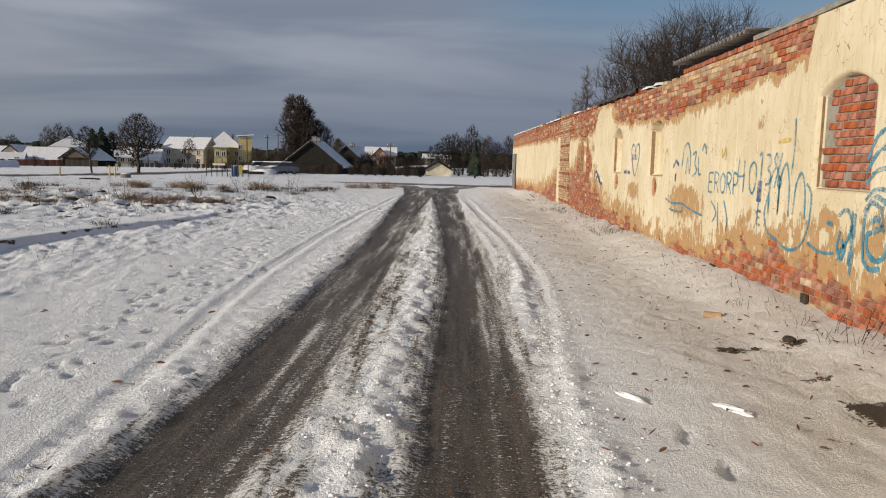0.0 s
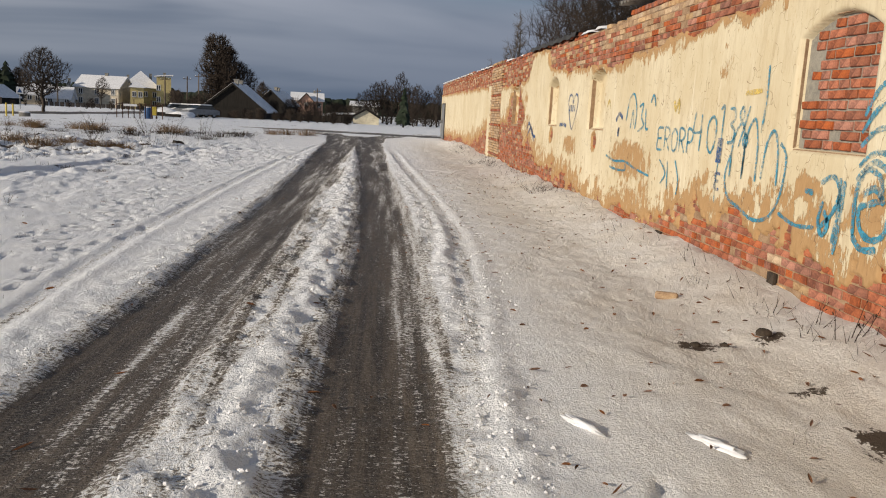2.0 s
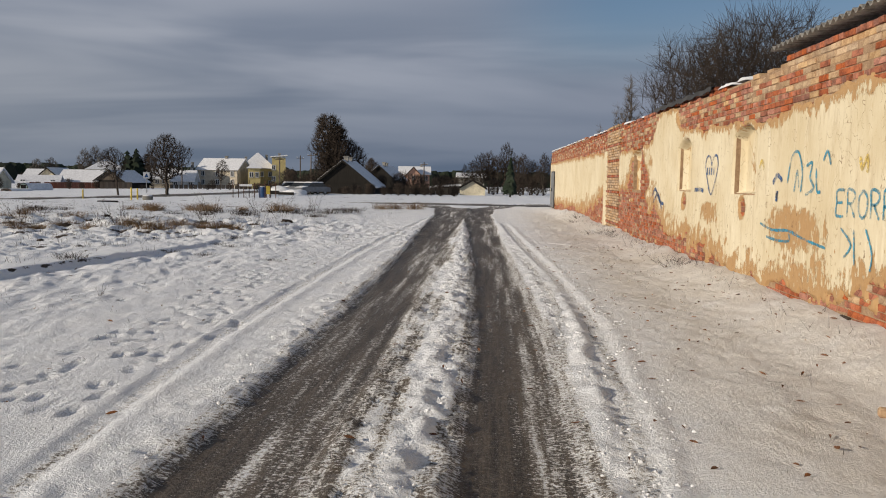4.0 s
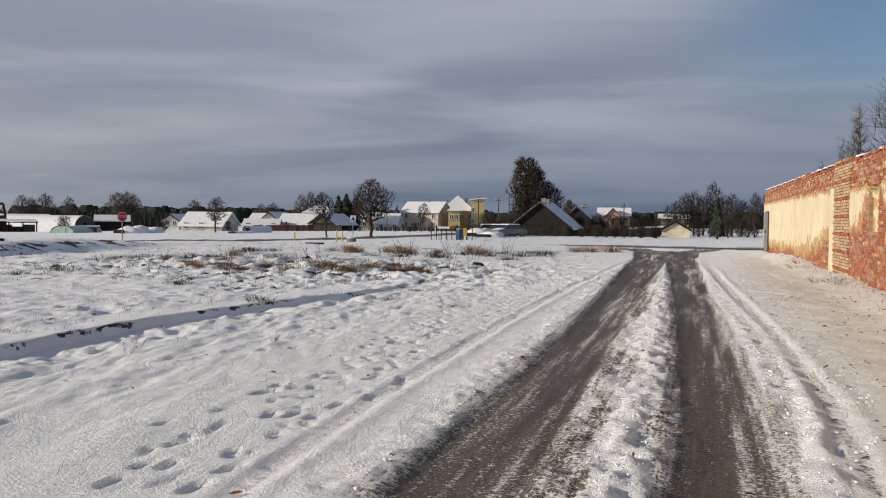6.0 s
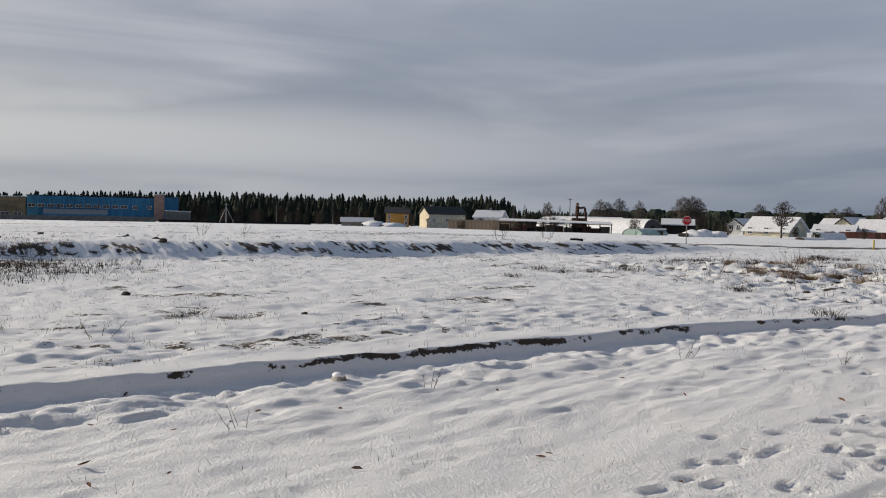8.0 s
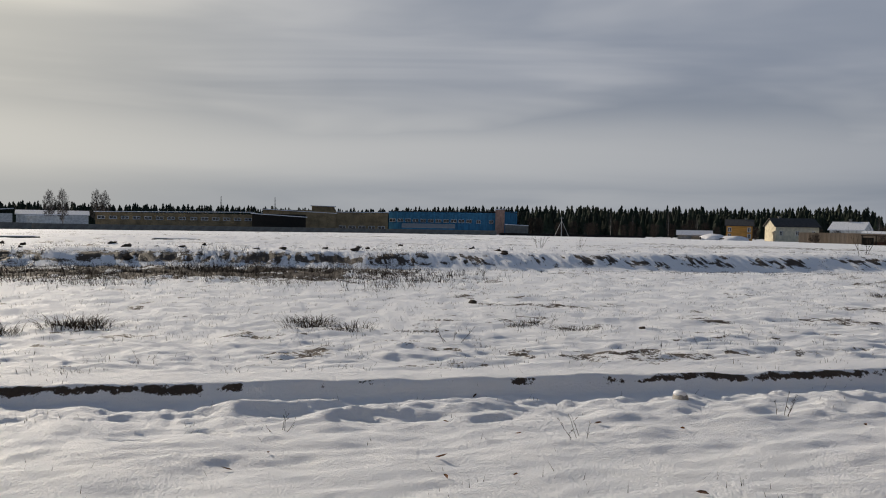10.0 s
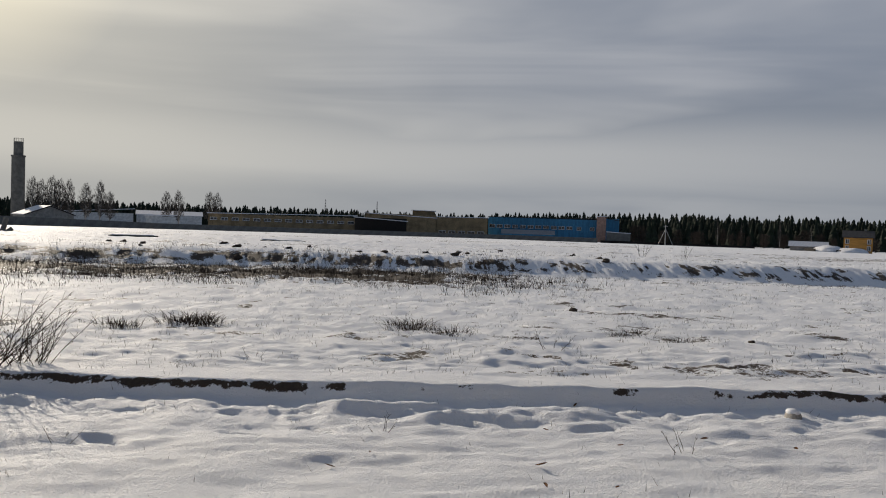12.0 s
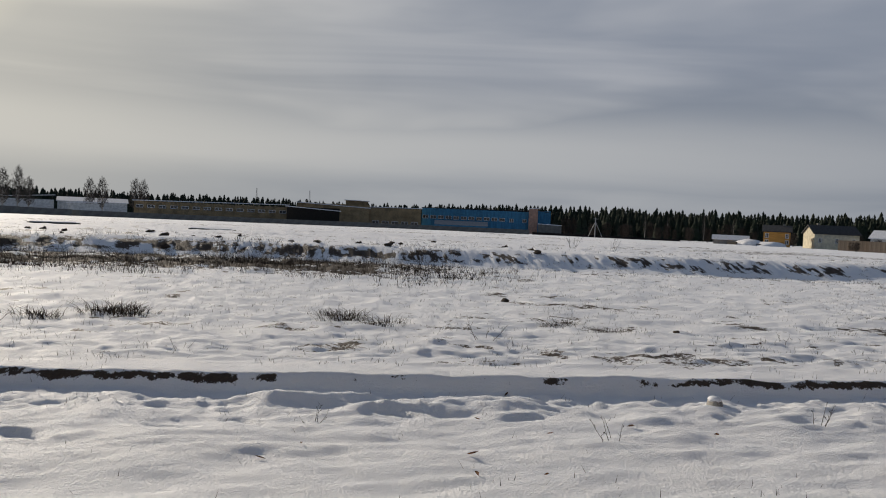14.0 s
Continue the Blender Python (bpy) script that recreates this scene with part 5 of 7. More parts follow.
def factory():
    house(103.8, 93.6, 272, 0.20, 0.34, "long ochre workshop with flat snowy roof", "ochre_wall", shape="flat", deep=14, windows=row(14, 0.62, 2.2, 0.9, -0.93, 0.93), name="workshop", category="workshop")
    house(93.7, 90.0, 256, 0.26, 0.05, "dark open shed with slanting snowy roof", "dark_wood", shape="flat", deep=10, name="open_shed", category="shed")
    house(92.95, 87.9, 285, 0.58, 0.36, "yellowish workshop with slanting roof", "ochre_wall", shape="flat", deep=12, name="workshop", category="workshop")
    house(89.6, 88.0, 290, 0.88, 0.85, "small rooftop block of the workshop", "ochre_wall", shape="flat", deep=8, name="workshop", category="workshop")
    house(87.9, 84.2, 286, 0.46, 0.50, "pale ochre hall with wide door", "ochre_wall", shape="flat", deep=10, windows=row(5, 0.15, 2.4, 1.3), name="workshop", category="workshop")
    blue = house(84.15, 76.2, 300, 0.60, 0.66, "blue sheet-metal factory hall with window band", "factory_blue", roof="dark_roof", shape="flat", deep=22, windows=row(11, 0.52, 2.2, 1.2, -0.93, 0.45) + row(2, 0.50, 1.6, 1.3, 0.62, 0.85), name="factory_hall", category="factory", over=0.2)
    house(83.2, 79.4, 290, -0.5, -0.24, "low pale blue annex with snow-dusted roof", "factory_blue", roof="steel", deep=6, name="annex", category="factory", over=0.1)
    house(76.5, 75.85, 298, 0.84, 0.88, "rough brick stair tower of the factory", "pink_wall", shape="flat", deep=4, name="stair_tower", category="tower", over=0.1)
    house(75.85, 74.95, 312, 0.72, 0.58, "blue sheet-metal annex of the factory", "factory_blue", roof="dark_roof", shape="flat", deep=10, name="annex", category="factory", over=0.1)
    house(75.8, 74.15, 292, -0.22, -0.28, "low concrete annex with sloping top", "concrete", shape="flat", deep=4, name="annex", category="factory", over=0.1)
    house(107.8, 105.9, 252, -0.15, -0.05, "white hut with flat snowy roof", "white_wall", shape="flat", deep=5, name="hut", category="hut")
    house(115.0, 112.2, 262, -0.2, 0.35, "grey barn with snowy gable roof", "grey_wall", shape="front", deep=10, turn=20, name="barn", category="barn")
    house(113.0, 108.6, 330, 0.0, 0.3, "pale hall behind the birches", "white_wall", shape="flat", deep=10, name="hall", category="hall")
    house(108.4, 104.2, 335, 0.0, 0.25, "snow-roofed hall behind the birches", "white_wall", deep=12, name="hall", category="hall")
    # broken concrete post leaning on the field
    x, y = spot(116.1, 52)
    ob = thing("broken_post", (x, y, gz(x, y) + 0.02), "broken concrete post leaning out of the snow", "post", yaw=116)
    part("shaft", tubes(((-0.15, 0, -0.2), (0.10, 0.05, 0.72), 0.15, 0.13), n=14), "concrete", ob)
    part("stub", tubes(((0.10, 0, -0.1), (0.38, 0.05, 0.13), 0.13, 0.12), n=12), "concrete", ob)
    # tower
    d = 330
    x, y = spot(115.45, d)
    z = gz(x, y)
    r = d * radians(0.78) / 2
    top, mid = level(4.5, d) - z, level(3.35, d) - z
    ob = thing("water_tower", (x, y, z), "tall grey concrete tower with narrower top", "tower")
    part("shaft", tubes(((0, 0, -0.5), (0, 0, mid), r * 1.02, r, ), n=24), "concrete", ob)
    part("collar", tubes(((0, 0, mid), (0, 0, mid + 0.5), r * 1.1, r * 1.1), n=24), "concrete", ob)
    part("top", tubes(((0, 0, mid + 0.5), (0, 0, top - 1.2), r * 0.72, r * 0.72), n=20), "concrete", ob)
    bm = bmesh.new()
    for i in range(12):
        a = 6.2832 * i / 12
        b = 6.2832 * (i + 1) / 12
        p, q = (r * 0.7 * math.cos(a), r * 0.7 * math.sin(a)), (r * 0.7 * math.cos(b), r * 0.7 * math.sin(b))
        tube(bm, (*p, top - 1.2), (*p, top), 0.05, 0.05, 4)
        tube(bm, (*p, top), (*q, top), 0.05, 0.05, 4)
    part("railing", bm, "dark_steel", ob)
    for az, el, d in ((95.8, 1.45, 600), (92.15, 1.45, 600)):
        x, y = spot(az, d)
        h = level(el, d) + 4
        ob = thing("lattice_mast", (x, y, -4), "thin steel lattice mast above the forest", "mast", group="masts above the forest")
        bm = bmesh.new()
        for i in range(4):
            a = 0.785 + 1.5708 * i
            tube(bm, (1.3 * math.cos(a), 1.3 * math.sin(a), 0), (0.2 * math.cos(a), 0.2 * math.sin(a), h), 0.12, 0.08, 3)
            for k in range(10):
                f, g = k / 10, (k + 1) / 10
                b = a + 1.5708
                tube(bm, ((1.3 - 1.1 * f) * math.cos(a), (1.3 - 1.1 * f) * math.sin(a), h * f), ((1.3 - 1.1 * g) * math.cos(b), (1.3 - 1.1 * g) * math.sin(b), h * g), 0.05, 0.05, 3)
        part("lattice", bm, "dark_steel", ob)


factory()


def fence(name, az0, az1, d0, d1, el0, el1, label, mat, step, gap=0.02, thick=0.12, group=""):
    """A run of panels between two bearings, each standing on the ground."""
    (ax, ay), (bx, by) = spot(az0, d0), spot(az1, d1)
    length = math.hypot(bx - ax, by - ay)
    n = max(1, int(length / step))
    z = gz(ax, ay)
    ob = thing(name, (ax, ay, z), label, "fence", yaw=math.degrees(math.atan2(by - ay, bx - ax)), group=group)
    top0, top1 = level(el0, d0), level(el1, d1)
    me = None
    for i in range(n):
        f = (i + 0.5) / n
        g = gz(ax + (bx - ax) * f, ay + (by - ay) * f)
        t = top0 + (top1 - top0) * f
        if me is None:
            o = part("panel", box(0, length / n - gap, -thick / 2, thick / 2, -0.4, 1.0), mat, ob)
            me = o.data
        else:
            o = new("panel", me)
            o.parent = ob
        o.location = (i * length / n, 0, g - z)
        o.scale = (1, 1, max(t - g, 0.3))
    return ob


def fences():
    fence("concrete_fence", 117.5, 107.5, 232, 238, -0.38, -0.58, "old concrete panel fence round the works", "concrete", 3.0)
    fence("concrete_fence", 107.5, 76.4, 240, 246, -0.60, -0.65, "old concrete panel fence round the works", "concrete", 3.0)
    fence("low_fence", 76.2, 66.0, 252, 275, -0.80, -0.84, "low dark boundary fence of the works", "dark_wood", 3.0)
    fence("board_fence", 56.2, 51.2, 205, 190, -0.38, -0.36, "weathered board fence before the houses", "grey_fence", 1.2)
    fence("board_fence", 30.2, 27.0, 160, 160, -0.55, -0.53, "red-brown profiled sheet fence", "brown_fence", 1.1)
    fence("board_fence", 31.05, 30.4, 160, 160, -0.58, -0.56, "red-brown profiled sheet fence", "brown_fence", 1.1)
    fence("board_fence", 26.9, 24.9, 158, 158, -0.50, -0.50, "grey board fence beside the garage", "grey_fence", 0.8)
    fence("picket_fence", 22.5, 14.6, 170, 175, -0.62, -0.58, "dark picket fence with stone posts", "grey_fence", 0.9, gap=0.25)
    fence("garden_fence", 8.0, 2.6, 122, 116, -0.62, -0.60, "dark garden fence among shrubs", "dark_wood", 1.0, gap=0.1)


fences()


def arch_tunnel(name, az0, az1, d, el_top, deep, label, skin, front, turn=0.0, category="greenhouse"):
    az = (az0 + az1) / 2
    x, y = spot(az, d)
    z = gz(x, y)
    r = d * radians(abs(az0 - az1)) / 2
    h = level(el_top, d) - z
    ob = thing(name, (x, y, z), label, category, yaw=az + turn)
    pts = [(r * math.cos(math.pi * i / 14), h * math.sin(math.pi * i / 14) ** 0.85) for i in range(15)]
    pts = [(r, -0.4)] + pts + [(-r, -0.4)]
    part("cover", prism(pts, 0.0, deep), skin, ob)
    part("end_wall", prism([(a * 0.97, b * 0.97) for a, b in pts], -0.05, -0.003), front, ob)
    bm = bmesh.new()
    for i in range(14):
        tube(bm, (pts[i + 1][0], -0.06, pts[i + 1][1]), (pts[i + 2][0], -0.06, pts[i + 2][1]), 0.05, 0.05, 4)
    part("hoop", bm, "dark_steel", ob)
    part("door", box(-0.45, 0.45, -0.12, -0.053, -0.2, min(1.9, h * 0.75)), "dark_wood" if skin == "snow" else "polythene", ob)
    return ob


def yards():
    arch_tunnel("hangar", 42.9, 40.85, 185, -0.02, 34, "arched steel hangar under snow", "snow", "dark_steel", turn=52, category="hangar")
    arch_tunnel("polytunnel", 44.0, 42.4, 128, -0.70, 8, "green polythene greenhouse with snow on top", "polythene", "polythene", turn=-30)
    arch_tunnel("polytunnel", 31.8, 31.05, 120, -0.64, 4.0, "white polytunnel by the village road", "snow", "polythene", turn=-50)
    arch_tunnel("polytunnel", 32.9, 32.0, 106, -1.0, 3, "small dark garden hut with rounded cover", "snow", "rust", turn=-50)
    house(42.4, 41.15, 132, -0.85, -0.76, "wooden shed with flat snowy roof", "grey_fence", shape="flat", deep=3, name="shed", category="shed")
    house(41.2, 39.2, 190, -0.3, 0.05, "low building with snowy roof beside the hangar", "dark_wood", deep=8, name="shed", category="shed")
    house(48.8, 44.0, 200, -0.2, 0.05, "long hall with snowy roof behind the canopy", "grey_wall", deep=10, name="hall", category="hall")
    # canopy on posts
    d = 158
    x, y = spot(48.6, d)
    z = gz(x, y)
    w = d * radians(8.0)
    top = level(-0.26, d) - z
    ob = thing("timber_canopy", (x, y, z), "long open timber store with thin snowy roof", "shelter", yaw=48.6)
    part("roof", prism([(-w / 2, 0.0), (w / 2, -0.25), (w / 2, -0.13), (-w / 2, 0.12)], -0.3, 6.0), "snow", ob, "snow-covered pent roof").matrix_local = pose(0, 0, top - 0.3, 3, 0, 0)
    part("fascia", box(-w / 2, w / 2, -0.06, -0.003, top - 0.74, top - 0.60), "dark_wood", ob)
    for i in range(11):
        xx = -w / 2 + 0.2 + (w - 0.4) * i / 10
        part("post", box(xx - 0.1, xx + 0.1, 0.1, 0.3, -0.4, top - 0.56), "dark_wood", ob)
    rnd = random.Random(2)
    for i in range(12):
        xx = -w / 2 + 1 + (w - 2.2) * i / 11
        part("beam", box(xx - 0.9, xx + 0.85, 2.0, 4.0, -0.4, rnd.uniform(0.5, 1.3)), rnd.choice(("dark_wood", "dark_wood", "rust", "grey_fence")), ob)
    # dust cyclone
    d = 165
    x, y = spot(46.9, d)
    z = gz(x, y)
    ob = thing("dust_cyclone", (x, y, z), "rusty dust cyclone on its hopper above the store", "machine", yaw=46.9)
    c = level(-0.24, d) - z
    t = level(1.0, d) - z
    part("hopper", box(-1.5, 1.5, -1.2, 1.2, -0.3, c + 0.5), "rust", ob)
    part("cone", tubes(((-0.5, 0, c + 0.5), (-0.5, 0, c + 1.6), 0.20, 0.40), ((-0.5, 0, c + 1.6), (-0.5, 0, t - 0.5), 0.40, 0.36), n=14), "rust", ob)
    part("cap", tubes(((-0.5, 0, t - 0.4), (-0.5, 0, t), 0.4, 0.25), n=12), "rust", ob)
    part("duct", tubes(((-0.5, 0, t - 1.1), (1.0, 0, t - 0.9), 0.22, 0.22), ((1.0, 0, t - 0.95), (1.3, 0, c + 0.4), 0.22, 0.22), n=8), "rust", ob)


yards()

# ---- roadside things ----


def text_mesh(word, size):
    cu = bpy.data.curves.new("lettering", "FONT")
    cu.body, cu.size, cu.align_x, cu.align_y, cu.extrude = word, size, "CENTER", "CENTER", 0.003
    ob = bpy.data.objects.new("lettering", cu)
    scene.collection.objects.link(ob)
    me = bpy.data.meshes.new_from_object(ob.evaluated_get(bpy.context.evaluated_depsgraph_get()))
    bpy.data.objects.remove(ob)
    return me


def octagon(r, y0, y1):
    return prism([(r * math.cos(radians(22.5 + 45 * i)), r * math.sin(radians(22.5 + 45 * i))) for i in range(8)], y0, y1)


def ring(cx, cz, r0, r1, y0, y1, n=8, off=22.5):
    bm = bmesh.new()
    for i in range(n):
        a, b = radians(off + 360 * i / n), radians(off + 360 * (i + 1) / n)
        v = [bm.verts.new((cx + r * math.cos(q), y, cz + r * math.sin(q))) for y in (y0, y1) for r in (r0, r1) for q in (a, b)]
        for f in ((0, 1, 3, 2), (4, 6, 7, 5), (0, 4, 5, 1), (2, 3, 7, 6)):
            bm.faces.new([v[k] for k in f])
    bmesh.ops.recalc_face_normals(bm, faces=bm.faces[:])
    return bm


def roadside():
    d = 60.0
    x, y = spot(39.6, d)
    g = gz(x, y)
    ob = thing("stop_sign", (x, y, g), "red octagonal stop sign on a grey steel post", "road sign", yaw=39.6)
    top = level(0.24, d) - g
    part("post", tubes(((0, 0.05, -0.3), (0, 0.05, top), 0.035, 0.035), n=8), "steel", ob)
    plate = part("plate", octagon(0.35, -0.012, 0.012), "sign_red", ob)
    plate.location = (0, 0, top - 0.33)
    part("border", ring(0, 0, 0.315, 0.345, -0.018, -0.0125), "sign_white", plate, "white border line")
    me = text_mesh("STOP", 0.25)
    me.materials.append(M["sign_white"])
    word = new("lettering", me)
    word.parent = plate
    word.matrix_local = pose(0, -0.017, 0, 90, 0, 0)
    for az, dd, h in ((28.2, 62, 0.62), (25.25, 55, 0.78), (24.85, 56, 0.72)):
        x, y = spot(az, dd)
        ob = thing("marker_post", (x, y, gz(x, y)), "yellow steel pipeline marker post in the snow", "marker post", group="yellow marker posts")
        part("post", tubes(((0, 0, -0.3), (0, 0, h), 0.055, 0.055), n=10), "post_yellow", ob)
        part("cap", tubes(((0, 0, h), (0, 0, h + 0.04), 0.065, 0.04), n=10), "post_yellow", ob)
    x, y = spot(24.2, 55)
    ob = thing("well_ring", (x, y, gz(x, y)), "low concrete well ring capped with snow", "well")
    part("ring", tubes(((0, 0, -0.2), (0, 0, 0.26), 0.33, 0.33), n=20), "concrete", ob)
    part("snow_cap", tubes(((0, 0, 0.264), (0, 0, 0.33), 0.34, 0.24), n=20), "snow", ob)
    # pipe frames and barrel by the road
    x, y = spot(17.0, 66)
    ob = thing("pipe_frame", (x, y, gz(x, y)), "rusty steel pipe frame with upright posts", "frame", yaw=17)
    for i in range(9):
        xx = -1.7 + 3.4 * i / 8
        part("post", tubes(((xx, 0.1 * (i % 2), -0.3), (xx, 0.1 * (i % 2), 1.25 if i % 3 else 1.5), 0.035, 0.035), n=6), "rust", ob)
    part("rail", tubes(((-1.75, 0.05, 1.1), (1.75, 0.05, 1.1), 0.03, 0.03), n=6), "rust", ob)
    part("board", box(-1.2, -0.2, -0.05, -0.02, 0.95, 1.12), "sign_white", ob, "pale weathered board")
    x, y = spot(16.45, 67)
    ob = thing("barrel", (x, y, gz(x, y)), "blue plastic barrel standing in snow", "barrel")
    part("drum", tubes(((0, 0, -0.1), (0, 0, 0.3), 0.27, 0.31), ((0, 0, 0.3), (0, 0, 0.70), 0.31, 0.31), ((0, 0, 0.70), (0, 0, 0.92), 0.31, 0.26), n=16), "barrel_blue", ob)
    part("lid", tubes(((0, 0, 0.923), (0, 0, 0.97), 0.27, 0.27), n=16), "snow", ob)
    x, y = spot(16.05, 68)
    ob = thing("yellow_panel", (x, y, gz(x, y)), "small yellow sheet panel on two legs", "panel", yaw=16)
    part("sheet", box(-0.16, 0.16, -0.02, 0.02, 0.3, 1.0), "post_yellow", ob)
    for s in (-0.13, 0.13):
        part("leg", box(s - 0.03, s + 0.03, 0.021, 0.06, -0.3, 1.1), "rust", ob)
    d = 92
    x, y = spot(24.1, d)
    g = gz(x, y)
    ob = thing("road_sign", (x, y, g), "pale square crossing sign on a steel post", "road sign", yaw=24)
    top = level(0.2, d) - g
    part("post", tubes(((0, 0.05, -0.3), (0, 0.05, top), 0.04, 0.04), n=8), "steel", ob)
    plate = part("plate", box(-0.33, 0.33, -0.012, 0.012, top - 0.7, top - 0.02), "sign_white", ob)
    part("triangle", prism([(-0.24, top - 0.58), (0.24, top - 0.58), (0, top - 0.14)], -0.02, -0.013), "barrel_blue", plate, "blue triangle")
    # poles
    for az, d, el in ((15.15, 150, 1.45), (13.7, 165, 1.55), (12.95, 170, 1.75), (21.7, 175, 0.85), (47.6, 240, 1.35), (4.9, 170, 1.25), (-0.9, 170, 0.9)):
        x, y = spot(az, d)
        g = gz(x, y)
        h = level(el, d) - g
        ob = thing("utility_pole", (x, y, g), "grey wooden utility pole with crossarm", "pole", yaw=az, group="utility poles")
        part("pole", tubes(((0, 0, -0.5), (0, 0, h), 0.15, 0.10), n=8), "grey_fence", ob)
        part("crossarm", box(-0.75, 0.75, -0.06, 0.06, h - 0.6, h - 0.48), "grey_fence", ob)
        for s in (-0.65, 0.0, 0.65):
            part("insulator", tubes(((s, 0, h - 0.477), (s, 0, h - 0.30), 0.05, 0.03), n=6), "sign_white", ob)
    d = 258
    x, y = spot(71.8, d)
    g = gz(x, y)
    h = level(0.42, d) - g
    ob = thing("guyed_pole", (x, y, g), "pole with slanting struts at the meadow's edge", "pole", yaw=71)
    part("pole", tubes(((0, 0, -0.5), (0, 0, h), 0.16, 0.12), n=8), "steel", ob)
    for s in (-2.4, 2.6):
        part("strut", tubes(((s, 0, -0.5), (0, 0, h * 0.8), 0.09, 0.08), n=6), "steel", ob)
    part("crossarm", box(-0.7, 0.7, -0.08, 0.08, h - 0.5, h - 0.35), "steel", ob)


roadside()


def car(az, d, yaw, label, mat="car_paint"):
    x, y = spot(az, d)
    ob = thing("car", (x, y, gz(x, y)), label, "car", yaw=az + yaw, group="cars by the garden")
    body = [(-2.1, 0.35), (-2.15, 0.75), (-1.2, 0.92), (-0.65, 0.95), (1.5, 0.95), (2.05, 0.85), (2.1, 0.35)]
    part("body", prism(body, -0.82, 0.82), mat, ob)
    cab = [(-1.1, 0.953), (-0.5, 1.42), (1.0, 1.42), (1.65, 0.953)]
    part("cabin", prism(cab, -0.70, 0.70), "glass_dark", ob, "dark glazed cabin")
    part("roof_snow", prism([(-0.6, 1.424), (-0.5, 1.52), (0.95, 1.53), (1.1, 1.424)], -0.72, 0.72), "snow", ob, "thick snow on the roof")
    part("bonnet_snow", prism([(-2.0, 0.86), (-1.2, 1.02), (-1.12, 0.96), (-1.9, 0.80)], -0.75, 0.75), "snow", ob, "snow on the bonnet")
    for wx in (-1.3, 1.3):
        for wy in (-0.80, 0.66):
            w = part("wheel", tubes(((wx, wy, 0.31), (wx, wy + 0.14, 0.31), 0.31, 0.31), n=16), "rubber", ob)
            part("rim", tubes(((wx, wy - 0.012, 0.31), (wx, wy - 0.003, 0.31), 0.19, 0.19), n=12), "steel", w)


car(14.55, 100, 10, "snow-covered grey car parked by the garden")
car(13.75, 98, -20, "snow-covered old car with open boot")
car(12.9, 96, 35, "snow-covered dark car beside the timber house")


def lump_bm(seed, sx, sy, sz, n=2, rough=0.25):
    r = random.Random(seed)
    bm = bmesh.new()
    bmesh.ops.create_icosphere(bm, subdivisions=n, radius=1)
    off = Vector((r.uniform(0, 50), r.uniform(0, 50), r.uniform(0, 50)))
    for v in bm.verts:
        k = 1 + rough * noise.noise(v.co * 1.3 + off) + rough * 0.5 * noise.noise(v.co * 3.1 + off)
        v.co = Vector((v.co.x * sx, v.co.y * sy, v.co.z * sz)) * k
    for f in bm.faces:
        f.smooth = True
    return bm


def lumps():
    for az, d, w, h in ((39.2, 112, 1.5, 1.0), (38.5, 112, 1.3, 1.1), (37.7, 114, 1.6, 0.9), (15.2, 95, 1.8, 0.9), (14.2, 92, 1.6, 0.7), (61.6, 225, 4.5, 1.6), (60.2, 222, 4.0, 1.2)):
        x, y = spot(az, d)
        ob = thing("snow_heap", (x, y, gz(x, y)), "heap of junk buried under snow", "heap", group="snow heaps")
        part("snow", lump_bm(int(az * 10), w, w * 0.8, h, 3), "snow", ob)
        part("board", box(-w * 0.9, w * 0.2, -w * 0.85, -w * 0.8, 0.0, h * 0.5), "dark_wood", ob)
    ob = thing("stone", (-6.63, 7.40, gz(-6.63, 7.40) + 0.02), "rounded field stone capped with snow", "stone")
    part("rock", lump_bm(3, 0.08, 0.065, 0.06, 3), "stone", ob)
    cap = part("snow_cap", lump_bm(4, 0.07, 0.058, 0.03, 2, 0.15), "snow", ob)
    cap.location = (-0.005, 0, 0.045)
    ob = thing("foam_block", (2.71, 8.28, gz(2.71, 8.28) + 0.02), "yellowish block of old insulation foam on snow", "foam block", yaw=70)
    part("block", box(-0.04, 0.04, -0.10, 0.10, -0.03, 0.035, bevel=0.015), "pale_brick", ob)
    for x, y, a in ((1.21, 5.23, 64), (1.81, 4.99, 52)):
        ob = thing("snow_slab", (x, y, gz(x, y) + 0.005), "long crust of snow kicked up on the verge", "snow", yaw=-a, group="snow crusts")
        part("crust", lump_bm(int(x * 100), 0.15, 0.026, 0.020, 3, 0.9), "snow", ob)
    for x, y, s, seed in ((2.93, 6.88, 0.06, 5), (2.42, 6.85, 0.04, 6), (2.60, 6.78, 0.035, 7), (-14.63, 7.23, 0.10, 8), (-10.6, 8.8, 0.05, 9)):
        ob = thing("clod", (x, y, gz(x, y) + s * 0.2), "dark frozen clod of earth in the snow", "clod", group="frozen clods")
        part("earth", lump_bm(seed, s, s * 0.8, s * 0.6, 2, 0.5), "soil", ob)


lumps()


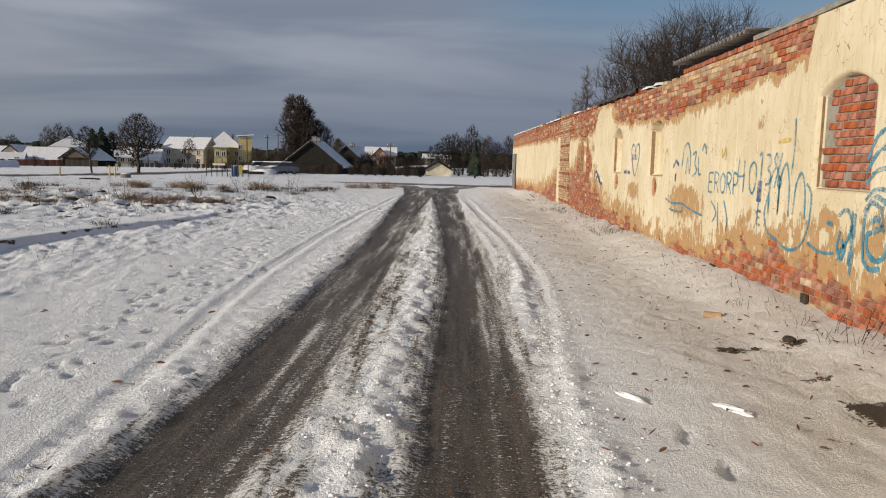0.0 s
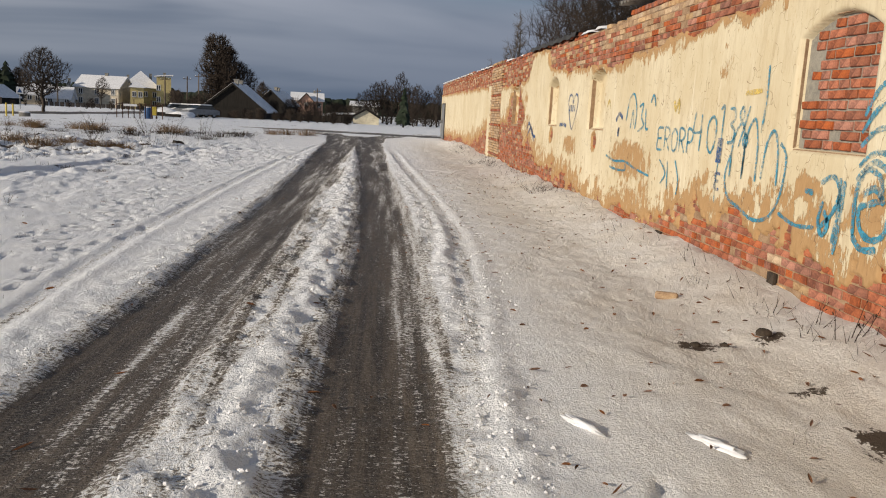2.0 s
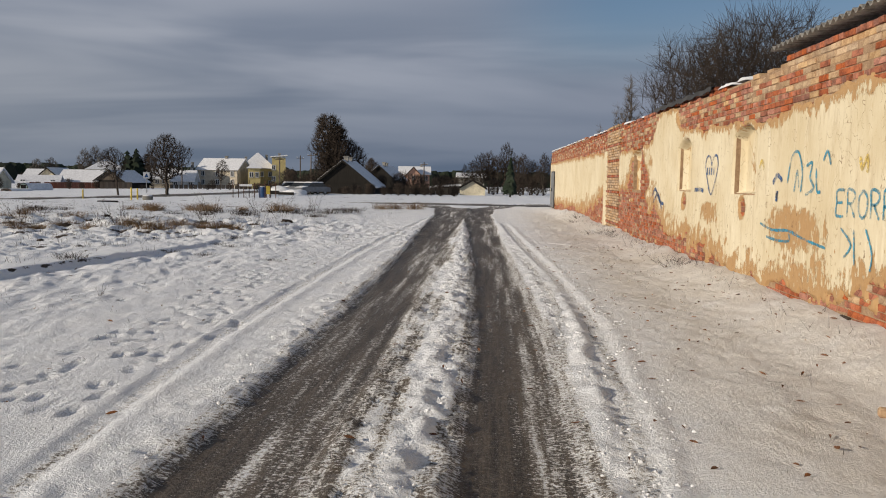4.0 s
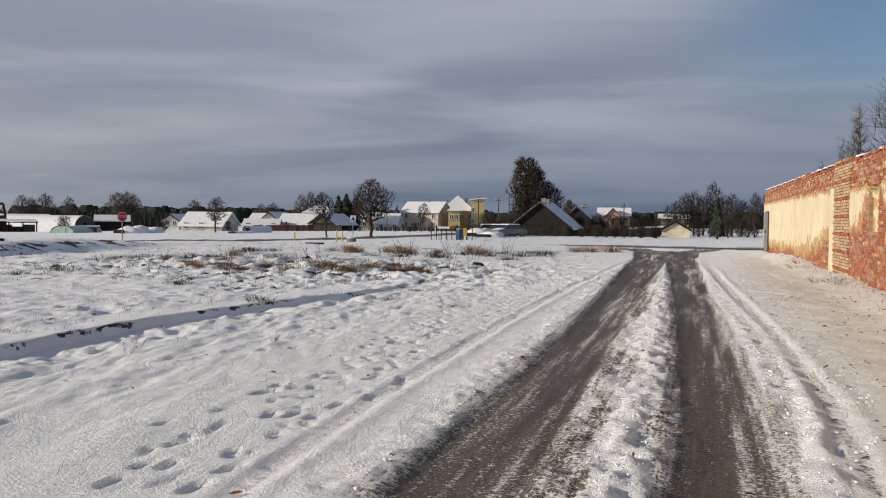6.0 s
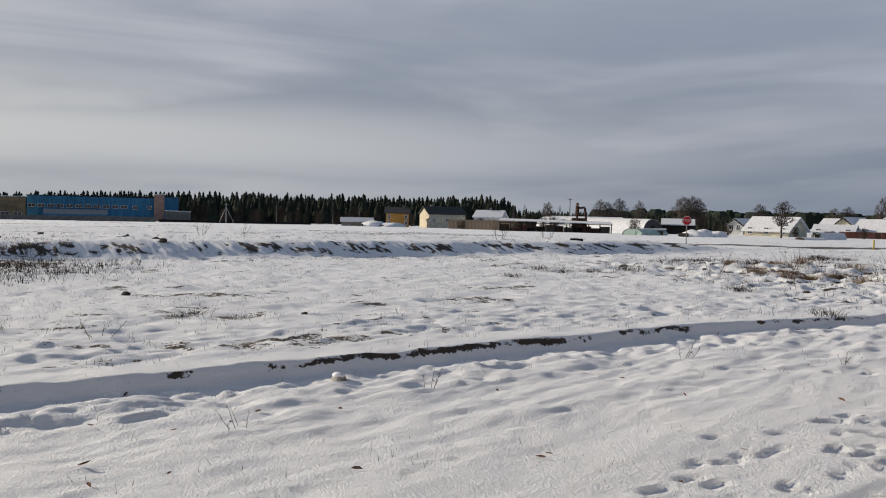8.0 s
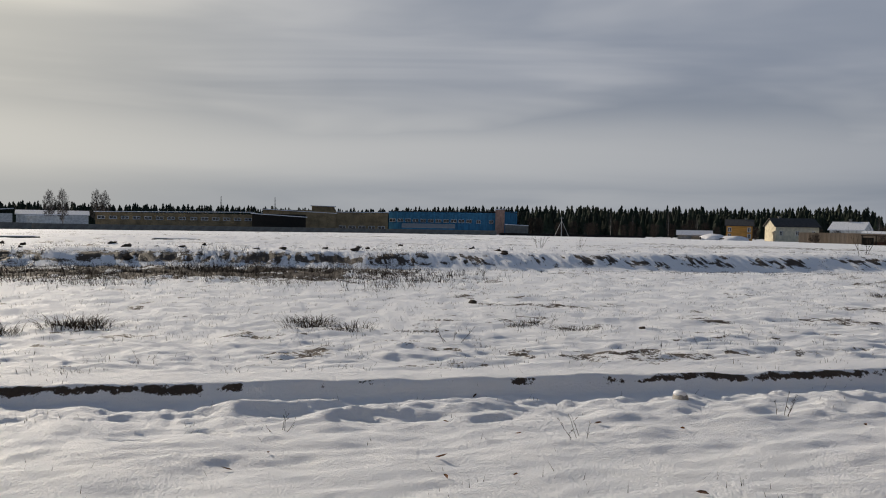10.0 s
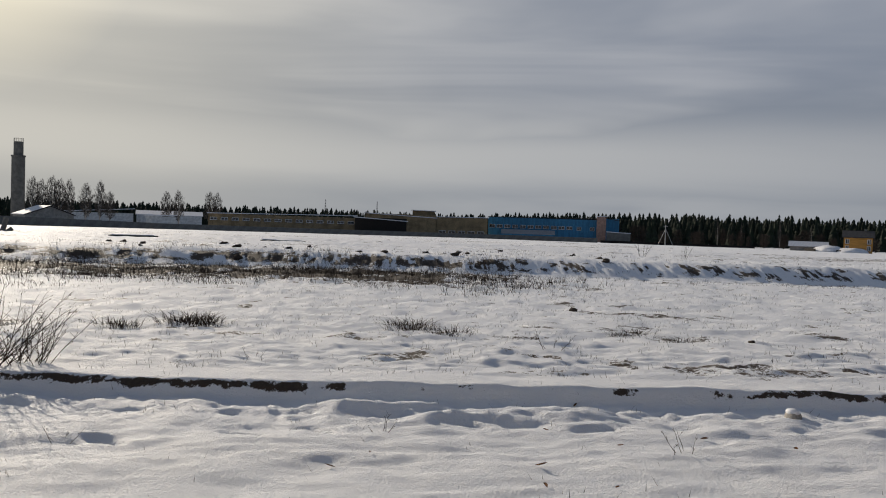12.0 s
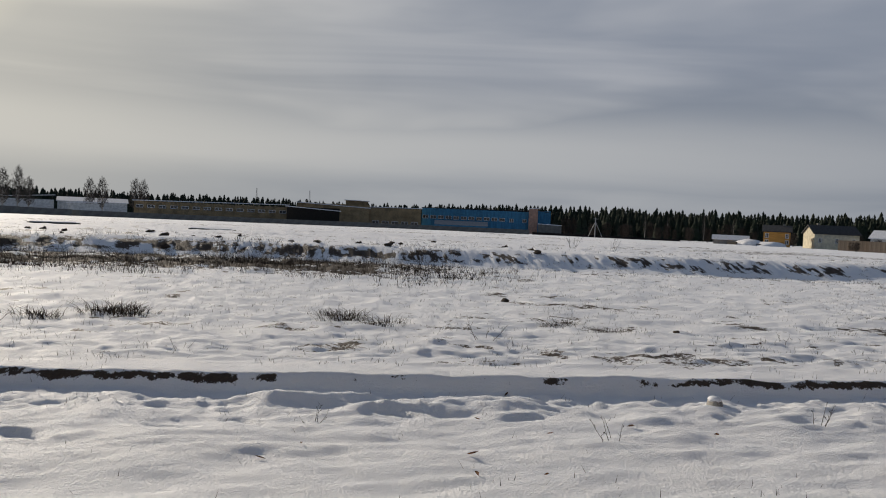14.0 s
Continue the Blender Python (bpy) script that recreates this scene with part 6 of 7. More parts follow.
def field_litter():
    r = random.Random(23)
    for i in range(34):
        x, y = r.uniform(-33, -26.5), r.uniform(-9, 12)
        if i > 20:
            x, y = r.gauss(-13, 3.5), r.gauss(26, 3.0)
        s = r.uniform(0.05, 0.13)
        ob = thing("clod", (x, y, gz(x, y) + s * 0.1), "dark frozen clod of earth in the snow", "clod", yaw=r.uniform(0, 360), group="frozen clods")
        part("earth", lump_bm(200 + i, s * 1.4, s, s * 0.75, 2, 1.1), "soil", ob)
    for az, d, ln in ((108.5, 44, 2.4), (98.2, 40, 1.6), (99.5, 41, 1.0), (47.0, 38, 0.6), (26.8, 48, 1.1)):
        x, y = spot(az, d)
        ob = thing("plank", (x, y, gz(x, y) + 0.03), "dark weathered plank lying in the snow", "plank", yaw=az + r.uniform(-12, 12), group="planks in the snow")
        part("board", box(-ln / 2, ln / 2, -0.12, 0.12, -0.05, 0.05, bevel=0.012), "dark_wood", ob)
        part("snow_cap", box(-ln / 2 + 0.1, ln / 2 - 0.2, -0.10, 0.10, 0.053, 0.09, bevel=0.015), "snow", ob)


field_litter()


def vent(y, z, w, h):
    ob = thing("vent_hole", (WX - 0.03, y, z), "dark broken vent at the foot of the wall", "vent", group="vents in the wall foot")
    # no opening is cut: a dark block stands in for the shaded hole
    part("recess", box(0.0, 0.03, -w / 2, w / 2, -h / 2, h / 2), "soil", ob)


vent(8.14, 0.24, 0.12, 0.11)
vent(11.1, 0.16, 0.20, 0.12)


def steel_door():
    ob = thing("door", (WX - 0.04, 50.2, 0), "grey steel double door at the wall's end", "door", yaw=90)
    part("frame", box(-1.15, 1.15, 0.0, 0.03, 0, 2.12), "dark_steel", ob)
    for s in (-1, 1):
        leaf = part("leaf", box(min(0.01 * s, 1.08 * s), max(0.01 * s, 1.08 * s), 0.033, 0.06, 0.05, 2.05), "steel", ob)
        part("handle", box(s * 0.12 - 0.02, s * 0.12 + 0.02, 0.063, 0.10, 0.95, 1.15), "dark_steel", leaf)


steel_door()

# ---- spray paint on the wall ----
PAINT_X = WX - 0.030


def ribbon(name, lines, mat, parent, width=0.026):
    """Brush strokes on the wall: lines of (y, z) points, rounded and given a width."""
    V, F = [], []
    r = random.Random(len(lines) * 7 + int(lines[0][0][0] * 100))
    for pts in lines:
        p = [Vector(q) for q in pts]
        fine = []
        for i in range(len(p) - 1):
            a, b, c, e = p[max(i - 1, 0)], p[i], p[i + 1], p[min(i + 2, len(p) - 1)]
            for k in range(7):
                t = k / 7
                fine.append(0.5 * ((2 * b) + (c - a) * t + (2 * a - 5 * b + 4 * c - e) * t * t + (3 * b - a - 3 * c + e) * t ** 3))
        fine.append(p[-1])
        base = len(V)
        for i, q in enumerate(fine):
            d = fine[min(i + 1, len(fine) - 1)] - fine[max(i - 1, 0)]
            n = Vector((-d.y, d.x)).normalized() if d.length > 1e-6 else Vector((1, 0))
            w = width * 0.62 * r.uniform(0.75, 1.2) * (0.6 if i in (0, len(fine) - 1) else 1)
            for s in (-1, 1):
                V.append((PAINT_X, q.x + n.x * w * s, q.y + n.y * w * s))
        for i in range(len(fine) - 1):
            F.append((base + 2 * i, base + 2 * i + 1, base + 2 * i + 3, base + 2 * i + 2))
    return pydata(name, V, F, mat, parent)


GLYPH = {
    "E": [[(0.8, 1), (0.1, 0.95), (0.1, 0.5), (0.08, 0.03), (0.8, 0)], [(0.1, 0.5), (0.65, 0.52)]],
    "R": [[(0.1, 0), (0.12, 0.5), (0.1, 1), (0.6, 0.97), (0.75, 0.75), (0.5, 0.52), (0.12, 0.5)], [(0.35, 0.5), (0.8, 0)]],
    "O": [[(0.45, 1), (0.12, 0.75), (0.12, 0.25), (0.45, 0), (0.78, 0.25), (0.78, 0.75), (0.45, 1)]],
    "P": [[(0.12, 0), (0.12, 0.5), (0.12, 1), (0.6, 0.95), (0.72, 0.7), (0.5, 0.48), (0.12, 0.46)]],
    "4": [[(0.12, 1), (0.05, 0.45), (0.7, 0.45)], [(0.62, 0.95), (0.62, 0.4), (0.6, -0.1)]],
    "0": [[(0.45, 0.9), (0.15, 0.65), (0.2, 0.1), (0.5, -0.1), (0.75, 0.3), (0.7, 0.75), (0.45, 0.9)]],
    "1": [[(0.2, 0.9), (0.5, 1.0), (0.5, 0.4), (0.45, -0.3)]],
    "3": [[(0.1, 0.95), (0.6, 0.9), (0.65, 0.65), (0.3, 0.5), (0.7, 0.35), (0.6, 0.05), (0.1, 0.0)]],
    "%": [[(0.3, 1), (0.1, 0.8), (0.3, 0.6), (0.5, 0.8), (0.3, 1)], [(0.95, 1.0), (0.2, -0.1)], [(0.8, 0.3), (0.6, 0.1), (0.8, -0.1), (1.0, 0.1), (0.8, 0.3)]],
}


def word(text, y, z, w, h, mat="blue_spray", label="", width=0.026):
    ob = thing("graffiti", (0, 0, 0), label, "graffiti", group="spray paint on the old wall")
    for i, ch in enumerate(text):
        ribbon("letter", [[(y - (i + u) * w, z + v * h) for u, v in line] for line in GLYPH[ch]], mat, ob, width)


def drawing(label, mat, lines, width=0.026):
    ob = thing("graffiti", (0, 0, 0), label, "graffiti", group="spray paint on the old wall")
    for line in lines:
        ribbon("stroke", [line], mat, ob, width)


def graffiti():
    word("ERORP", 11.45, 1.22, 0.25, 0.27, label="pale blue sprayed capitals on cream plaster")
    word("40", 10.28, 1.30, 0.36, 0.38, label="tall blue sprayed figures with long stems")
    word("13%", 9.62, 1.38, 0.24, 0.36, label="blue sprayed figures and percent sign")
    word("E", 9.56, 0.90, 0.16, 0.16, mat="navy_spray", label="small dark blue letter under the rectangle")
    ob = thing("graffiti", (0, 0, 0), "solid dark blue sprayed rectangle with drip", "graffiti", group="spray paint on the old wall")
    pydata("block", [(PAINT_X - 0.003, 9.58, 1.17), (PAINT_X - 0.003, 9.46, 1.17), (PAINT_X - 0.003, 9.45, 1.42), (PAINT_X - 0.003, 9.57, 1.42)], [(0, 1, 2, 3)], "navy_spray", ob)
    ribbon("drip", [[(9.52, 1.17), (9.53, 1.0), (9.52, 0.75)]], "blue_spray", ob, 0.016)
    drawing("row of pale blue arches joined by a long loop", "blue_spray", [
        [(9.22, 1.05), (9.20, 1.42), (9.05, 1.58), (8.95, 1.40), (8.95, 1.05)], [(8.95, 1.05), (8.92, 1.45), (8.78, 1.62), (8.68, 1.40), (8.66, 1.05)],
        [(8.55, 1.08), (8.50, 1.40), (8.38, 1.52), (8.28, 1.35), (8.25, 1.05)], [(9.22, 1.30), (9.32, 1.05), (9.20, 0.85), (8.95, 0.78), (8.60, 0.70), (8.30, 0.78), (8.15, 1.0), (8.12, 1.3), (8.25, 1.42)],
        [(8.15, 0.82), (7.85, 0.76), (7.55, 0.78)], [(8.62, 2.1), (8.60, 1.8), (8.64, 1.5)]], 0.028)
    drawing("blue sprayed hook and tail beneath the bricked window", "blue_spray", [
        [(7.52, 1.14), (7.35, 1.20), (7.25, 1.08), (7.32, 0.92), (7.46, 0.80)], [(7.46, 1.0), (7.50, 0.84), (7.42, 0.74), (7.36, 0.84), (7.44, 0.93)],
        [(7.26, 1.2), (7.24, 0.95), (7.27, 0.70)], [(7.20, 1.18), (7.21, 0.85), (7.24, 0.62)], [(7.75, 1.06), (7.62, 1.05)]], 0.036)
    drawing("blue sprayed fan of arcs beside the bricked window", "blue_spray", [
        [(7.06, 1.66), (6.92, 1.86), (6.70, 1.93), (6.48, 1.86)], [(7.07, 1.54), (6.90, 1.72), (6.70, 1.76), (6.52, 1.68)],
        [(7.06, 1.44), (6.90, 1.56), (6.70, 1.58), (6.54, 1.50)], [(7.05, 1.30), (6.90, 1.40), (6.72, 1.40), (6.60, 1.32)]], 0.034)
    drawing("blue sprayed serpent of looping strokes", "blue_spray", [
        [(7.02, 0.80), (7.04, 1.10), (6.95, 1.28), (6.78, 1.24), (6.74, 1.10), (6.86, 1.05), (6.98, 1.00), (6.94, 0.86), (6.80, 0.80), (6.66, 0.86), (6.62, 1.05), (6.58, 1.24), (6.42, 1.26)],
        [(6.95, 1.10), (6.82, 1.16), (6.70, 1.06)], [(7.06, 1.20), (6.88, 1.34), (6.68, 1.30), (6.48, 1.36)], [(7.03, 0.80), (6.90, 0.72), (6.72, 0.74)]], 0.040)
    drawing("blue sprayed curls beside the niche", "blue_spray", [
        [(12.85, 1.55), (12.75, 1.85), (12.55, 1.92), (12.40, 1.70), (12.42, 1.45)], [(12.62, 1.45), (12.55, 1.70), (12.48, 1.50)],
        [(12.28, 1.75), (12.12, 1.78), (12.16, 1.62), (12.05, 1.50), (12.28, 1.42)], [(12.0, 1.72), (11.96, 1.48), (11.85, 1.46)], [(11.82, 1.80), (11.72, 1.90), (11.62, 1.75)]], 0.030)
    drawing("dark blue sprayed blot and loop", "navy_spray", [[(13.35, 1.55), (13.2, 1.65), (13.02, 1.58)], [(13.22, 1.36), (13.18, 1.44), (13.2, 1.32)]], 0.05)
    drawing("long blue sprayed underline on tan render", "blue_spray", [[(13.75, 1.02), (13.3, 0.96), (12.75, 0.98), (12.3, 0.92), (11.65, 0.86)], [(13.5, 0.86), (13.1, 0.84), (12.72, 0.86), (12.72, 0.95)]], 0.028)
    drawing("blue sprayed drips under the capitals", "blue_spray", [[(11.3, 1.1), (11.05, 0.95), (11.2, 0.8)], [(11.0, 1.1), (10.95, 0.75)], [(10.75, 1.12), (10.6, 0.9), (10.62, 0.72)]], 0.024)
    drawing("navy sprayed heart with a short scrawl", "navy_spray", [
        [(16.24, 1.82), (16.34, 1.96), (16.52, 1.98), (16.62, 1.84), (16.50, 1.62), (16.24, 1.36), (15.98, 1.62), (15.88, 1.84), (15.97, 1.98), (16.14, 1.96), (16.24, 1.82)]], 0.030)
    ob = thing("graffiti", (0, 0, 0), "short navy bars inside the sprayed heart", "graffiti", group="spray paint on the old wall")
    for i in range(4):
        yy = 16.50 - 0.13 * i
        ribbon("bar", [[(yy, 1.80), (yy, 1.74), (yy, 1.68)]], "navy_spray", ob, 0.05)
    drawing("blue sprayed dashes between the niches", "navy_spray", [[(17.3, 1.42), (16.95, 1.43), (16.7, 1.41)], [(21.0, 1.25), (20.7, 1.40), (20.3, 1.2)], [(20.6, 1.35), (20.2, 1.15), (19.8, 1.1)], [(20.9, 1.1), (20.4, 1.3), (20.0, 1.0)]], 0.06)
    drawing("faint yellow sprayed marks on plaster", "yellow_spray", [[(10.95, 1.82), (10.9, 1.70), (10.8, 1.82), (10.78, 1.66)], [(9.05, 1.86), (8.7, 1.88)], [(13.9, 1.75), (13.8, 1.85), (13.7, 1.72)]], 0.04)


graffiti()

# ---- dry plants ----


def tuft_mesh(name, seed, n, tall, wide, mat, thick=0.006, droop=0.5):
    r = random.Random(seed)
    V, F = [], []
    for i in range(n):
        a, q = r.uniform(0, 6.283), wide * r.random() ** 0.7
        x, y = q * math.cos(a), q * math.sin(a)
        h = tall * r.uniform(0.45, 1.0)
        lean, la = r.uniform(0.1, droop) * h, a + r.uniform(-0.8, 0.8)
        w = thick * r.uniform(0.6, 1.3)
        px, py = -math.sin(la) * w, math.cos(la) * w
        base = len(V)
        for f in (0, 0.5, 0.85):
            cx, cy, cz = x + math.cos(la) * lean * f * f * 1.2, y + math.sin(la) * lean * f * f * 1.2, h * f * (1 - 0.2 * f)
            k = 1 - 0.5 * f
            V += [(cx - px * k, cy - py * k, cz), (cx + px * k, cy + py * k, cz)]
        V.append((x + math.cos(la) * lean * 1.3, y + math.sin(la) * lean * 1.3, h * 0.78))
        F += [(base, base + 1, base + 3, base + 2), (base + 2, base + 3, base + 5, base + 4), (base + 4, base + 5, base + 6)]
    me = bpy.data.meshes.new(name)
    me.from_pydata(V, [], F)
    me.materials.append(M[mat])
    return me


def stalk_mesh(name, seed, stems, tall, wide, rad, side, mat="dead_stem"):
    """Dead weeds: bent stems with side shoots and small seed heads."""
    r = random.Random(seed)
    bm = bmesh.new()
    for s in range(stems):
        a = r.uniform(0, 6.283)
        p = Vector((wide * 0.4 * r.random() * math.cos(a), wide * 0.4 * r.random() * math.sin(a), -0.03))
        h = tall * r.uniform(0.5, 1.0)
        lean = Vector((math.cos(a), math.sin(a), 0)) * wide * r.uniform(0.2, 1.0) / tall
        d = (Vector((0, 0, 1)) + lean).normalized()
        k = 5
        for i in range(k):
            d = (d + Vector((r.gauss(0, 0.12), r.gauss(0, 0.12), r.gauss(0, 0.05)))).normalized()
            q = p + d * h / k
            ra = rad * (1 - 0.15 * i)
            tube(bm, p, q, ra, ra * 0.85, 3)
            if i >= 1:
                for j in range(side):
                    e = (d + Vector((r.gauss(0, 0.7), r.gauss(0, 0.7), r.uniform(-0.1, 0.5)))).normalized()
                    m = p.lerp(q, r.random())
                    t = m + e * h * r.uniform(0.08, 0.24)
                    tube(bm, m, t, ra * 0.6, ra * 0.35, 3)
                    if r.random() < 0.4:
                        tube(bm, t, t + e * 0.015, ra * 1.8, ra * 1.2, 4)
            p = q
    me = bpy.data.meshes.new(name)
    bm.to_mesh(me)
    bm.free()
    me.materials.append(M[mat])
    return me


TUFTS = [tuft_mesh("clump", 60 + i, 210, 0.36, 0.36, "straw", 0.005, 1.5) for i in range(3)]
DARK_TUFTS = [tuft_mesh("clump", 70 + i, 120, 0.17, 0.36, "dead_stem", 0.005, 1.9) for i in range(3)]
WEEDS = [stalk_mesh("stalk", 80 + i, 5, 0.75, 0.35, 0.006, 2) for i in range(3)]
SPRIGS = [stalk_mesh("stalk", 90 + i, 4, 0.26, 0.22, 0.0035, 1) for i in range(4)]
BUSH_STEMS = [stalk_mesh("stalk", 97 + i, 24, 1.05, 1.1, 0.0065, 2) for i in range(2)]


def plant(name, part_name, me, x, y, s, label, category, group, yaw=0.0, tall=1.0):
    ob = new(name)
    ob.matrix_world = pose(x, y, gz(x, y) - 0.01, 0, 0, yaw) @ Matrix.Diagonal((s, s, s * tall, 1))
    tagged(ob, label, category, group)
    c = new(part_name, me)
    c.parent = ob
    tagged(c, kind="stuff")


def plants():
    r = random.Random(31)
    for x, y, n, rx, ry, k, s in ((-15.6, 27.8, 8, 1.3, 0.7, TUFTS, 0.95), (-12.2, 23.6, 6, 0.9, 0.5, TUFTS, 0.85), (-10.0, 24.2, 9, 1.2, 0.6, TUFTS, 0.95), (-8.3, 25.2, 5, 0.8, 0.5, TUFTS, 0.85),
                                  (-4.6, 43.0, 3, 0.5, 0.4, TUFTS, 1.5), (-8.8, 36.0, 7, 1.4, 1.0, DARK_TUFTS, 1.7), (-11.6, 35.0, 5, 1.2, 1.0, DARK_TUFTS, 1.7), (-18.5, 27.0, 5, 1.6, 1.0, DARK_TUFTS, 1.4),
                                  (-11.5, 37.5, 5, 1.6, 1.0, TUFTS, 1.3), (-6.6, 38.5, 4, 1.0, 0.8, DARK_TUFTS, 1.6), (-16.2, 38.0, 5, 2.0, 1.0, TUFTS, 1.3), (-20.5, 35.0, 4, 2.0, 1.0, DARK_TUFTS, 1.5),
                                  (-10.9, 0.0, 4, 0.5, 0.4, DARK_TUFTS, 0.9), (-11.2, 1.3, 5, 0.5, 0.4, DARK_TUFTS, 1.0), (-11.4, 4.1, 5, 0.45, 0.3, DARK_TUFTS, 0.8), (-11.0, 7.5, 4, 0.4, 0.25, DARK_TUFTS, 0.6),
                                  (-13.5, 19.0, 6, 2.5, 1.2, DARK_TUFTS, 1.0), (-6.0, 17.4, 5, 1.0, 0.6, DARK_TUFTS, 0.7), (-5.2, 20.5, 4, 0.8, 0.6, DARK_TUFTS, 0.7)):
        for i in range(n):
            plant("grass_tuft", "clump", r.choice(k), x + r.gauss(0, rx), y + r.gauss(0, ry), s * r.uniform(0.65, 1.15),
                  "straw-coloured tuft of dry grass in snow" if k is TUFTS else "dark withered grass tuft poking through snow", "grass tuft", "dry grass tufts", r.uniform(0, 360))
    for x, y, s in ((-10.0, 23.8, 1.3), (-10.8, 24.6, 1.0), (-12.0, 22.5, 1.2), (-13.6, 21.6, 1.1), (-9.2, 22.8, 0.9), (-8.5, 26.0, 1.2), (-7.0, 27.0, 1.0), (-14.5, 26.5, 1.2), (-8.2, 33.5, 1.5), (-9.4, 34.5, 1.6), (-10.8, 33.0, 1.5), (-7.4, 35.5, 1.5), (-28.5, 26.0, 1.8), (-30.0, 30.0, 1.5), (-33.0, 14.0, 1.2), (-31.0, 15.0, 1.0)):
        plant("dead_weed", "stalk", r.choice(WEEDS), x, y, s, "tall brown dead weed stalks above snow", "weed", "dead weeds", r.uniform(0, 360))
    for x, y, s in ((-5.50, 6.09, 0.9), (-5.90, 7.91, 0.9), (-9.37, 5.87, 1.3), (-11.5, 4.1, 1.0), (-5.9, 4.0, 0.8), (-5.5, 1.9, 0.7), (-11.0, 7.5, 1.0), (-8.4, 2.6, 0.7), (-4.9, 12.5, 0.8), (-5.9, 11.2, 1.0), (-9.8, 9.9, 0.8), (3.2, 7.4, 0.9), (3.3, 6.9, 1.2), (3.35, 6.55, 1.4), (3.1, 8.6, 0.8), (3.3, 9.3, 0.7)):
        plant("dry_sprig", "stalk", r.choice(SPRIGS), x, y, s, "thin brown sprig standing in the snow", "weed", "dry sprigs", r.uniform(0, 360))
    for x, y, s in ((-7.35, 0.35, 0.95), (-7.6, 0.75, 0.7), (-7.1, 0.0, 0.8)):
        plant("bare_bush", "stalk", r.choice(BUSH_STEMS), x, y, s, "bare thorny bush on the scarp's edge", "bush", "bushes on the scarp", r.uniform(0, 360), 0.9)
    for x, y in ((3.15, 17.5), (3.1, 16.6), (3.25, 24.0), (3.2, 25.2), (3.0, 31.8), (3.25, 33.0), (2.9, 26.0)):
        plant("brushwood", "stalk", r.choice(BUSH_STEMS), x, y, 0.6, "low heap of dead brushwood by the wall", "brushwood", "brushwood by the wall", r.uniform(0, 360), 0.35)
    # the uncountable small stubble
    V, F = [], []

    def blade(x, y, z, h, w):
        a = r.uniform(0, 6.283)
        l = r.uniform(0.2, 1.5) * h
        b = len(V)
        V.extend([(x - w * math.sin(a), y + w * math.cos(a), z - 0.02), (x + w * math.sin(a), y - w * math.cos(a), z - 0.02), (x + l * math.cos(a), y + l * math.sin(a), z + h)])
        F.append((b, b + 1, b + 2))

    def scatter(n, fx, fy, h, w, clump=1):
        xs, ys = [], []
        for i in range(n):
            cx, cy = fx(), fy()
            for j in range(clump):
                xs.append(cx + r.gauss(0, 0.10)), ys.append(cy + r.gauss(0, 0.07))
        zs = terrain(np.array(xs), np.array(ys))[0]
        for x, y, z in zip(xs, ys, zs):
            blade(x, y, float(z), h * r.uniform(0.4, 1.2), w)

    scatter(2300, lambda: r.uniform(-25, -7.4), lambda: r.uniform(-6, 24), 0.05, 0.004, 6)
    scatter(260, lambda: r.uniform(-7.3, -2.6), lambda: r.uniform(0, 22), 0.05, 0.003, 3)
    scatter(900, lambda: r.gauss(-13, 4.0), lambda: r.gauss(26, 3.5), 0.11, 0.006, 7)
    for k in range(170):
        cx, cy = r.gauss(-22.4, 2.3), r.uniform(-14, 9) - abs(r.gauss(0, 2.5))
        size, tall = r.uniform(0.3, 0.9), r.uniform(0.06, 0.20)
        scatter(46, lambda: r.gauss(cx, size), lambda: r.gauss(cy, size * 1.3), tall, 0.008, 3)
    scatter(500, lambda: r.gauss(-24.5, 0.8), lambda: r.uniform(5, 36), 0.06, 0.008, 6)
    scatter(450, lambda: r.uniform(-34, -26), lambda: r.uniform(-10, 36), 0.06, 0.010, 5)
    scatter(700, lambda: r.uniform(-28, -4), lambda: r.uniform(24, 50), 0.06, 0.008, 6)
    scatter(200, lambda: r.uniform(1.3, 3.5), lambda: r.uniform(4.5, 26), 0.05, 0.003, 2)
    scatter(120, lambda: r.gauss(3.35, 0.1), lambda: r.uniform(6.0, 40), 0.16, 0.004, 3)
    tagged(pydata("stubble", V, F, "dead_stem"), "sparse dead grass stubble through the snow", "grass", kind="stuff")


plants()


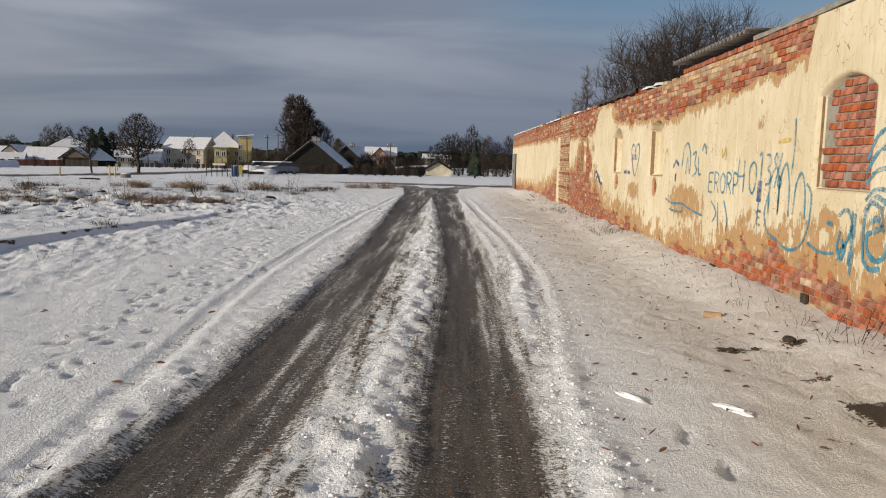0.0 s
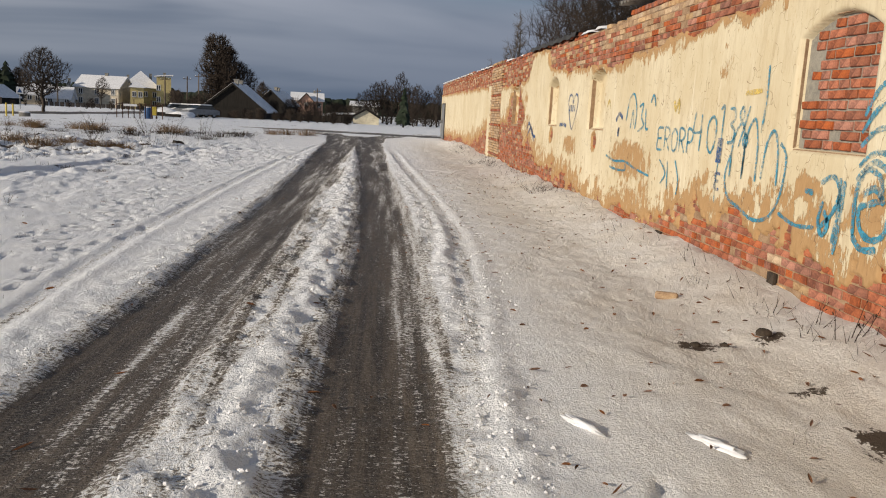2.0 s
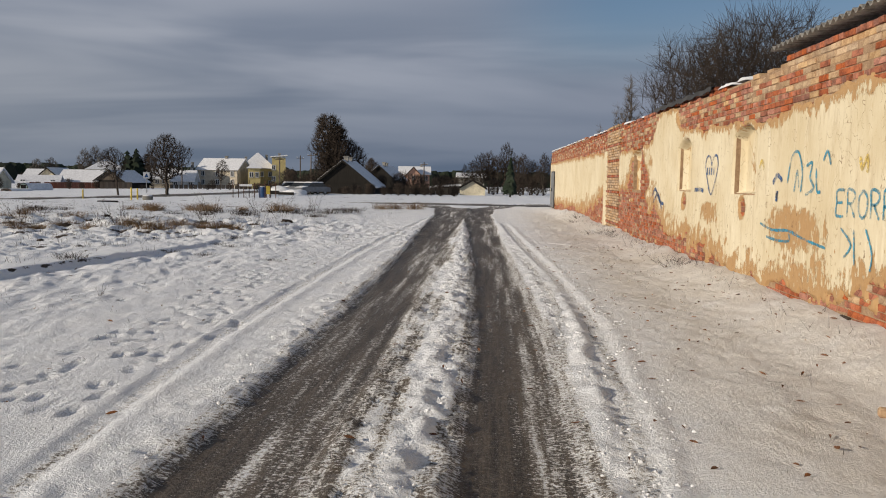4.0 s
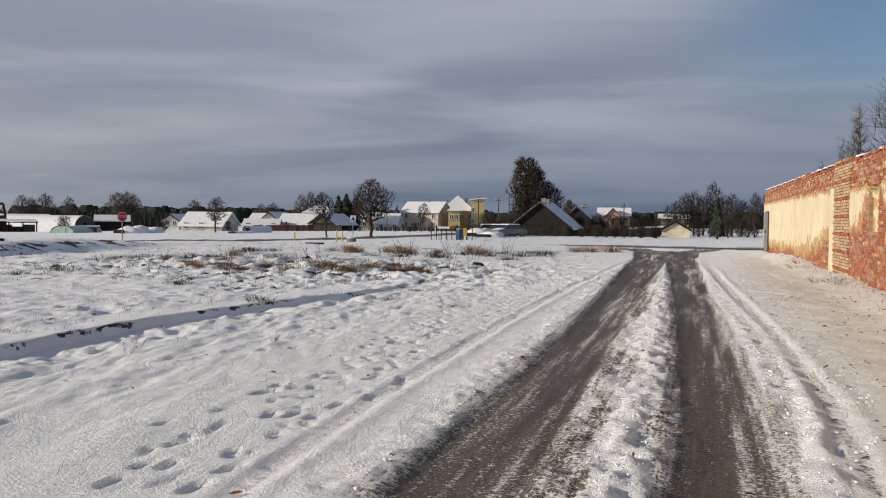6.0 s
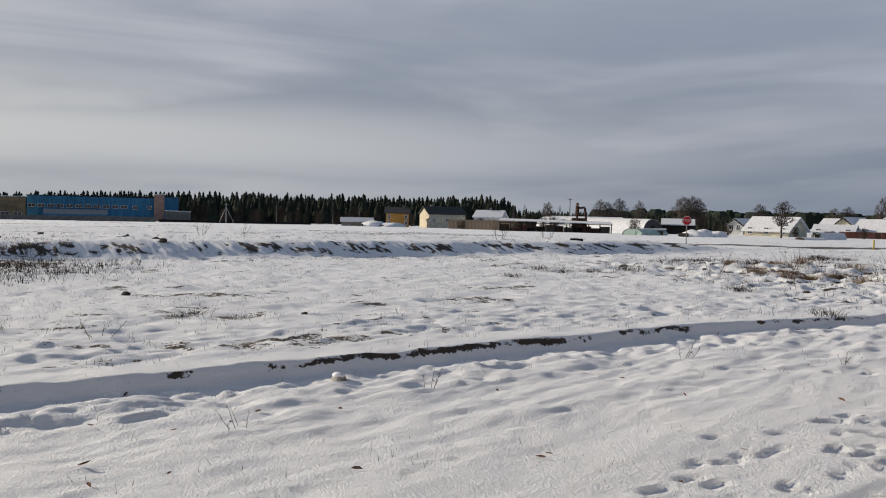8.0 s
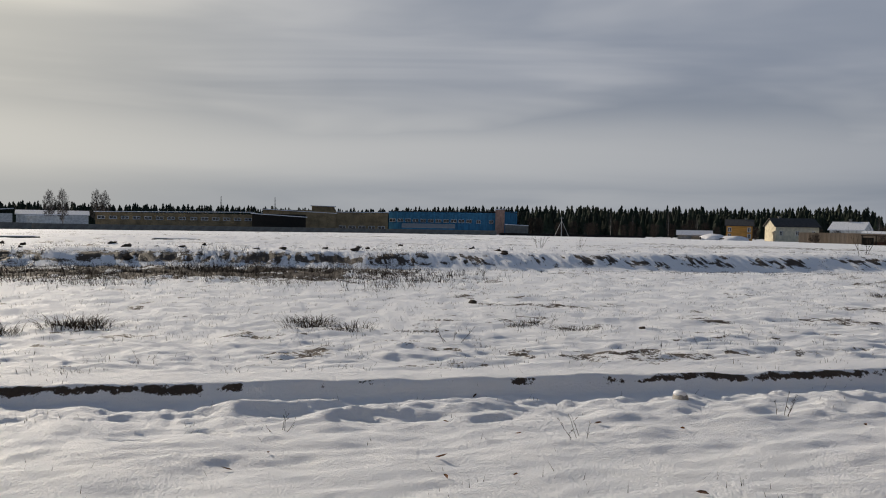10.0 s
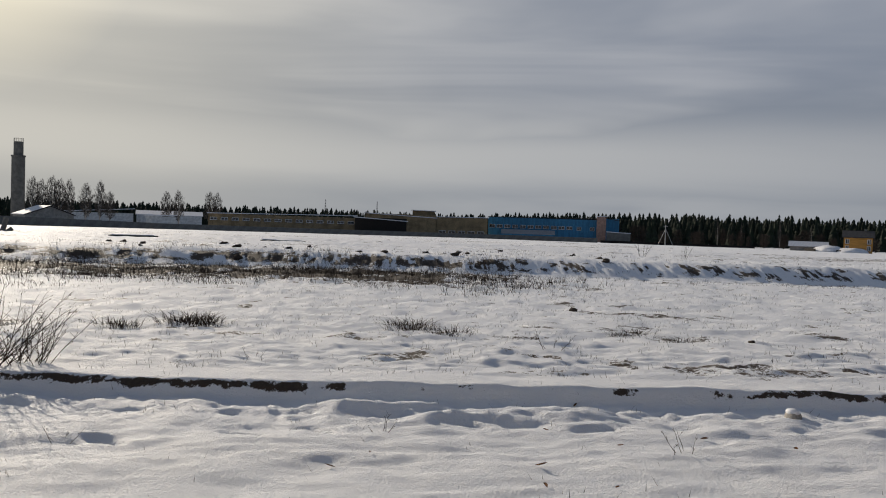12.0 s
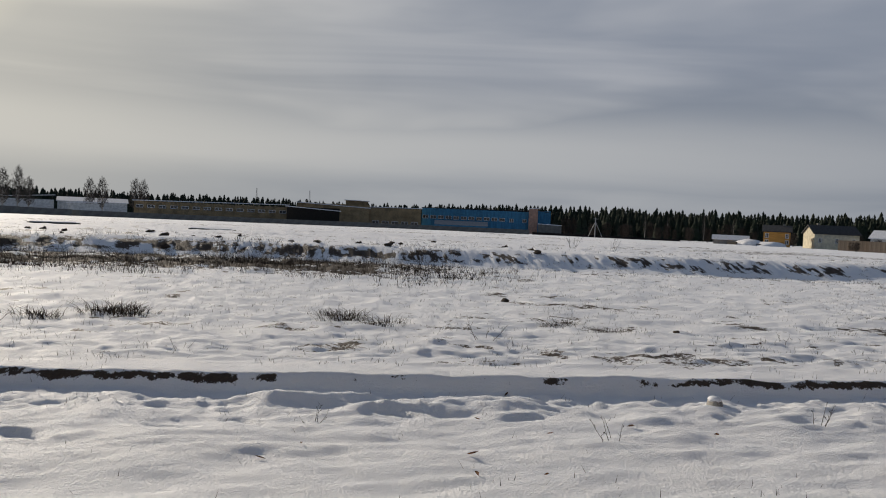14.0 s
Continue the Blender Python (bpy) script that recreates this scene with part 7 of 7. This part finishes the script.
def leaves_and_clods():
    r = random.Random(77)
    V, F = [], []
    spots = [(r.uniform(1.0, 3.5), r.uniform(4.2, 22)) for i in range(330)] + [(r.uniform(-7, 1.0), r.uniform(3, 18)) for i in range(120)]
    zs = terrain(np.array([p[0] for p in spots]), np.array([p[1] for p in spots]))[0]
    for (x, y), z in zip(spots, zs):
        a, l, w = r.uniform(0, 6.283), r.uniform(0.014, 0.045), r.uniform(0.005, 0.011)
        c, s = math.cos(a), math.sin(a)
        curl, tilt = r.uniform(0.3, 0.9) * w * 2, r.uniform(-0.2, 0.6)
        b = len(V)
        for u, v, k in ((-1, 0, 0), (-0.3, -1, 1), (-0.3, 1, 1), (0.5, -0.9, 1), (0.5, 0.9, 1), (1.1, 0, 0.3), (-0.3, 0, 0), (0.5, 0, 0)):
            V.append((x + c * u * l - s * v * w, y + s * u * l + c * v * w, float(z) + 0.008 + curl * k + max(0, tilt * u * l)))
        F += [(b, b + 1, b + 6), (b, b + 6, b + 2), (b + 1, b + 3, b + 7, b + 6), (b + 6, b + 7, b + 4, b + 2), (b + 3, b + 5, b + 7), (b + 7, b + 5, b + 4)]
    tagged(pydata("fallen_leaves", V, F, "leaf"), "scattered curled brown leaves on the snow", "leaves", kind="stuff")
    V, F = [], []
    base = lump_bm(1, 1, 1, 0.7, 1, 0.6)
    base.verts.index_update()
    shape = [v.co.copy() for v in base.verts]
    tris = [[v.index for v in f.verts] for f in base.faces]
    base.free()
    spots = []
    for i in range(5200):
        y = 2.6 + 20 * r.random() ** 1.5
        xr, xl = float(np.interp(y, RUT_Y, RUT_R)), float(np.interp(y, RUT_Y, RUT_L))
        k = r.random()
        if k < 0.5:
            x = (xr + xl) / 2 + 0.08 + r.gauss(0, 0.17)
        elif k < 0.72:
            x = xr + 0.55 + r.gauss(0, 0.14)
        elif k < 0.85:
            x = xl - 0.5 + r.gauss(0, 0.12)
        else:
            x = float(np.interp(y, SIDE_Y, SIDE_X)) + 0.22 + r.gauss(0, 0.12)
        spots.append((x, y))
    zs, worn, _ = terrain(np.array([p[0] for p in spots]), np.array([p[1] for p in spots]))
    spots, zs = [p for p, w in zip(spots, worn) if w < 0.35], [z for z, w in zip(zs, worn) if w < 0.35]
    for (x, y), z in zip(spots, zs):
        s = 0.004 + 0.012 * r.random() ** 3
        a = r.uniform(0, 6.283)
        c, q = math.cos(a) * s, math.sin(a) * s
        b = len(V)
        V += [(x + p.x * c - p.y * q, y + p.x * q + p.y * c, float(z) + p.z * s + s * 0.2) for p in shape]
        F += [[b + i for i in t] for t in tris]
    tagged(pydata("snow_clods", V, F, "snow"), "crumbs of snow thrown up along the wheel ruts", "snow", kind="stuff")


leaves_and_clods()

# ---- loose snow on the wall's crest ----


def crest_snow():
    r = random.Random(6)
    y = 13.4
    V, F = [], []
    while y < 52:
        ln = r.uniform(0.2, 1.2)
        if r.random() < 0.7:
            n = max(3, int(ln / 0.08))
            b = len(V)
            for i in range(n + 1):
                yy = y + ln * i / n
                t = float(wall_top(np.array(yy)))
                k = max(0.0, math.sin(math.pi * i / n)) ** 0.5
                for xx, zz in ((WX - 0.03, 0.0), (WX + 0.0, 0.06 * k), (WX + 0.22, 0.09 * k), (WX + 0.42, 0.0)):
                    V.append((xx, yy, t - 0.01 + zz * r.uniform(0.7, 1.1)))
            for i in range(n):
                for j in range(3):
                    F.append((b + 4 * i + j, b + 4 * i + j + 1, b + 4 * i + j + 5, b + 4 * i + j + 4))
        y += ln + r.uniform(0.05, 0.6)
    pydata("snow_cap", V, F, "snow", WALL, "thin snow on the broken crest", True)
    ob = thing("tar_paper", (WX, 0, 0), "strip of black tar paper on the wall's crest", "roofing")
    V, F = [], []
    for i in range(24):
        yy = 16.4 + 4.6 * i / 23
        t = float(wall_top(np.array(yy))) + 0.05 + 0.02 * math.sin(i * 1.7)
        V += [(-0.07, yy, t - 0.06), (-0.05, yy, t + 0.02), (0.4, yy, t + 0.06), (0.4, yy, t + 0.045), (-0.045, yy, t + 0.005), (-0.06, yy, t - 0.065)]
    for i in range(23):
        F += [(6 * i + j, 6 * i + (j + 1) % 6, 6 * i + 6 + (j + 1) % 6, 6 * i + 6 + j) for j in range(6)]
    pydata("strip", V, F, "dark_roof", ob)
    ob = thing("coping", (WX, 0, 0), "rough cement coping on the wall's crest", "coping")
    V, F = [], []
    for i in range(120):
        yy = -5.9 + 16.0 * i / 119
        w = 0.03 * (noise.noise(Vector((yy * 2, 0, 0))))
        v = 0.04 * noise.noise(Vector((yy * 5, 3, 0)))
        V += [(-0.01 + w, yy, 3.12), (-0.015 + w, yy, 3.16 + w + v), (0.06, yy, 3.20 + w + v), (0.5, yy, 3.22), (0.5, yy, 3.1)]
    for i in range(119):
        F += [(5 * i + j, 5 * i + (j + 1) % 5, 5 * i + 5 + (j + 1) % 5, 5 * i + 5 + j) for j in range(5)]
    pydata("cement", V, F, "cement", ob)


crest_snow()

# ---- bricks of the wall, last ----


def bricked_window():
    c, sill, spring, apex, half = WINDOW
    ob = tagged(new("window_1"), "arched window bricked up with mixed red bricks and grey mortar", "window", kind="structure")
    pts = [(c - half, sill - 0.01)] + [(c + half * (2 * i / 12 - 1), spring + (apex - spring) * (1 - (2 * i / 12 - 1) ** 2)) for i in range(13)] + [(c + half, sill - 0.01)]
    bm = bmesh.new()
    a = [bm.verts.new((WX + 0.058, y, z)) for y, z in pts]
    b = [bm.verts.new((WX + 0.21, y, z)) for y, z in pts]
    bm.faces.new(a)
    bm.faces.new(b[::-1])
    for i in range(len(pts)):
        bm.faces.new((a[i], b[i], b[(i + 1) % len(pts)], a[(i + 1) % len(pts)]))
    bmesh.ops.recalc_face_normals(bm, faces=bm.faces[:])
    part("mortar_fill", bm, "cement", ob, "grey slobbered mortar")
    r = random.Random(12)
    full = [brick_mesh("brick", "brick", 0.235, 100 + i) for i in range(4)]
    half_b = [brick_mesh("brick", "brick", 0.115, 110 + i) for i in range(3)]
    z, k = sill + 0.05, 0
    while z < apex - 0.05:
        y = c - half + r.uniform(0.0, 0.05)
        while y < c + half - 0.06:
            short = r.random() < 0.45
            ln = 0.125 if short else 0.245
            top = spring + (apex - spring) * (1 - (abs(y + ln / 2 - c) / half) ** 2)
            if y + ln < c + half and z + 0.04 < top and r.random() > 0.04:
                o = new("brick", r.choice(half_b if short else full))
                o.parent = ob
                o.matrix_local = pose(WX + 0.034 + r.uniform(-0.004, 0.012), y + ln / 2, z, r.uniform(-2, 2), 0, r.uniform(-2, 2))
            y += ln + r.uniform(0.008, 0.03)
        z += 0.079


bricked_window()


def wall_bricks():
    r = random.Random(40)
    stretch = [brick_mesh("brick", "brick", 0.243, 120 + i) for i in range(5)]
    header = [brick_mesh("brick", "brick", 0.112, 130 + i) for i in range(4)]
    pale = [brick_mesh("brick", "pale_brick", 0.243, 140 + i) for i in range(3)]
    todo = []
    for k in range(44):
        z = -0.05 + 0.0765 * k
        y = 5.0 - (0.128 if k % 2 else 0.0)
        heads = k % 6 == 5
        while y < 52.4:
            ln = 0.124 if heads else 0.255
            todo.append((k, y + ln / 2, z, heads))
            y += ln
    ys, zs = np.array([t[1] for t in todo]), np.array([t[2] for t in todo])
    loss = wall_loss(ys, zs)
    hide = np.zeros(len(ys), bool)
    for n in NICHES + [WINDOW]:
        c, sill, spring, apex, half = n
        hide |= inside(ys, zs, (c, sill - 0.04, spring + 0.03, apex + 0.04, half + 0.10))
    tops = wall_top(ys)
    picked, rest_v, rest_f, pale_v, pale_f = 0, [], [], [], []
    for (k, y, z, heads), l, h, t in zip(todo, loss, hide, tops):
        if h or l < 0.70 or z > t + (0.04 if y > 13.2 else -0.03):
            continue
        if z > t - 0.07 and y > 13.2 and r.random() < 0.35:
            continue
        light = (z > 2.86 and 9.5 < y < 14.5) or (25.9 < y < 28.3) or (z > 2.4 and r.random() < 0.30) or r.random() < 0.08
        back = r.uniform(-0.006, 0.012) + (0.02 if r.random() < 0.06 else 0)
        if 25.9 < y < 28.3:
            back -= 0.035
        if picked < 300 and y < 11.2 and not heads:
            o = new("brick", r.choice(pale if light else stretch))
            o.parent = WALL
            o.matrix_local = pose(WX + back, y, z, r.uniform(-0.6, 0.6), 0, r.uniform(-1, 1))
            picked += 1
            continue
        me = r.choice(header if heads else pale if light else stretch)
        V, F = (pale_v, pale_f) if light and not heads else (rest_v, rest_f)
        b = len(V)
        V += [(v.co.x + WX + back, v.co.y + y, v.co.z + z) for v in me.vertices]
        F += [[b + i for i in p.vertices] for p in me.polygons]
    tagged(pydata("brickwork", rest_v, rest_f, "brick", WALL, "weathered red brickwork"), kind="stuff")
    tagged(pydata("pale_brickwork", pale_v, pale_f, "pale_brick", WALL, "sandy yellow brickwork"), kind="stuff")


wall_bricks()
